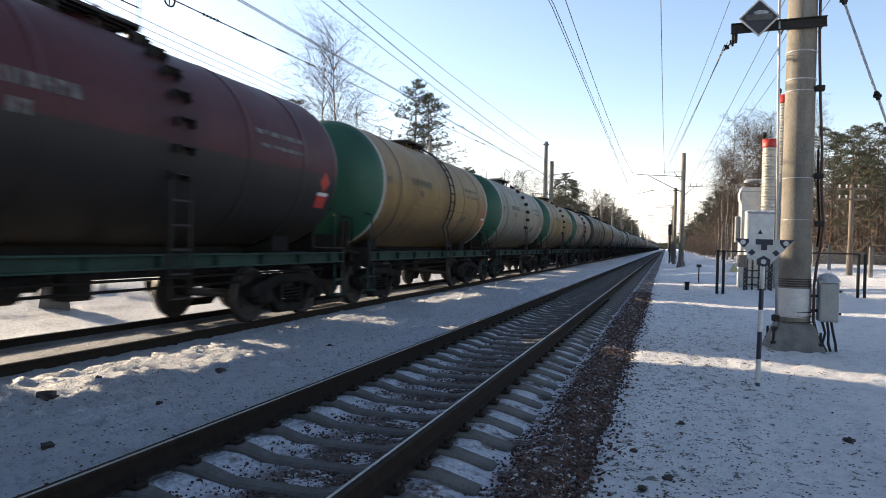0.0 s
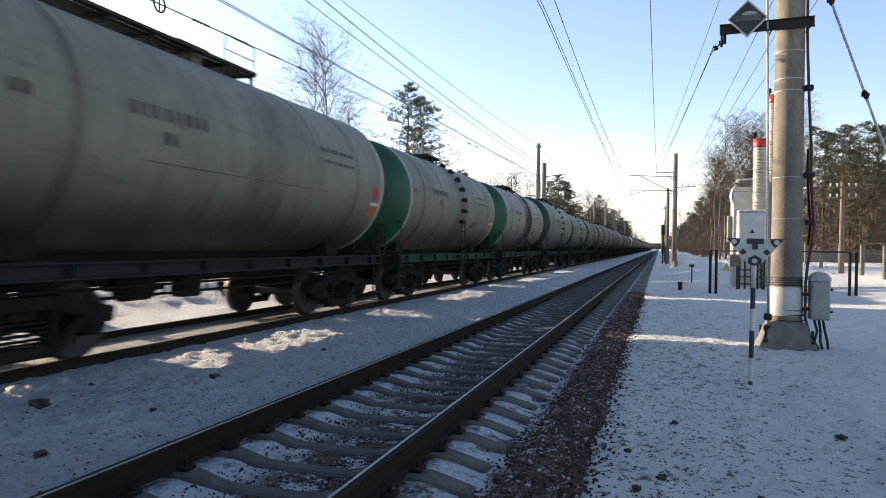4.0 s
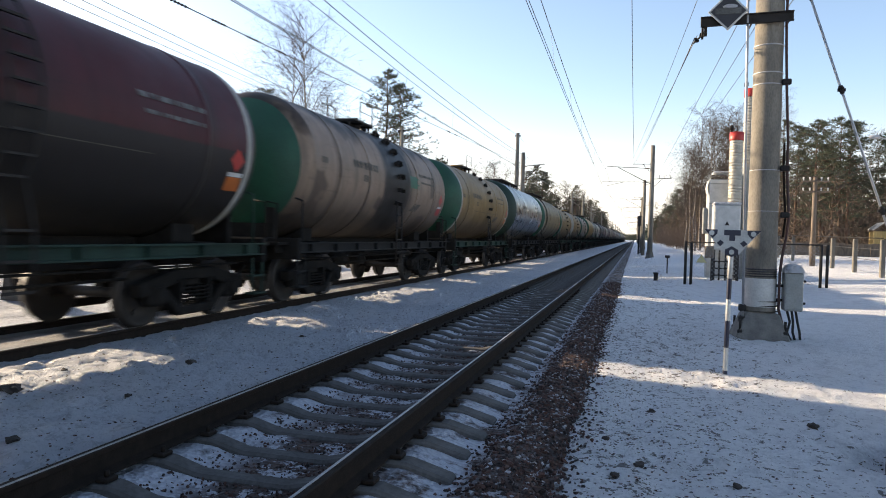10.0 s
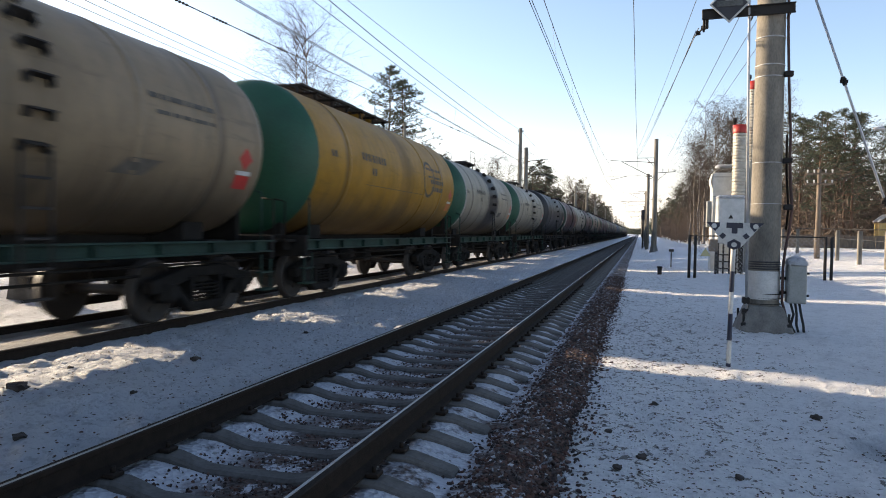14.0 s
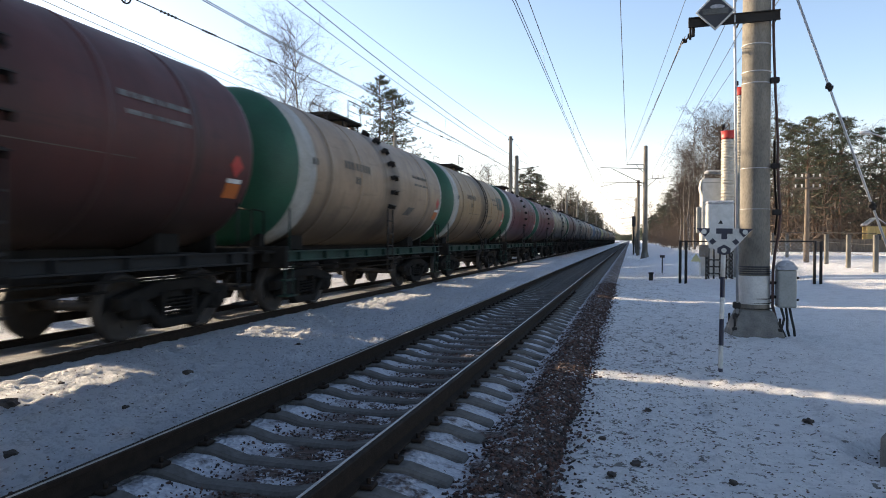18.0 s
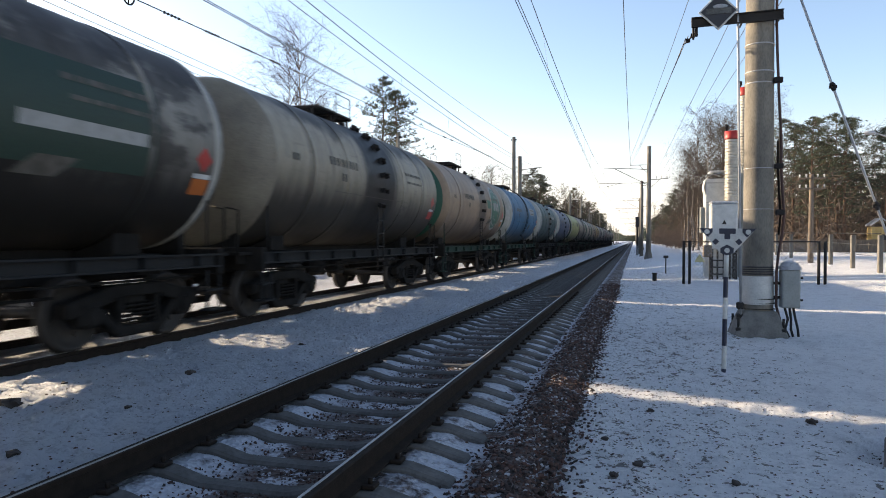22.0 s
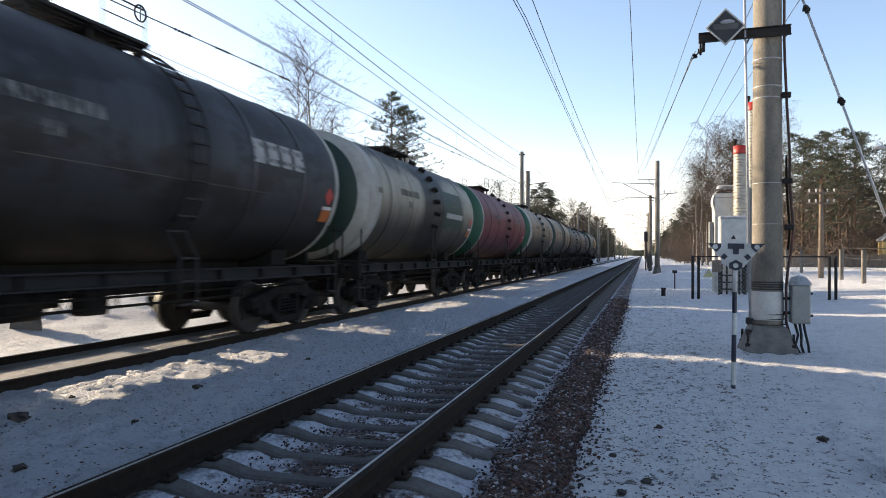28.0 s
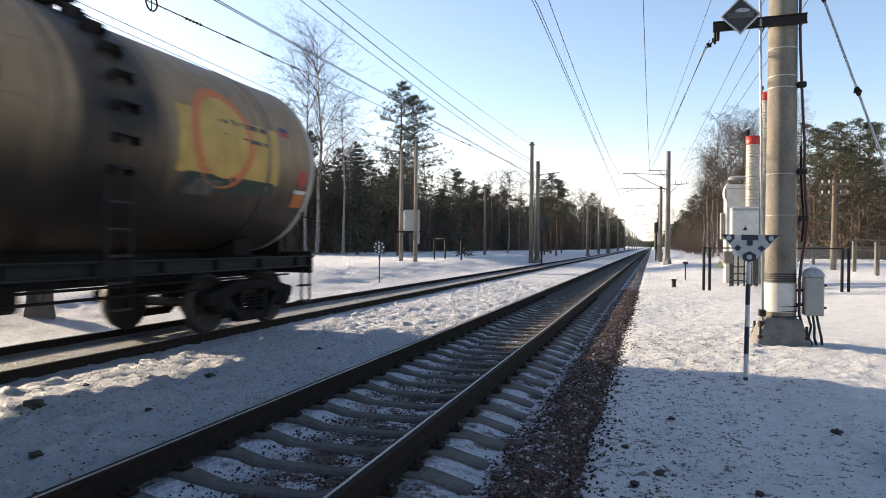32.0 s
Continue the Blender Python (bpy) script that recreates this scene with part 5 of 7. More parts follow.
    pts = [Vector(p) for p in ((0.26, -0.12, 9.5), (0.25, -0.12, 5.5), (0.26, -0.14, 5.0), (0.29, -0.16, 4.2), (0.335, -0.16, 3.4), (0.335, -0.16, 2.95), (0.36, -0.16, 2.5), (0.39, -0.16, 2.1), (0.36, -0.16, 1.75), (0.30, -0.18, 1.4), (0.27, -0.2, 1.1), (0.27, -0.2, 0.5), (0.36, -0.22, 0.15), (0.42, -0.22, -0.1))]
    sweep(bm, pts, 0.024, 8)
    part("cable", bm, BROWN_CABLE, mast, "brown sheathed cable")
    bm = bm_new()
    lattice_wire(bm, [p + Vector((-0.05, 0.03, 0)) for p in pts[4:9]], 0.018, 6)
    part("cable", bm, RAIL_RUST, mast, "rust-red cable sleeve")
    for z, x in ((4.45, 0.28), (2.95, 0.3), (2.14, 0.33)):
        bm = bm_new()
        box(bm, (x, -0.14, z), (0.15, 0.1, 0.10), bevel=0.015)
        part("cable_bracket", bm, STEEL_DARK, mast)
    # feeder arm above
    bm = bm_new()
    tube(bm, (0, -0.25, 8.75), (-2.5, -0.25, 8.7), 0.035, seg=8)
    tube(bm, (0, -0.25, 7.9), (-1.5, -0.25, 8.7), 0.03, seg=8)
    part("feeder_arm", bm, STEEL_DARK, mast)
    bm = bm_new()
    tube(bm, (-0.2, 0.1, 7.1), (-4.9, 0.1, 7.8), 0.03, seg=8)
    tube(bm, (-0.2, 0.1, 8.2), (-3.2, 0.1, 7.55), 0.025, seg=8)
    part("cantilever", bm, STEEL_DARK, mast)

    cab = thing("equipment_box", "small grey metal equipment box with snow on its lid", "equipment box", "", pose(5.2, 13.16, 0))
    bm = bm_new()
    box(bm, (0, 0, 0.81), (0.29, 0.32, 0.66), bevel=0.015)
    part("body", bm, GREY_PAINT, cab)
    bm = bm_new()
    box(bm, (0, -0.165, 0.81), (0.25, 0.012, 0.6), bevel=0.004)
    part("door", bm, GREY_PAINT, cab)
    for z in (0.62, 1.0):
        bm = bm_new()
        tube(bm, (0.15, -0.1, z), (0.19, -0.1, z), 0.02, seg=8)
        part("latch", bm, STEEL_DARK, cab)
    bm = bm_new()
    rings = [[bm.verts.new((sx * w, sy * d, z)) for sx, sy in ((-1, -1), (1, -1), (1, 1), (-1, 1))] for w, d, z in ((0.16, 0.18, 1.14), (0.15, 0.17, 1.19), (0.10, 0.11, 1.27), (0.03, 0.05, 1.30))]
    for p, q in zip(rings, rings[1:]):
        for i in range(4):
            bm.faces.new((p[i], p[(i + 1) % 4], q[(i + 1) % 4], q[i])).smooth = True
    bm.faces.new(rings[-1])
    part("snow_cap", bm, SNOW, cab, "rounded snow on the lid")
    for k, (x0, x1) in enumerate(((-0.08, -0.02), (0.0, 0.03), (0.06, 0.1))):
        bm = bm_new()
        lattice_wire(bm, [(x0, 0, 0.5), (x1, 0.0, 0.28), (x1 + 0.04 * (k - 1), 0, 0.1), (x1 + 0.06, 0, -0.12)], 0.022, 8)
        part("conduit", bm, CABLE, cab)
    bm = bm_new()
    box(bm, (-0.2, 0.05, 0.9), (0.16, 0.05, 0.05))
    box(bm, (-0.2, 0.05, 0.65), (0.16, 0.05, 0.05))
    part("wall_bracket", bm, STEEL_DARK, cab)

    guy = thing("guy_rod", "thin galvanised steel guy rod with dark insulators", "guy wire", "", pose(0, 0, 0))
    a, b = Vector((4.86, 13.2, 7.3)), Vector((7.3, 13.1, -0.15))
    bm = bm_new()
    tube(bm, a, b, 0.021, seg=8)
    part("rod", bm, GALV, guy)
    for f in (0.185, 0.405, 0.68):
        bm = bm_new()
        c, d = a.lerp(b, f), (b - a).normalized()
        tube(bm, c - d * 0.08, c - d * 0.02, 0.032, 0.055, seg=10)
        tube(bm, c - d * 0.02, c + d * 0.07, 0.045, 0.032, seg=10)
        box(bm, c, (0.12, 0.04, 0.05))
        part("insulator", bm, STEEL_DARK, guy)


make_near_mast()


def make_marker_sign():
    """Wing-shaped shield with dark figures on a banded post."""
    s = thing("marker_sign", "white shield sign with dark blue figures on a striped post", "sign", "", pose(3.72, 9.61, -0.1, 0, 0.8, 0))
    z0 = 0.0
    edges = [0, 0.07, 0.37, 0.72, 1.0, 1.27, 1.62]
    for i, (a, b) in enumerate(zip(edges, edges[1:])):
        bm = bm_new()
        tube(bm, (0, 0, a), (0, 0, b), 0.03, seg=14, caps=i in (0, 5))
        part("post_band", bm, NAVY if i % 2 == 0 else WHITE_PAINT, s)
    def flat(pts, y, t):
        bm = bm_new()
        f = [bm.verts.new((x, y, z)) for x, z in pts]
        k = [bm.verts.new((x, y + t, z)) for x, z in pts]
        bm.faces.new(f)
        bm.faces.new(k[::-1])
        n = len(f)
        for i in range(n):
            bm.faces.new((f[i], k[i], k[(i + 1) % n], f[(i + 1) % n]))
        return bm
    top, low = 1.9, 1.55
    plate = part("shield", flat([(-0.345, top), (0.345, top), (0.08, low + 0.03), (0.0, low), (-0.08, low + 0.03)], -0.045, 0.008), WHITE_PAINT, s)
    part("figure", flat([(-0.345, top), (-0.18, top), (-0.18, top - 0.05), (-0.235, top - 0.115)], -0.052, 0.004), NAVY, plate)
    part("figure", flat([(0.345, top), (0.235, top - 0.115), (0.18, top - 0.05), (0.18, top)], -0.052, 0.004), NAVY, plate)
    part("figure", flat([(-0.1, top), (0.1, top), (0.1, top - 0.07), (0.035, top - 0.07), (0.035, top - 0.14), (-0.035, top - 0.14), (-0.035, top - 0.07), (-0.1, top - 0.07)], -0.052, 0.004), NAVY, plate)
    for sx in (-1, 1):
        part("figure", flat([(sx * 0.14, top - 0.13), (sx * 0.185, top - 0.175), (sx * 0.14, top - 0.215), (sx * 0.095, top - 0.17)], -0.052, 0.004), NAVY, plate)
    part("figure", flat([(0, top - 0.21), (0.08, top - 0.255), (0.08, low + 0.03), (0, low), (-0.08, low + 0.03), (-0.08, top - 0.255)], -0.052, 0.004), NAVY, plate)
    for x, z in ((-0.25, top - 0.045), (0.25, top - 0.045), (0, top - 0.285)):
        bm = bm_new()
        tube(bm, (x, -0.053, z), (x, -0.062, z), 0.032, seg=18)
        part("reflector", bm, WHITE_PAINT, plate, "white round reflector")


make_marker_sign()

# concrete footing in a melted hollow
foot = thing("anchor_footing", "round grey concrete anchor footing sunk in snow", "concrete footing", "", pose(4.95, 6.42, -0.29))
bm = bm_new()
lathe(bm, [(0.36, -0.2), (0.35, 0.27), (0.32, 0.31), (0.02, 0.33)], axis="Z", seg=24)
part("block", bm, CONCRETE, foot)


# ---------------------------------------------------------------- equipment behind the mast
SILVER = mat("silver_sleeve", (0.40, 0.375, 0.32), 0.45, 0.15, colour2=(0.28, 0.26, 0.22), scale=5, bump=0.1)


def make_equipment():
    cab = thing("signal_cabinet", "white metal signalling cabinet on a steel rack, snow on top", "cabinet", "", pose(6.33, 32.2, 0))
    bm = bm_new()
    box(bm, (0, 0, 2.25), (1.08, 0.8, 1.95), bevel=0.03)
    part("body", bm, WHITE_PAINT, cab)
    bm = bm_new()
    box(bm, (0, -0.41, 2.25), (0.98, 0.02, 1.8), bevel=0.008)
    part("door", bm, WHITE_PAINT, cab)
    bm = bm_new()
    f = [bm.verts.new(p) for p in ((-0.1, -0.426, 2.36), (0.1, -0.426, 2.36), (0, -0.426, 2.54))]
    bm.faces.new(f)
    part("warning_triangle", bm, STEEL_DARK, cab)
    bm = bm_new()
    box(bm, (0, 0, 3.30), (1.12, 0.84, 0.14), bevel=0.06)
    part("snow_cap", bm, SNOW, cab, "layer of snow")
    for x in (-0.48, 0.48):
        for y in (-0.35, 0.35):
            bm = bm_new()
            box(bm, (x, y, 0.6), (0.1, 0.1, 1.4))
            part("leg", bm, STEEL_DARK, cab)
    for z in (0.2, 0.5, 0.8):
        bm = bm_new()
        box(bm, (0, -0.36, z), (1.0, 0.05, 0.06))
        part("cross_bar", bm, STEEL_DARK, cab)
    for x in (-0.25, 0.0, 0.25):
        bm = bm_new()
        tube(bm, (x, -0.3, -0.1), (x, -0.3, 1.3), 0.04, seg=8)
        part("conduit", bm, STEEL_DARK, cab)
    up = thing("transformer_cabinet", "tall white metal cabinet with a snowy rounded roof", "cabinet", "", pose(6.35, 34.2, 0))
    bm = bm_new()
    box(bm, (0, 0, 2.2), (1.25, 0.9, 4.6), bevel=0.05)
    part("body", bm, WHITE_PAINT, up)
    bm = bm_new()
    lathe(bm, [(0.68, -0.46), (0.68, 0.46)], (0, 0, 4.12), "Y", 24)
    part("roof", bm, WHITE_PAINT, up)
    bm = bm_new()
    box(bm, (0, 0, 4.82), (0.9, 0.9, 0.1), bevel=0.04)
    part("snow_cap", bm, SNOW, up, "layer of snow")
    bm = bm_new()
    box(bm, (-0.72, -0.2, 2.6), (0.2, 0.35, 1.2), bevel=0.03)
    part("side_box", bm, GREY_PAINT, up)
    for z in (3.4, 4.3):
        bm = bm_new()
        box(bm, (0, -0.455, z), (1.15, 0.02, 0.04))
        part("seam", bm, GREY_PAINT, up)
    for x, y, top, low in ((6.78, 33.2, 6.55, 3.3), (7.42, 33.9, 8.6, 5.05)):
        c = thing("ribbed_column", "ribbed silver-white column with a red top band", "column", "silver columns", pose(x, y, 0))
        bm = bm_new()
        lathe(bm, [(0.27, -0.2), (0.27, low)], axis="Z", seg=20)
        part("base", bm, GREY_PAINT, c)
        bm = bm_new()
        prof = []
        n = int((top - 0.35 - low) / 0.14)
        for i in range(n):
            z = low + (top - 0.35 - low) * i / n
            h = (top - 0.35 - low) / n
            prof += [(0.262, z), (0.29, z + 0.02), (0.29, z + h - 0.045), (0.262, z + h - 0.02)]
        lathe(bm, prof, axis="Z", seg=22, smooth=False)
        part("ribbed_sleeve", bm, SILVER, c)
        bm = bm_new()
        lathe(bm, [(0.3, top - 0.36), (0.305, top - 0.34), (0.305, top), (0.02, top + 0.03)], axis="Z", seg=22)
        part("top_band", bm, RED_PAINT, c, "red band")
        bm = bm_new()
        lathe(bm, [(0.05, 0), (0.05, 0.12), (0.09, 0.13), (0.09, 0.3), (0.02, 0.33)], (-0.22, 0, top), "Z", 10)
        part("terminal", bm, STEEL_DARK, c)
    sb = thing("junction_box", "small rusty brown junction box on a post", "box", "", pose(5.62, 31.4, 0))
    bm = bm_new()
    box(bm, (0, 0, 1.2), (0.36, 0.28, 0.52), bevel=0.03)
    part("body", bm, WOOD, sb)
    bm = bm_new()
    tube(bm, (0.1, 0, -0.15), (0.1, 0, 0.95), 0.04, seg=8)
    part("post", bm, STEEL_DARK, sb)
    yb = thing("warning_plate", "small triangular warning plate on a wire fence", "sign", "", pose(5.1, 29.0, 0.95))
    bm = bm_new()
    f = [bm.verts.new(p) for p in ((-0.2, 0, -0.15), (0.2, 0, -0.15), (0.0, 0, 0.18))]
    g = [bm.verts.new(v.co + Vector((0, 0.01, 0))) for v in f]
    bm.faces.new(f), bm.faces.new(g[::-1])
    for i in range(3):
        bm.faces.new((f[i], g[i], g[(i + 1) % 3], f[(i + 1) % 3]))
    part("plate", bm, mat("yellow_plate", (0.55, 0.5, 0.25), 0.5), yb)


make_equipment()


def make_mesh_fence():
    f = thing("wire_fence", "chain-link fence on dark steel posts in the snow", "fence", "", pose(0, 0, 0))
    xs = [4.5, 7.0, 9.35]
    for x in xs:
        for dx in (0, 0.22):
            if x == 7.0 and dx:
                continue
            bm = bm_new()
            tube(bm, (x + dx, 28.95, -0.3), (x + dx, 28.95, 1.64), 0.055, seg=8)
            part("post", bm, STEEL_DARK, f)
    bm = bm_new()
    tube(bm, (4.5, 28.95, 1.6), (9.35, 28.95, 1.62), 0.03, seg=6)
    part("top_rail", bm, STEEL_DARK, f)
    bm = bm_new()
    z0, z1, step = 0.1, 1.58, 0.16
    n = int((9.35 - 4.5 + 1.5) / step)
    for i in range(n):
        for s in (-1, 1):
            x = 4.5 - 1.5 + i * step
            a, b = (x, x + 1.48) if s > 0 else (x + 1.48, x)
            t0 = max(0, (4.5 - a) / (b - a)) if b > a else max(0, (9.35 - a) / (b - a))
            t1 = min(1, (9.35 - a) / (b - a)) if b > a else min(1, (4.5 - a) / (b - a))
            if t1 - t0 > 0.02:
                tube(bm, (a + (b - a) * t0, 28.95, z0 + (z1 - z0) * t0), (a + (b - a) * t1, 28.95, z0 + (z1 - z0) * t1), 0.004, seg=3, caps=False)
    part("wire_mesh", bm, GALV, f)


make_mesh_fence()


def small_post(name, x, y, h, label, head):
    t = thing(name, label, "marker post", "", pose(x, y, ground_z(x, y)))
    bm = bm_new()
    tube(bm, (0, 0, -0.2), (0, 0, h), 0.03 if head else 0.09, seg=10)
    part("post", bm, STEEL_DARK, t)
    if head:
        bm = bm_new()
        box(bm, (0, 0, h), (0.24, 0.03, 0.14), bevel=0.01)
        part("plate", bm, BLACK_PAINT, t)
    else:
        bm = bm_new()
        box(bm, (0, 0, h), (0.22, 0.22, 0.06), bevel=0.01)
        part("cap", bm, STEEL_DARK, t)


small_post("marker_stake", 4.15, 36.6, 0.85, "thin dark stake with a small plate in snow", True)
small_post("cable_marker", 3.45, 31.0, 0.32, "short dark cable marker stub in snow", False)


def make_post_fence():
    """Concrete posts with a rail and wires, beyond the yard."""
    f = thing("concrete_fence", "old concrete post fence with a top rail", "fence", "", pose(0, 0, 0))
    ys = [34.5, 38.4, 42.3, 47, 52, 57, 62]
    bm = bm_new()
    box(bm, (0, 0, 0.7), (0.19, 0.2, 1.9), bevel=0.025)
    me = done(bm, "post")
    for i, y in enumerate(ys):
        piece("post", me, POLE_CONCRETE, f, pose(13.1 - 0.02 * i, y, ground_z(13.1, y)))
    for z in (1.72, 1.2, 0.7):
        bm = bm_new()
        lattice_wire(bm, [(13.1, y, ground_z(13.1, y) + z) for y in ys], 0.022 if z > 1.5 else 0.01, 6)
        part("rail" if z > 1.5 else "wire", bm, STEEL_DARK if z > 1.5 else WIRE, f)
    back = thing("board_fence", "dark weathered board fence before the wood", "fence", "", pose(0, 0, 0))
    bm = bm_new()
    box(bm, (0, 0, 0.55), (0.9, 0.04, 1.1))
    me = done(bm, "board")
    for i in range(46):
        x = 9.5 + i * 0.93
        y = 63.0 + 0.05 * i
        piece("board", me, WOOD, back, pose(x, y, ground_z(x, y) - 0.05 + 0.03 * math.sin(i * 2.1)))


make_post_fence()


def utility_pole(x, y, h, arms, label, material=None):
    z = ground_z(x, y)
    p = thing("utility_pole", label, "utility pole", "line poles", pose(x, y, z))
    bm = bm_new()
    tube(bm, (0, 0, -0.3), (0, 0, h), 0.16, 0.11, seg=12)
    part("pole", bm, material or WOOD, p)
    for k in range(arms):
        bm = bm_new()
        box(bm, (0, -0.12, h - 0.25 - 0.6 * k), (1.5, 0.09, 0.1), bevel=0.01)
        part("crossarm", bm, WOOD, p)
        for dx in (-0.65, -0.3, 0.3, 0.65):
            bm = bm_new()
            tube(bm, (dx, -0.12, h - 0.2 - 0.6 * k), (dx, -0.12, h - 0.02 - 0.6 * k), 0.035, 0.05, seg=8)
            part("insulator", bm, WHITE_PAINT, p)
    return p


utility_pole(12.6, 44.7, 5.2, 2, "brown wooden line pole with two crossarms", WOOD)
utility_pole(17.6, 46.0, 6.6, 2, "pale concrete line pole with crossarms", POLE_CONCRETE)
utility_pole(-15.4, 75, 7.7, 1, "wooden line pole with insulator crossarm", WOOD)


def make_shed(x, y):
    """A small gabled shed that looks over the fence."""
    h = thing("shed", "small yellow plank shed with snow on its roof", "shed", "", pose(x, y, ground_z(x, y) - 0.1) @ Matrix.Diagonal((0.62, 0.62, 0.85, 1)))
    plank = mat("yellow_planks", (0.52, 0.38, 0.16), 0.8, colour2=(0.34, 0.24, 0.10), scale=3, bump=0.3, stretch=(4, 4, 0.4))
    bm = bm_new()
    box(bm, (0, 0, 1.3), (2.2, 2.0, 2.6))
    part("body", bm, plank, h)
    for k in range(9):
        bm = bm_new()
        box(bm, (-1.0 + 0.25 * k, -1.012, 1.3), (0.235, 0.024, 2.58), bevel=0.006)
        part("plank", bm, plank, h)
    bm = bm_new()
    box(bm, (0.35, -1.035, 1.55), (0.5, 0.03, 0.6))
    part("window", bm, BLACK_PAINT, h)
    for s in (-1, 1):
        bm = bm_new()
        box(bm, (s * 0.62, 0, 2.98), (1.45, 2.5, 0.09), Euler((0, radians(s * 30), 0)).to_matrix())
        roof = part("roof", bm, WOOD, h)
        bm = bm_new()
        box(bm, (s * 0.64, 0, 3.09), (1.4, 2.45, 0.14), Euler((0, radians(s * 30), 0)).to_matrix(), 0.04)
        part("snow_layer", bm, SNOW, roof, "thick snow")


make_shed(22.3, 65.2)
lamp = thing("street_lamp", "grey street lamp on a curved arm", "street lamp", "", pose(22, 60, ground_z(22, 60)))
bm = bm_new()
tube(bm, (0, 0, -0.3), (0, 0, 8.2), 0.11, 0.07, seg=10)
lattice_wire(bm, [(0, 0, 8.2), (-0.6, 0, 8.9), (-1.6, 0, 9.3)], 0.05, 6)
part("pole", bm, GALV, lamp)
bm = bm_new()
lathe(bm, [(0.02, -0.45), (0.14, -0.35), (0.17, 0.2), (0.03, 0.4)], (-1.9, 0, 9.3), "X", 12)
part("lamp_head", bm, GALV, lamp)


# ---------------------------------------------------------------- far masts along both sides
def far_mast(x, y, h, side, group, extra=0.0):
    z = ground_z(x, y)
    m = thing("catenary_mast", "grey concrete catenary mast with steel cantilevers and insulators", "mast", group, pose(x, y, z))
    bm = bm_new()
    tube(bm, (0, 0, -0.4), (0, 0, h), 0.23, 0.17, seg=16)
    part("pole", bm, POLE_CONCRETE, m)
    bm = bm_new()
    tube(bm, (0, 0, -0.3), (0, 0, 0.55), 0.42, 0.26, seg=4)
    part("footing", bm, CONCRETE, m)
    tx = (0.0 if side > 0 else TRACK2) - x
    zc, zm = 6.3 - z, 7.9 - z
    bm = bm_new()
    tube(bm, (0, 0, zm - 0.1), (tx, 0, zm + 0.1), 0.03, seg=6)
    tube(bm, (0, 0, zc + 0.1), (tx * 0.75, 0, zm), 0.03, seg=6)
    tube(bm, (0, 0, zc + 0.35), (tx * 1.1, 0, zc + 0.35), 0.025, seg=6)
    tube(bm, (tx * 0.6, 0, zc + 0.35), (tx, 0, zc), 0.02, seg=6)
    part("cantilever", bm, STEEL_DARK, m)
    for zz in (zm - 0.1, zc + 0.1, zc + 0.35):
        bm = bm_new()
        insulator(bm, (tx * 0.07, 0, zz), (tx * 0.17, 0, zz), 0.07, 4)
        part("insulator", bm, PORCELAIN, m)
    bm = bm_new()
    s = 1 if side > 0 else -1
    tube(bm, (0, 0, h - 2.9), (s * 1.6, 0, h - 2.8), 0.03, seg=6)
    tube(bm, (0, 0, h - 3.7), (s * 0.9, 0, h - 2.85), 0.025, seg=6)
    part("line_arm", bm, STEEL_DARK, m)
    for d in (0.6, 1.05, 1.5):
        bm = bm_new()
        tube(bm, (s * d, 0, h - 2.85), (s * d, 0, h - 2.55), 0.03, 0.05, seg=8)
        part("insulator", bm, WHITE_PAINT, m)
    bm = bm_new()
    tube(bm, (0, 0, h - 1.6), (-s * 1.6, 0, h - 1.6), 0.03, seg=6)
    tube(bm, (0, 0, h - 2.5), (-s * 0.8, 0, h - 1.6), 0.025, seg=6)
    part("feeder_arm", bm, STEEL_DARK, m)
    return m


RIGHT_Y = [13.3, 62, 111, 160, 209, 258, 307, 356, 405, 454]
LEFT_Y = [10.2, 60, 109, 158, 207, 256, 305, 354, 403, 452]
for y in RIGHT_Y[1:]:
    far_mast(3.8, y, 9.7, 1, "catenary masts")
for y in LEFT_Y:
    far_mast(-8.5 if y < 20 else -6.95 - 0.15, y, 8.9, -1, "catenary masts")


def plain_pole(x, y, h, r, label):
    z = ground_z(x, y)
    p = thing("pole", label, "pole", "plain poles", pose(x, y, z))
    bm = bm_new()
    tube(bm, (0, 0, -0.3), (0, 0, h), r, r * 0.75, seg=14)
    part("shaft", bm, POLE_CONCRETE, p)
    bm = bm_new()
    box(bm, (0, 0, h - 0.25), (0.5, 0.12, 0.1))
    part("crosspiece", bm, STEEL_DARK, p)
    return p


plain_pole(-7.55, 59.5, 10.5, 0.2, "tall grey concrete feeder pole")
plain_pole(3.35, 75, 7.9, 0.19, "grey concrete pole behind the mast")
plain_pole(3.3, 90, 7.0, 0.19, "grey concrete pole beside the track")
for x, y, h in ((-6.9, 130, 9.6), (-7.3, 134, 9.4), (-7.4, 170, 8)):
    plain_pole(x, y, h, 0.19, "grey concrete pole beside the track")


def light_signal(x, y, zl, label):
    s = thing("light_signal", label, "railway signal", "", pose(x, y, ground_z(x, y)))
    bm = bm_new()
    tube(bm, (0, 0, -0.3), (0, 0, zl + 0.6), 0.08, seg=10)
    part("post", bm, STEEL_DARK, s)
    bm = bm_new()
    box(bm, (0, -0.12, zl), (0.42, 0.1, 1.25), bevel=0.06)
    part("backboard", bm, BLACK_PAINT, s)
    for k in (-0.4, 0, 0.4):
        bm = bm_new()
        tube(bm, (0, -0.17, zl + k), (0, -0.38, zl + k), 0.12, seg=12)
        part("lamp_hood", bm, BLACK_PAINT, s)
    return s


light_signal(-6.55, 59.0, 3.4, "black three-lamp railway signal, unlit")
light_signal(2.95, 84, 3.9, "black railway signal beside the far masts")


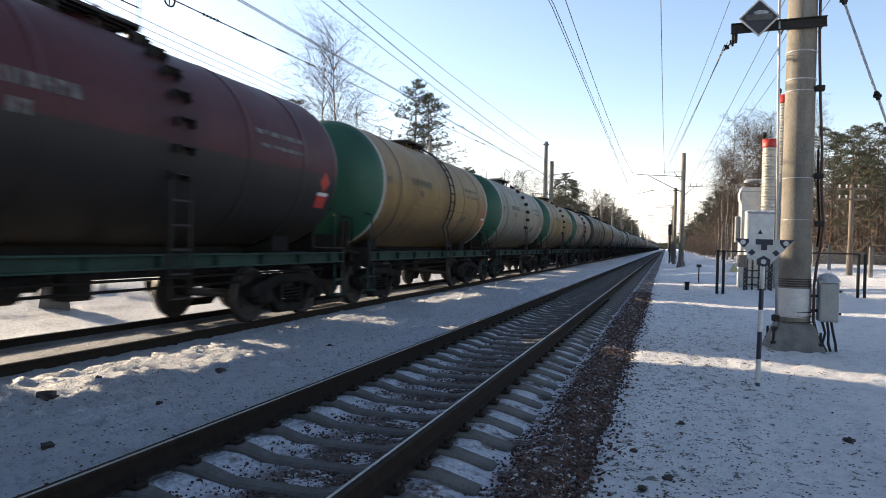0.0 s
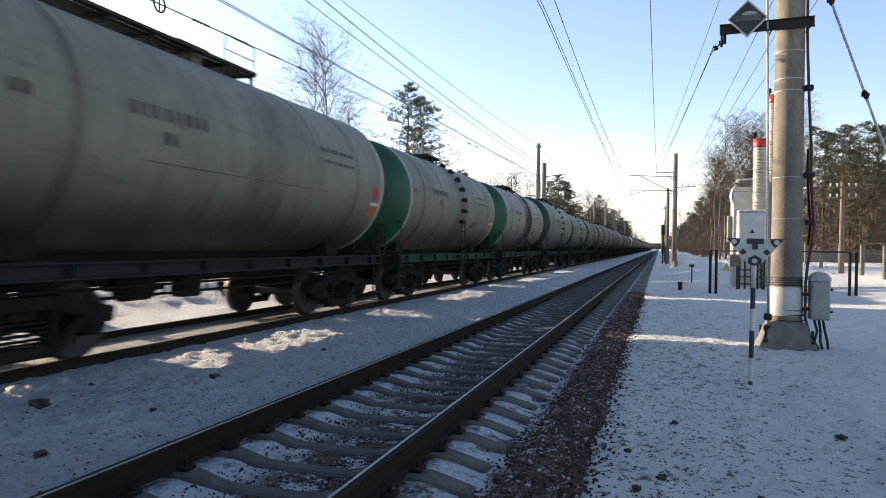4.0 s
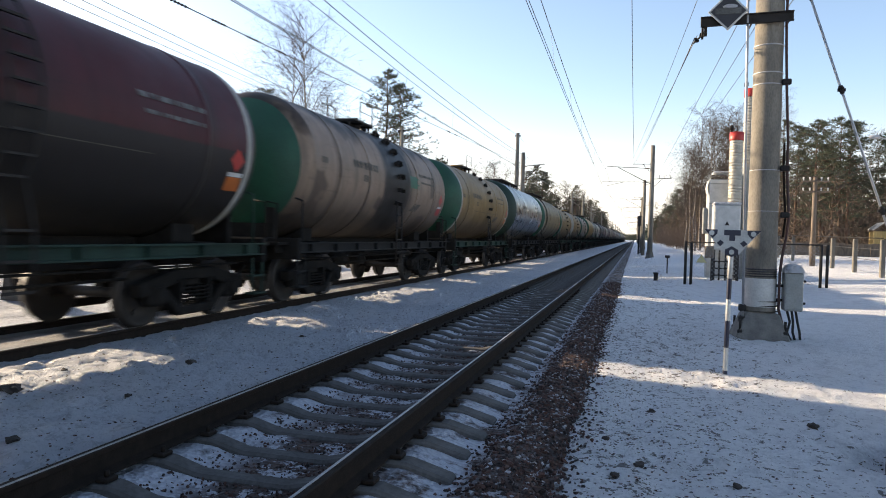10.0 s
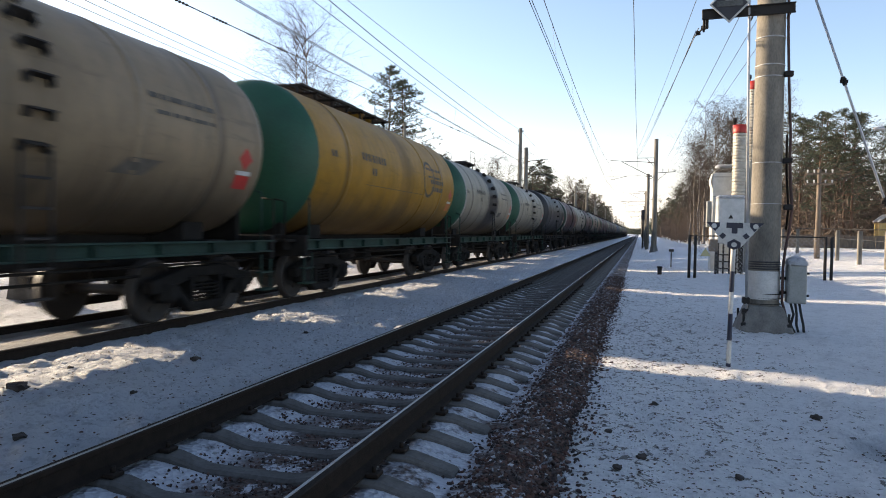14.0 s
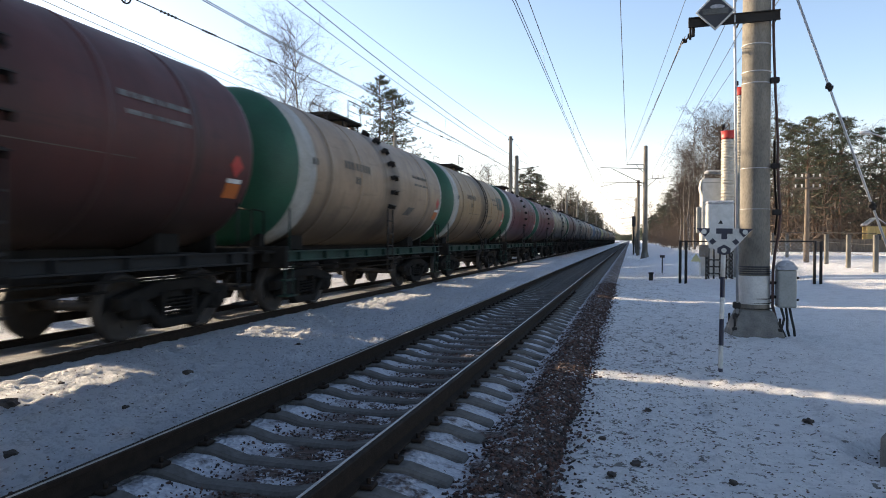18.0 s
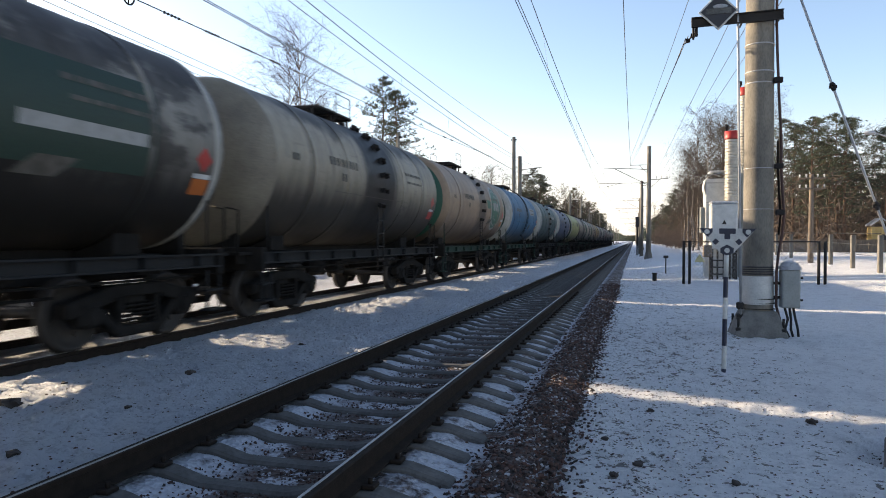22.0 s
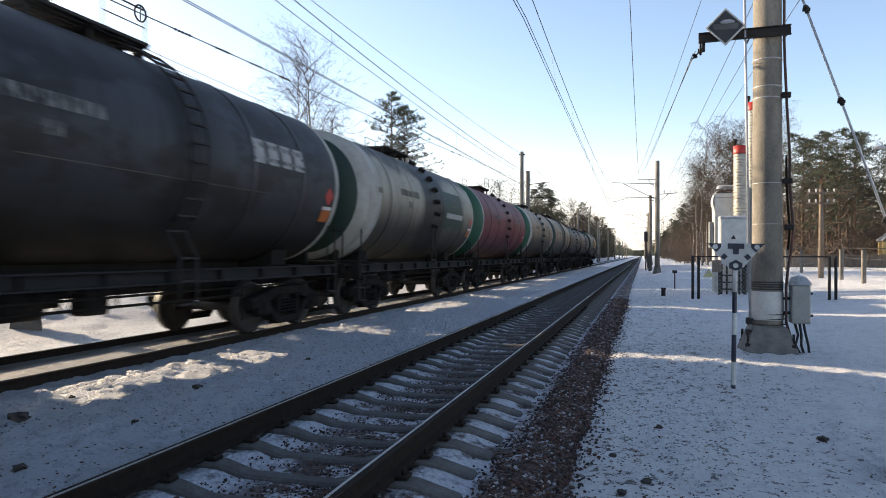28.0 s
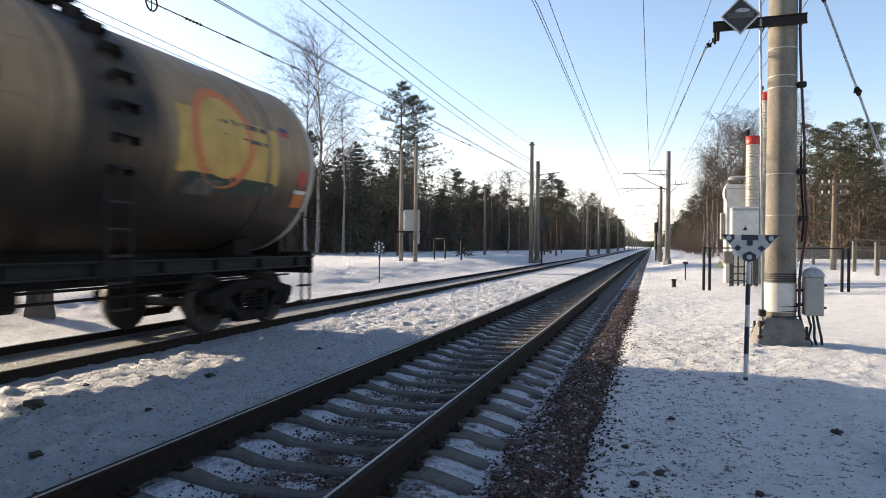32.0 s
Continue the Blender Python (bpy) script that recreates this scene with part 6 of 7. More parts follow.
def make_left_group():
    for x, y, h, r in ((-11.4, 40.0, 7.6, 0.13), (-12.9, 41.5, 7.2, 0.14)):
        plain_pole(x, y, h, r, "square grey equipment pole")
    z = ground_z(-11.7, 40.6)
    c = thing("pole_transformer", "grey-white transformer cabinet hung between two poles", "transformer", "", pose(-11.75, 40.3, z))
    bm = bm_new()
    box(bm, (0, 0, 2.55), (0.9, 0.6, 1.3), bevel=0.05)
    part("body", bm, GREY_PAINT, c)
    bm = bm_new()
    box(bm, (0.45, -0.1, 2.1), (0.1, 0.4, 2.0), bevel=0.03)
    part("duct", bm, GREY_PAINT, c)
    bm = bm_new()
    box(bm, (-0.2, 0, 1.85), (1.8, 0.12, 0.12))
    part("bracket", bm, STEEL_DARK, c)
    r = thing("roundel_sign", "round dark sign with white dots on a thin post", "sign", "", pose(-7.9, 25.6, ground_z(-7.9, 25.6)))
    bm = bm_new()
    tube(bm, (0, 0, -0.3), (0, 0, 1.5), 0.025, seg=8)
    part("post", bm, STEEL_DARK, r)
    bm = bm_new()
    tube(bm, (0, -0.03, 1.42), (0, -0.045, 1.42), 0.26, seg=24)
    plate = part("disc", bm, BLACK_PAINT, r)
    for k in range(8):
        bm = bm_new()
        a = k * math.pi / 4
        tube(bm, (0.19 * math.cos(a), -0.046, 1.42 + 0.19 * math.sin(a)), (0.19 * math.cos(a), -0.052, 1.42 + 0.19 * math.sin(a)), 0.038, seg=10)
        part("white_dot", bm, WHITE_PAINT, plate)
    bm = bm_new()
    box(bm, (0, -0.05, 1.42), (0.06, 0.008, 0.2))
    part("white_bar", bm, WHITE_PAINT, plate)
    f = thing("steel_barrier", "low grey steel frame barrier in the snow", "barrier", "", pose(-11.6, 47, ground_z(-11.6, 47)))
    for x in (-0.8, 0.0, 1.2):
        bm = bm_new()
        tube(bm, (x, 0, -0.2), (x, 0, 1.5), 0.06, seg=8)
        part("post", bm, STEEL_DARK, f)
    bm = bm_new()
    tube(bm, (-0.8, 0, 1.45), (1.2, 0, 1.45), 0.04, seg=6)
    part("top_rail", bm, STEEL_DARK, f)


make_left_group()


# ---------------------------------------------------------------- overhead wires
def wire(name, spans, drop, r, label, droppers=None):
    w = thing(name, label, "wire", "overhead wires", pose(0, 0, 0))
    bm = bm_new()
    pts = []
    for a, b in zip(spans, spans[1:]):
        pts += sag(a, b, drop, 16)[0 if not pts else 1:]
    lattice_wire(bm, pts, r, 4)
    part("strand", bm, WIRE, w)
    return w


def catenary(xc, ys, zig, name):
    """A contact wire, its carrying cable and the droppers between them."""
    ys = [ys[0] - 49] + ys
    cw = [(xc + zig * (1 if i % 2 else -1), y, 6.25) for i, y in enumerate(ys)]
    cc = [(xc + zig * 0.3 * (1 if i % 2 else -1), y, 7.75) for i, y in enumerate(ys)]
    wire("contact_wire", cw, 0.03, 0.010, "thin dark contact wire over the track")
    wire("contact_wire", [(x + 0.05, y, z + 0.01) for x, y, z in cw], 0.03, 0.010, "thin dark contact wire over the track")
    wire("carrying_cable", cc, 0.6, 0.013, "sagging carrying cable over the contact wire")
    d = thing("droppers", "thin wire droppers between cable and contact wire", "wire", "overhead wires", pose(0, 0, 0))
    for i in range(0, 6):
        for k in range(1, 8):
            f = k / 8
            a = Vector(cw[i]).lerp(Vector(cw[i + 1]), f)
            b = Vector(cc[i]).lerp(Vector(cc[i + 1]), f) - Vector((0, 0, 4 * 0.6 * f * (1 - f)))
            bm = bm_new()
            tube(bm, a, b, 0.004, seg=3, caps=False)
            part("dropper", bm, WIRE, d)


catenary(0.0, RIGHT_Y, 0.35, "near")
catenary(TRACK2, LEFT_Y, -0.3, "far")
wire("feeder_wire", [(2.3, -36, 8.6)] + [(2.25, y, 8.6) for y in RIGHT_Y], 0.55, 0.012, "feeder wire on the masts' arms")
wire("feeder_wire", [(-5.9, y, 7.9) for y in [-39] + LEFT_Y], 0.5, 0.011, "feeder wire on the masts' arms")
wire("feeder_wire", [(-5.2, -39, 8.0), (-5.75, 10, 8.3), (-7.5, 59.5, 10.4), (-7.6, 109, 9.5), (-7.6, 207, 9)], 0.25, 0.01, "feeder wire on the tall pole")
for dx in (0.6, 1.05, 1.5):
    wire("line_wire", [(4.7 + dx, -36, 7.2)] + [(3.8 + dx, y, 7.55) for y in RIGHT_Y[1:]], 0.4, 0.008, "thin line wire on insulators")
    wire("line_wire", [(-8.6 - dx, y, 6.8) for y in [-39] + LEFT_Y], 0.4, 0.008, "thin line wire on insulators")
wire("anchor_wire", [(3.46, 13.2, 5.3), (2.2, 62, 8.1)], 0.25, 0.008, "tie wire from the crossarm to the next mast")
wire("anchor_wire", [(3.5, 13.2, 5.34), (2.25, 62, 8.3)], 0.1, 0.007, "tie wire from the crossarm to the next mast")
wire("anchor_wire", [(4.3, 13.3, 8.4), (2.0, 62, 8.3)], 0.3, 0.008, "tie wire between the masts")
for k, drop in ((0.25, 0.25), (0.85, 0.3)):
    z0, z1 = ground_z(12.6, 44.7) + 5.2 - k, ground_z(17.6, 46) + 6.6 - k
    for dx in (-0.65, 0.65):
        wire("line_wire", [(6.0 + dx, 43.0, z0 - 0.9), (12.6 + dx, 44.58, z0 + 0.24), (17.6 + dx, 45.88, z1 + 0.24)], drop, 0.008, "thin line wire between the wooden poles")
# anchored cable with turnbuckle wheel and insulator strings
aw = thing("tension_cable", "tension cable with insulator strings and a ring", "wire", "overhead wires", pose(0, 0, 0))
A0, A1 = Vector((-7.0, 10.5, 6.38)), Vector((-7.25, 60, 8.05))
bm = bm_new()
lattice_wire(bm, sag(A0, A1, 0.12), 0.013, 5)
part("cable", bm, WIRE, aw)
for f in (0.045, 0.075, 0.105, 0.135, 0.5, 0.53):
    bm = bm_new()
    c = A0.lerp(A1, f) - Vector((0, 0, 0.48 * f * (1 - f)))
    d = (A1 - A0).normalized()
    insulator(bm, c - d * 0.3, c + d * 0.3, 0.032, 5)
    part("insulator", bm, STEEL_DARK, aw)
bm = bm_new()
c = A0.lerp(A1, 0.018) - Vector((0, 0, 0.01))
sweep(bm, [c + Vector((0, 0.16 * math.cos(k * math.pi / 12), 0.16 * math.sin(k * math.pi / 12))) for k in range(25)], 0.018, 6)
tube(bm, c - Vector((0, 0, 0.16)), c + Vector((0, 0, 0.16)), 0.012, seg=6)
part("ring", bm, STEEL_DARK, aw)


# ---------------------------------------------------------------- trees
def grow(bm, p, d, length, r, depth, rr, droop=0.0, lens=None):
    """A limb in bent pieces, with side limbs."""
    n = 4 if depth > 1 else 3
    q = Vector(p)
    d = Vector(d).normalized()
    for i in range(n):
        e = q + d * (length / n)
        r1 = r * (1 - 0.75 * (i + 1) / n)
        tube(bm, q, e, r * (1 - 0.75 * i / n), r1, seg=5 if r > 0.04 else 3, caps=False)
        if depth > 0:
            for _ in range(2 if depth > 1 else 3):
                a = rr.uniform(0, 6.283)
                side = d.orthogonal().normalized()
                side.rotate(Matrix.Rotation(a, 3, d))
                s = (d * rr.uniform(0.5, 0.9) + side * rr.uniform(0.5, 0.8) + Vector((0, 0, -droop))).normalized()
                grow(bm, e, s, length * rr.uniform(0.38, 0.6), max(0.006, r1 * 0.6), depth - 1, rr, droop)
        q = e
        d = (d + Vector((rr.uniform(-0.18, 0.18), rr.uniform(-0.18, 0.18), rr.uniform(-0.08, 0.16) - droop * 0.5))).normalized()


def birch(h, seed, wide=1.0):
    rr = random.Random(seed)
    t = thing("birch_tree", "bare birch tree with a pale trunk and fine twigs", "tree", "birches", pose(0, 0, 0))
    trunk, crown = bm_new(), bm_new()
    q, pts = Vector((0, 0, -0.4)), []
    n = 9
    for i in range(n + 1):
        pts.append(q.copy())
        q = q + Vector((rr.uniform(-0.16, 0.16), rr.uniform(-0.16, 0.16), (h + 0.4) / n))
    for i in range(n):
        tube(trunk, pts[i], pts[i + 1], 0.010 * h * (1 - i / n) + 0.012, 0.010 * h * (1 - (i + 1) / n) + 0.010, seg=8, caps=False)
        if i >= 3:
            for k in range(6):
                a = rr.uniform(0, 6.283)
                f = rr.random()
                d = Vector((math.cos(a), math.sin(a), rr.uniform(0.8, 1.6)))
                grow(crown, pts[i].lerp(pts[i + 1], f), d, wide * h * rr.uniform(0.15, 0.27) * (1.2 - 0.75 * i / n), 0.03, 2, rr, 0.1)
    part("trunk", trunk, BIRCH_BARK, t)
    part("crown", crown, BIRCH_TWIG, t)
    return t


def blades(verts, faces, c, rr, count, size, width, flat=0.6):
    for _ in range(count):
        a, b = rr.uniform(0, 6.283), rr.uniform(-flat, flat) + 0.25
        d = Vector((math.cos(a) * math.cos(b), math.sin(a) * math.cos(b), math.sin(b))) * size * rr.uniform(0.6, 1.2)
        s = d.cross(Vector((rr.uniform(-1, 1), rr.uniform(-1, 1), rr.uniform(-1, 1)))).normalized() * width
        o = len(verts)
        verts += [c - s, c + s, c + d * 0.6 + s * 0.8, c + d, c + d * 0.55 - s * 0.9]
        faces.append((o, o + 1, o + 2, o + 3, o + 4))


def crown_part(verts, faces, material, t):
    me = bpy.data.meshes.new("crown")
    me.from_pydata(verts, [], faces)
    return piece("crown", me, material, t)


def pine(h, seed, bare=0.5):
    rr = random.Random(seed)
    t = thing("pine_tree", "tall pine with a bare reddish trunk and dark tufted crown", "tree", "pines", pose(0, 0, 0))
    bm = bm_new()
    q, pts = Vector((0, 0, -0.4)), []
    n = 8
    for i in range(n + 1):
        pts.append(q.copy())
        q = q + Vector((rr.uniform(-0.12, 0.12), rr.uniform(-0.12, 0.12), (h + 0.2) / n))
    for i in range(n):
        tube(bm, pts[i], pts[i + 1], 0.013 * h * (1 - 0.9 * i / n), 0.013 * h * (1 - 0.9 * (i + 1) / n), seg=9, caps=False)
    verts, faces = [], []
    limbs = 96
    for k in range(limbs):
        f = bare + (1 - bare) * (k + rr.random()) / limbs
        i = min(n - 1, int(f * n))
        c = pts[i].lerp(pts[i + 1], f * n - i)
        a = rr.uniform(0, 6.283)
        g = (1 - f) / (1 - bare)
        ln = h * (0.03 + 0.35 * g ** 0.8 * (0.6 + 0.4 * min(1.0, 3 * (1 - g)))) * rr.uniform(0.4, 1.25)
        d = Vector((math.cos(a), math.sin(a), rr.uniform(-0.12, 0.2) + 0.25 * (1 - g)))
        e = c + d * ln
        tube(bm, c, e, 0.03, 0.012, seg=4, caps=False)
        for j in range(10):
            u = 0.25 + 0.75 * (j + rr.random()) / 10
            p = c.lerp(e, u) + Vector((rr.gauss(0, 1), rr.gauss(0, 1), 0.35 * rr.gauss(0, 1))) * (0.10 + ln * 0.09) + Vector((0, 0, 0.10 * ln * u * u))
            blades(verts, faces, p, rr, 11, 0.30, 0.017, 1.0)
    for k in range(9):
        f = rr.uniform(0.2, bare)
        i = min(n - 1, int(f * n))
        c = pts[i].lerp(pts[i + 1], f * n - i)
        a = rr.uniform(0, 6.283)
        tube(bm, c, c + Vector((math.cos(a), math.sin(a), rr.uniform(-0.3, 0.1))) * rr.uniform(0.4, 1.2), 0.018, 0.006, seg=4, caps=False)
    part("trunk", bm, BARK, t)
    crown_part(verts, faces, NEEDLE, t)
    return t


def spruce(h, seed):
    rr = random.Random(seed)
    t = thing("spruce_tree", "dark green spruce with drooping tiers of branches", "tree", "spruces", pose(0, 0, 0))
    bm = bm_new()
    tube(bm, (0, 0, -0.4), (0, 0, h), 0.014 * h, 0.015, seg=8, caps=False)
    part("trunk", bm, BARK, t)
    verts, faces = [], []
    tiers = int(h * 2.4)
    for k in range(tiers):
        f = 0.06 + 0.93 * k / tiers
        ln = h * 0.21 * (1 - f) ** 0.8 + 0.15
        for j in range(8):
            a = rr.uniform(0, 6.283)
            l2 = ln * rr.uniform(0.6, 1.15)
            for m in range(5):
                g = (m + rr.random()) / 5
                p = Vector((math.cos(a) * l2 * g, math.sin(a) * l2 * g, f * h + l2 * (0.1 * g - 0.32 * g * g)))
                blades(verts, faces, p, rr, 4, 0.45, 0.05, 0.35)
    crown_part(verts, faces, SPRUCE, t)
    return t


protos = {"birch": [birch(15, 3, 1.35), birch(13, 8), birch(17, 21)], "pine": [pine(15, 4, 0.28), pine(17, 9, 0.26), pine(14, 14, 0.5)], "spruce": [spruce(11, 5), spruce(8, 6)]}
spots = {"birch": [], "pine": [], "spruce": []}


def plant(kind, x, y, s):
    spots[kind].append((x, y, s))


# single trees that stand out
plant("birch", -28.5, 60, 1.38)
plant("birch", -31.5, 57, 1.05)
plant("birch", -25.2, 59, 0.85)
plant("birch", -30.2, 61, 1.25)
plant("pine", -18.6, 60.5, 1.0)
plant("pine", -20.6, 61.5, 0.98)
plant("spruce", -26.0, 64, 1.0)
plant("spruce", -14.2, 62, 0.62)
plant("birch", -16.5, 93, 0.85)
plant("pine", -9.2, 88, 0.7)
plant("pine", -10.2, 85, 0.62)
plant("birch", -12.0, 88, 0.6)
plant("spruce", -11.4, 90, 0.7)
plant("pine", -11.0, 96, 0.66)
plant("pine", -10.5, 104, 0.7)
plant("birch", 10.4, 80, 0.92)
plant("birch", 9.2, 84, 0.86)
plant("birch", 11.6, 77, 0.84)
plant("birch", 12.4, 86, 0.95)
plant("birch", 8.6, 93, 0.8)
plant("birch", 10.0, 87, 0.95)
plant("birch", 11.0, 83, 0.9)
plant("birch", 9.6, 90, 0.9)
plant("birch", 13.0, 80, 0.88)
plant("birch", 8.9, 87, 0.82)
plant("pine", 16.9, 64, 0.76)
plant("pine", 19.4, 66, 0.70)
plant("pine", 22.8, 65, 0.74)
rt = random.Random(31)
for k in range(210):
    y = 64 + 330 * (k / 210) ** 1.5 + rt.uniform(-3, 3)
    x = -33 - abs(rt.gauss(0, 1)) * 7 + min(22, max(0.0, (y - 85) * 0.2))
    kind = rt.choices(("pine", "spruce", "birch"), (5, 4, 3))[0]
    plant(kind, x, y, rt.uniform(0.7, 1.0) * (0.95 if kind == "pine" else 1.0))
for k in range(150):
    y = 67 + 330 * (k / 150) ** 2.3 + rt.uniform(-3, 3)
    x = 9.5 + abs(rt.gauss(0, 1)) * (10 if y > 105 else 0) + (rt.uniform(3, 38) if y < 105 else 0)
    kind = rt.choices(("pine", "spruce", "birch"), (6, 2, 5))[0]
    plant(kind, x, y, rt.uniform(0.6, 0.88))
for kind, places in spots.items():
    for i, (x, y, s) in enumerate(places):
        src = protos[kind][i % len(protos[kind])]
        m = Matrix.LocRotScale((x, y, ground_z(x, y)), Euler((0, 0, rt.uniform(0, 6.28))), (s, s, s))
        if i < len(protos[kind]):
            src.matrix_basis = m
            src.scale = (s, s, s)
        else:
            k2 = copy_thing(src, Matrix.LocRotScale((x, y, ground_z(x, y)), Euler((0, 0, rt.uniform(0, 6.28))), None))
            k2.scale = (s, s, s)


def far_woods():
    """Woods that close the view on both sides, joined: trunks and ragged crowns."""
    rr = random.Random(77)
    verts, faces = [], []
    for k in range(520):
        side = rr.choice((-1, 1))
        y = rr.uniform(330, 1500)
        x = (-17 - rr.random() ** 2 * 40) if side < 0 else (9.5 + rr.random() ** 2 * 45)
        h = rr.uniform(9, 14)
        for j in range(26):
            f = rr.random()
            p = Vector((x + rr.gauss(0, 1) * 1.3 * (1.1 - f), y + rr.gauss(0, 1) * 1.3, h * (0.15 + 0.85 * f)))
            blades(verts, faces, p, rr, 2, 1.6, 0.28, 0.5)
    for k in range(260):
        x = rr.uniform(-40, 40)
        y = rr.uniform(1500, 1700)
        h = rr.uniform(9, 15)
        for j in range(16):
            f = rr.random()
            blades(verts, faces, Vector((x + rr.gauss(0, 1), y, h * f)), rr, 2, 2.4, 0.5, 0.5)
    # woods beyond the tree lines
    for k in range(900):
        side = rr.choice((-1, 1))
        y = 72 + 340 * rr.random() ** 1.4
        x = (-42 - rr.random() * 30 + min(18, max(0, (y - 85) * 0.2))) if side < 0 else (30 + rr.random() * 45)
        h = rr.uniform(9, 13)
        for j in range(22):
            f = rr.random()
            p = Vector((x + rr.gauss(0, 1) * 1.5, y + rr.gauss(0, 1) * 1.5, 0.8 + h * f))
            blades(verts, faces, p, rr, 3, 1.5, 0.2, 0.5)
    brown_v, brown_f = [], []
    for k in range(3300):
        left = rr.random() < 0.62
        y = 62 + 240 * rr.random() ** 1.5
        x = (-33 - rr.random() * 13 + min(20, max(0.0, (y - 85) * 0.2))) if left else (rr.uniform(13, 48) if y < 110 else 9.5 + rr.random() * 16)
        if abs(x - 21.8) < 2.6 and y < 70:
            continue
        h = rr.uniform(3, 9)
        for j in range(16):
            f = rr.random()
            p = Vector((x + rr.gauss(0, 1) * 0.9, y + rr.gauss(0, 1) * 0.9, 0.5 + h * f))
            blades(brown_v, brown_f, p, rr, 4, 1.2, 0.026, 1.3)
    me = bpy.data.meshes.new("thicket")
    me.from_pydata(brown_v, [], brown_f)
    me.materials.append(TWIG)
    tagged(new("thicket", me), "dense brown thicket of bare branches in the wood", "thicket", kind="stuff")
    me = bpy.data.meshes.new("far_woods")
    me.from_pydata(verts, [], faces)
    me.materials.append(SPRUCE)
    tagged(new("far_woods", me), "dark distant mixed woods along the railway", "woods", kind="stuff")


far_woods()


def undergrowth():
    """Bare shrubs and saplings at the edge of the wood."""
    rr = random.Random(5)
    bm = bm_new()
    for k in range(420):
        if rr.random() < 0.55:
            y = rr.uniform(52, 200)
            x = -30 - rr.random() * 14 + min(16, max(0, (y - 110) * 0.2))
        else:
            y = rr.uniform(64, 160)
            x = rr.uniform(9, 42) if y < 100 else rr.uniform(8, 16)
        z = ground_z(x, y) - 0.1
        for j in range(5):
            a = rr.uniform(0, 6.283)
            d = Vector((math.cos(a) * 0.35, math.sin(a) * 0.35, 1))
            grow(bm, (x + rr.uniform(-0.5, 0.5), y + rr.uniform(-0.5, 0.5), z), d, rr.uniform(1.5, 4.0), 0.02, 1, rr)
    me = done(bm, "undergrowth")
    me.materials.append(TWIG)
    tagged(new("undergrowth", me), "bare brown shrubs and saplings at the wood's edge", "shrubs", kind="stuff")


undergrowth()

# ---------------------------------------------------------------- loose stones and crumbs
DARK_STONE = mat("dark_clod", (0.05, 0.04, 0.035), 0.9, colour2=(0.025, 0.02, 0.018), scale=12, bump=0.5, bump_scale=60)


def lump(name, x, y, r, label, material=None):
    material = material or DARK_STONE
    bm = bm_new()
    bmesh.ops.create_icosphere(bm, subdivisions=2, radius=r)
    for v in bm.verts:
        v.co *= 0.8 + 0.8 * noise.noise(v.co / r * 1.6 + Vector((x * 7, y * 3, 0)))
        v.co.z *= 0.6
    me = done(bm, name)
    me.materials.append(material)
    ob = tagged(new(name, me), label, "stone", "stones on the snow")
    ob.matrix_basis = pose(x, y, ground_z(x, y) + r * 0.22, 0, 0, R.uniform(0, 360))


for x, y, r in ((-2.95, 5.03, 0.10), (-2.41, 6.93, 0.075), (-1.75, 3.95, 0.07), (-3.3, 6.0, 0.04), (2.62, 5.5, 0.05), (2.45, 5.2, 0.04), (4.25, 7.35, 0.06), (2.75, 7.3, 0.05), (2.35, 6.1, 0.04), (3.3, 5.3, 0.04), (-2.2, 9.3, 0.04), (-1.9, 5.3, 0.035)):
    lump("stone", x, y, r, "dark clod of stone lying on the snow")


def shoulder(rr):
    y = 2.2 + 26 * rr.random() ** 1.7
    return 1.40 + 0.66 * rr.random() ** 0.8 + 0.10 * rr.gauss(0, 1), y


make_stones("ballast_stones", 15000, shoulder, 11, 0.023, "brown crushed ballast stones on the track shoulder", STONE, lambda x, y: max(bed_z(x), ground_z(x, y)), 0.75)


def crib(rr):
    return 0.72 - 1.25 * rr.random() ** 1.3, 2.2 + 18 * rr.random() ** 1.6


make_stones("crib_stones", 9000, crib, 12, 0.015, "dark ballast stones between the sleepers", STONE, lambda x, y: bed_z(x))


def crumb(rr):
    if rr.random() < 0.58:
        return 2.2 + abs(rr.gauss(0, 1)) * 1.1, 2.8 + 11 * rr.random() ** 1.3
    return -1.0 - 3.0 * rr.random() ** 1.5, 2.6 + 12 * rr.random() ** 1.2


make_stones("snow_crumbs", 5600, crumb, 13, 0.015, "dark crumbs of stone and bark on the snow", STONE, ground_z, 0.35)



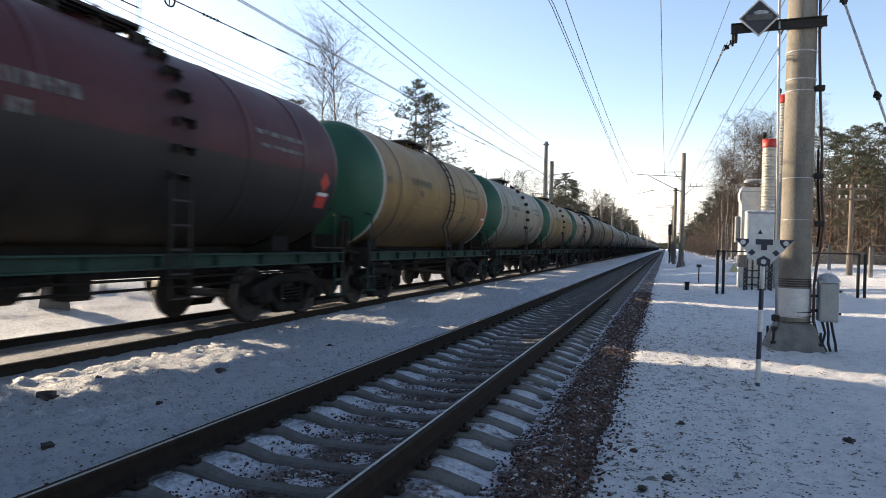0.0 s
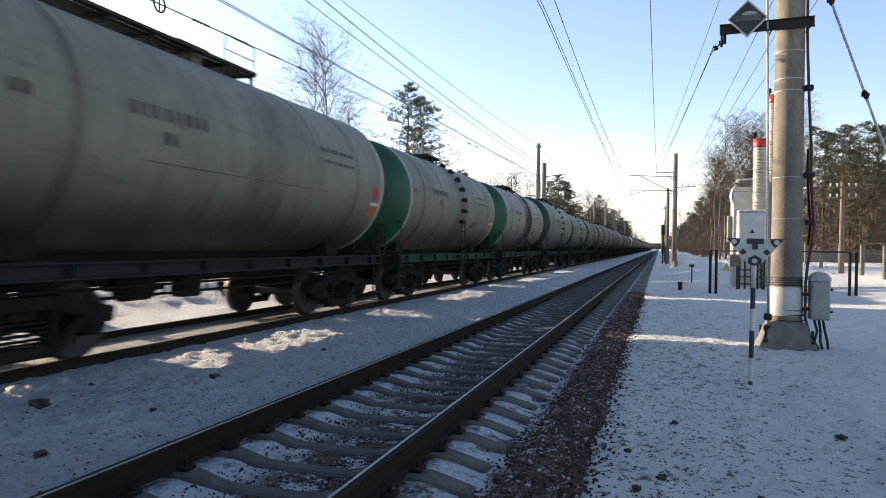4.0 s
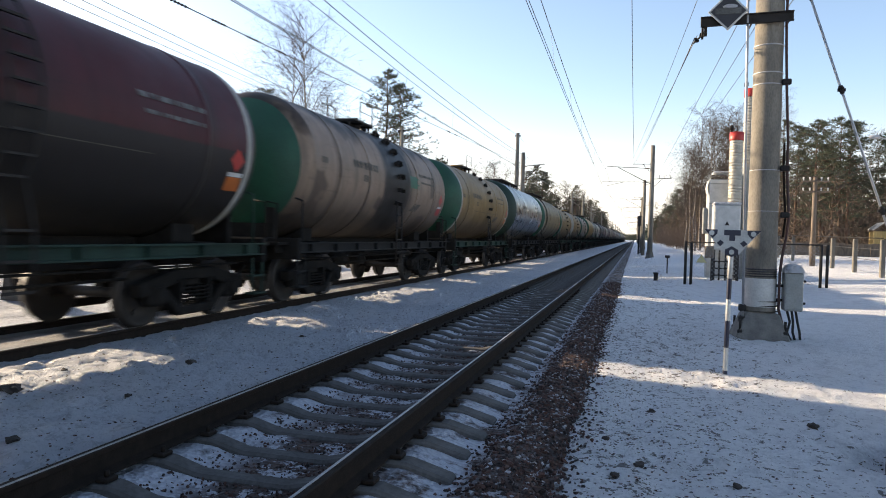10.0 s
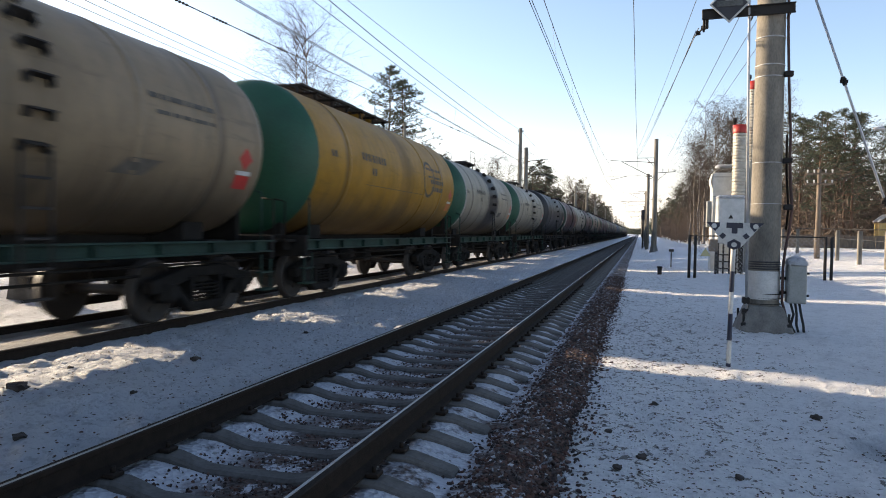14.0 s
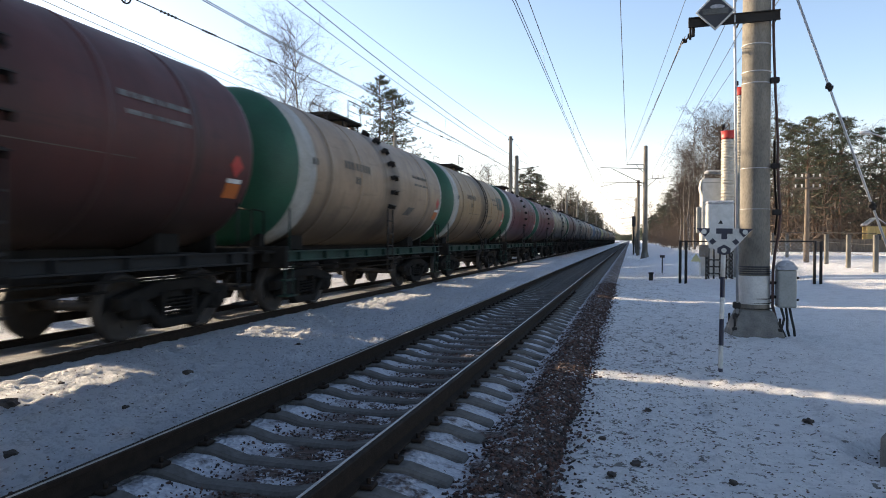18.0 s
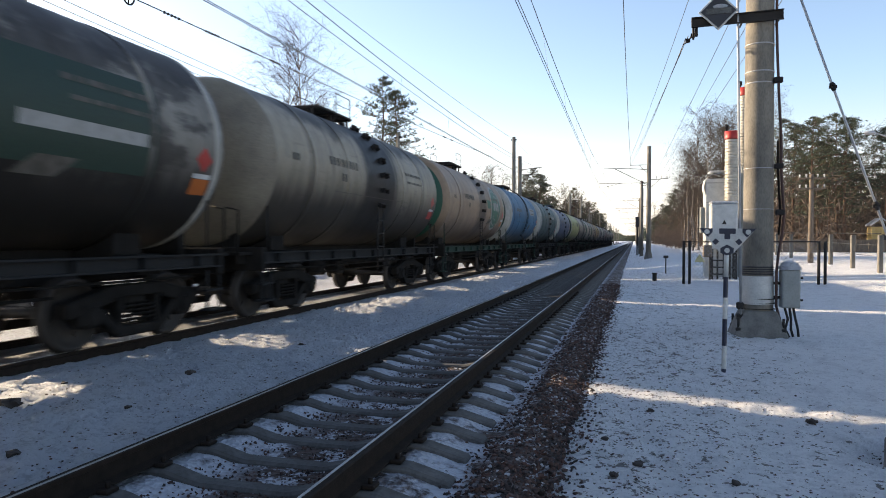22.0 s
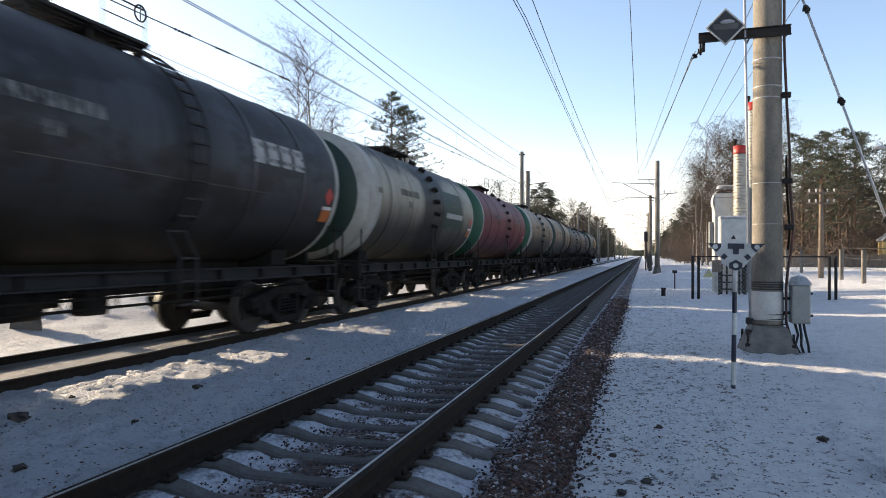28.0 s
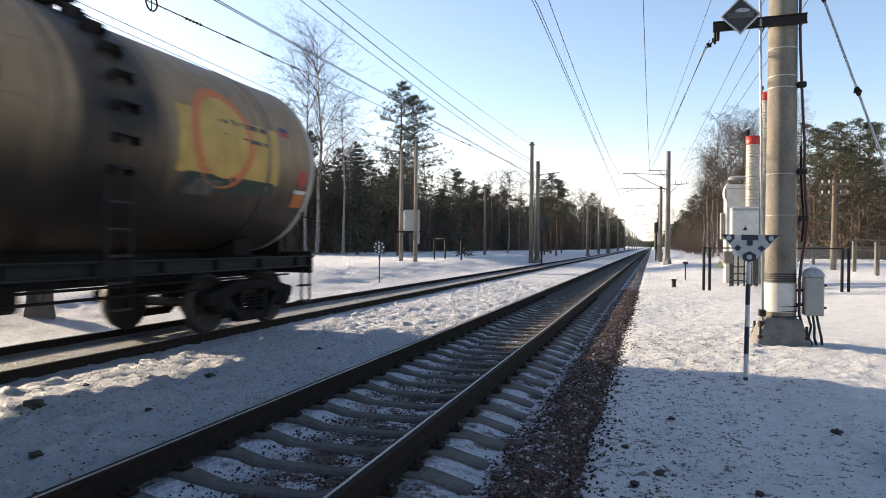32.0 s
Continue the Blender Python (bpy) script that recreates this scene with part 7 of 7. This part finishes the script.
def hollow(rr):
    a, d = rr.uniform(0, 6.283), 0.36 + 0.14 * rr.random()
    return 4.92 + d * math.cos(a), 6.45 + d * math.sin(a)


make_stones("hollow_grit", 160, hollow, 14, 0.018, "dark grit in the melted hollow round the footing", STONE, ground_z, 0.5)

# ---------------------------------------------------------------- sleepers and clips, last
Y_SLEEPER = 0.40
for i in range(-15, 150):
    y = Y_SLEEPER + 0.5435 * i
    s = piece("sleeper", SLEEPER_ME, SLEEPER, track_near, pose(0.01 * math.sin(i * 3.3), y, 0, 0, 0, 0.5 * math.sin(i * 5.1)))
    if i < 40:
        for x in (-0.797, 0.797):
            piece("rail_clip", CLIP_ME, RAIL_RUST, track_near, pose(x, y, 0))
verts, faces = [], []
src = [tuple(v.co) for v in SLEEPER_ME.vertices]
fcs = [tuple(p.vertices) for p in SLEEPER_ME.polygons]
for i in range(150, 620):
    o = len(verts)
    verts += [(x, y + Y_SLEEPER + 0.5435 * i, z) for x, y, z in src]
    faces += [tuple(o + k for k in f) for f in fcs]
me = bpy.data.meshes.new("far_sleepers")
me.from_pydata(verts, [], faces)
tagged(piece("far_sleepers", me, SLEEPER, track_near), kind="stuff")


# ---------------------------------------------------------------- what moves
def motions():
    """The train rolls past; wheels turn while their wagon is close by."""
    for n, w in wagons.items():
        walk(w, [(t, pose(TRACK2, wagon_y(n, t), RAIL_Z)) for t in range(0, 33, 4)])
    spin = math.degrees(1 / 0.475)
    for n, along, dy, wheel in wheelsets:
        near = [k / FPS for k in range(32 * FPS + 1) if 5.0 < wagon_y(n, k / FPS) + along < 27.0]
        if len(near) < 4:
            continue
        rows, a = [], 0.0
        for t0, t1 in zip(near, near[1:]):
            rows.append((t0, a))
            a += (travelled(t1) - travelled(t0)) * spin
        rows.append((near[-1], a))
        if rows[0][0] > 0:
            rows.insert(0, (0, rows[0][1]))
        if rows[-1][0] < 32:
            rows.append((32, rows[-1][1]))
        walk(wheel, [(t, pose(0, dy, 0.475, q)) for t, q in rows])


motions()
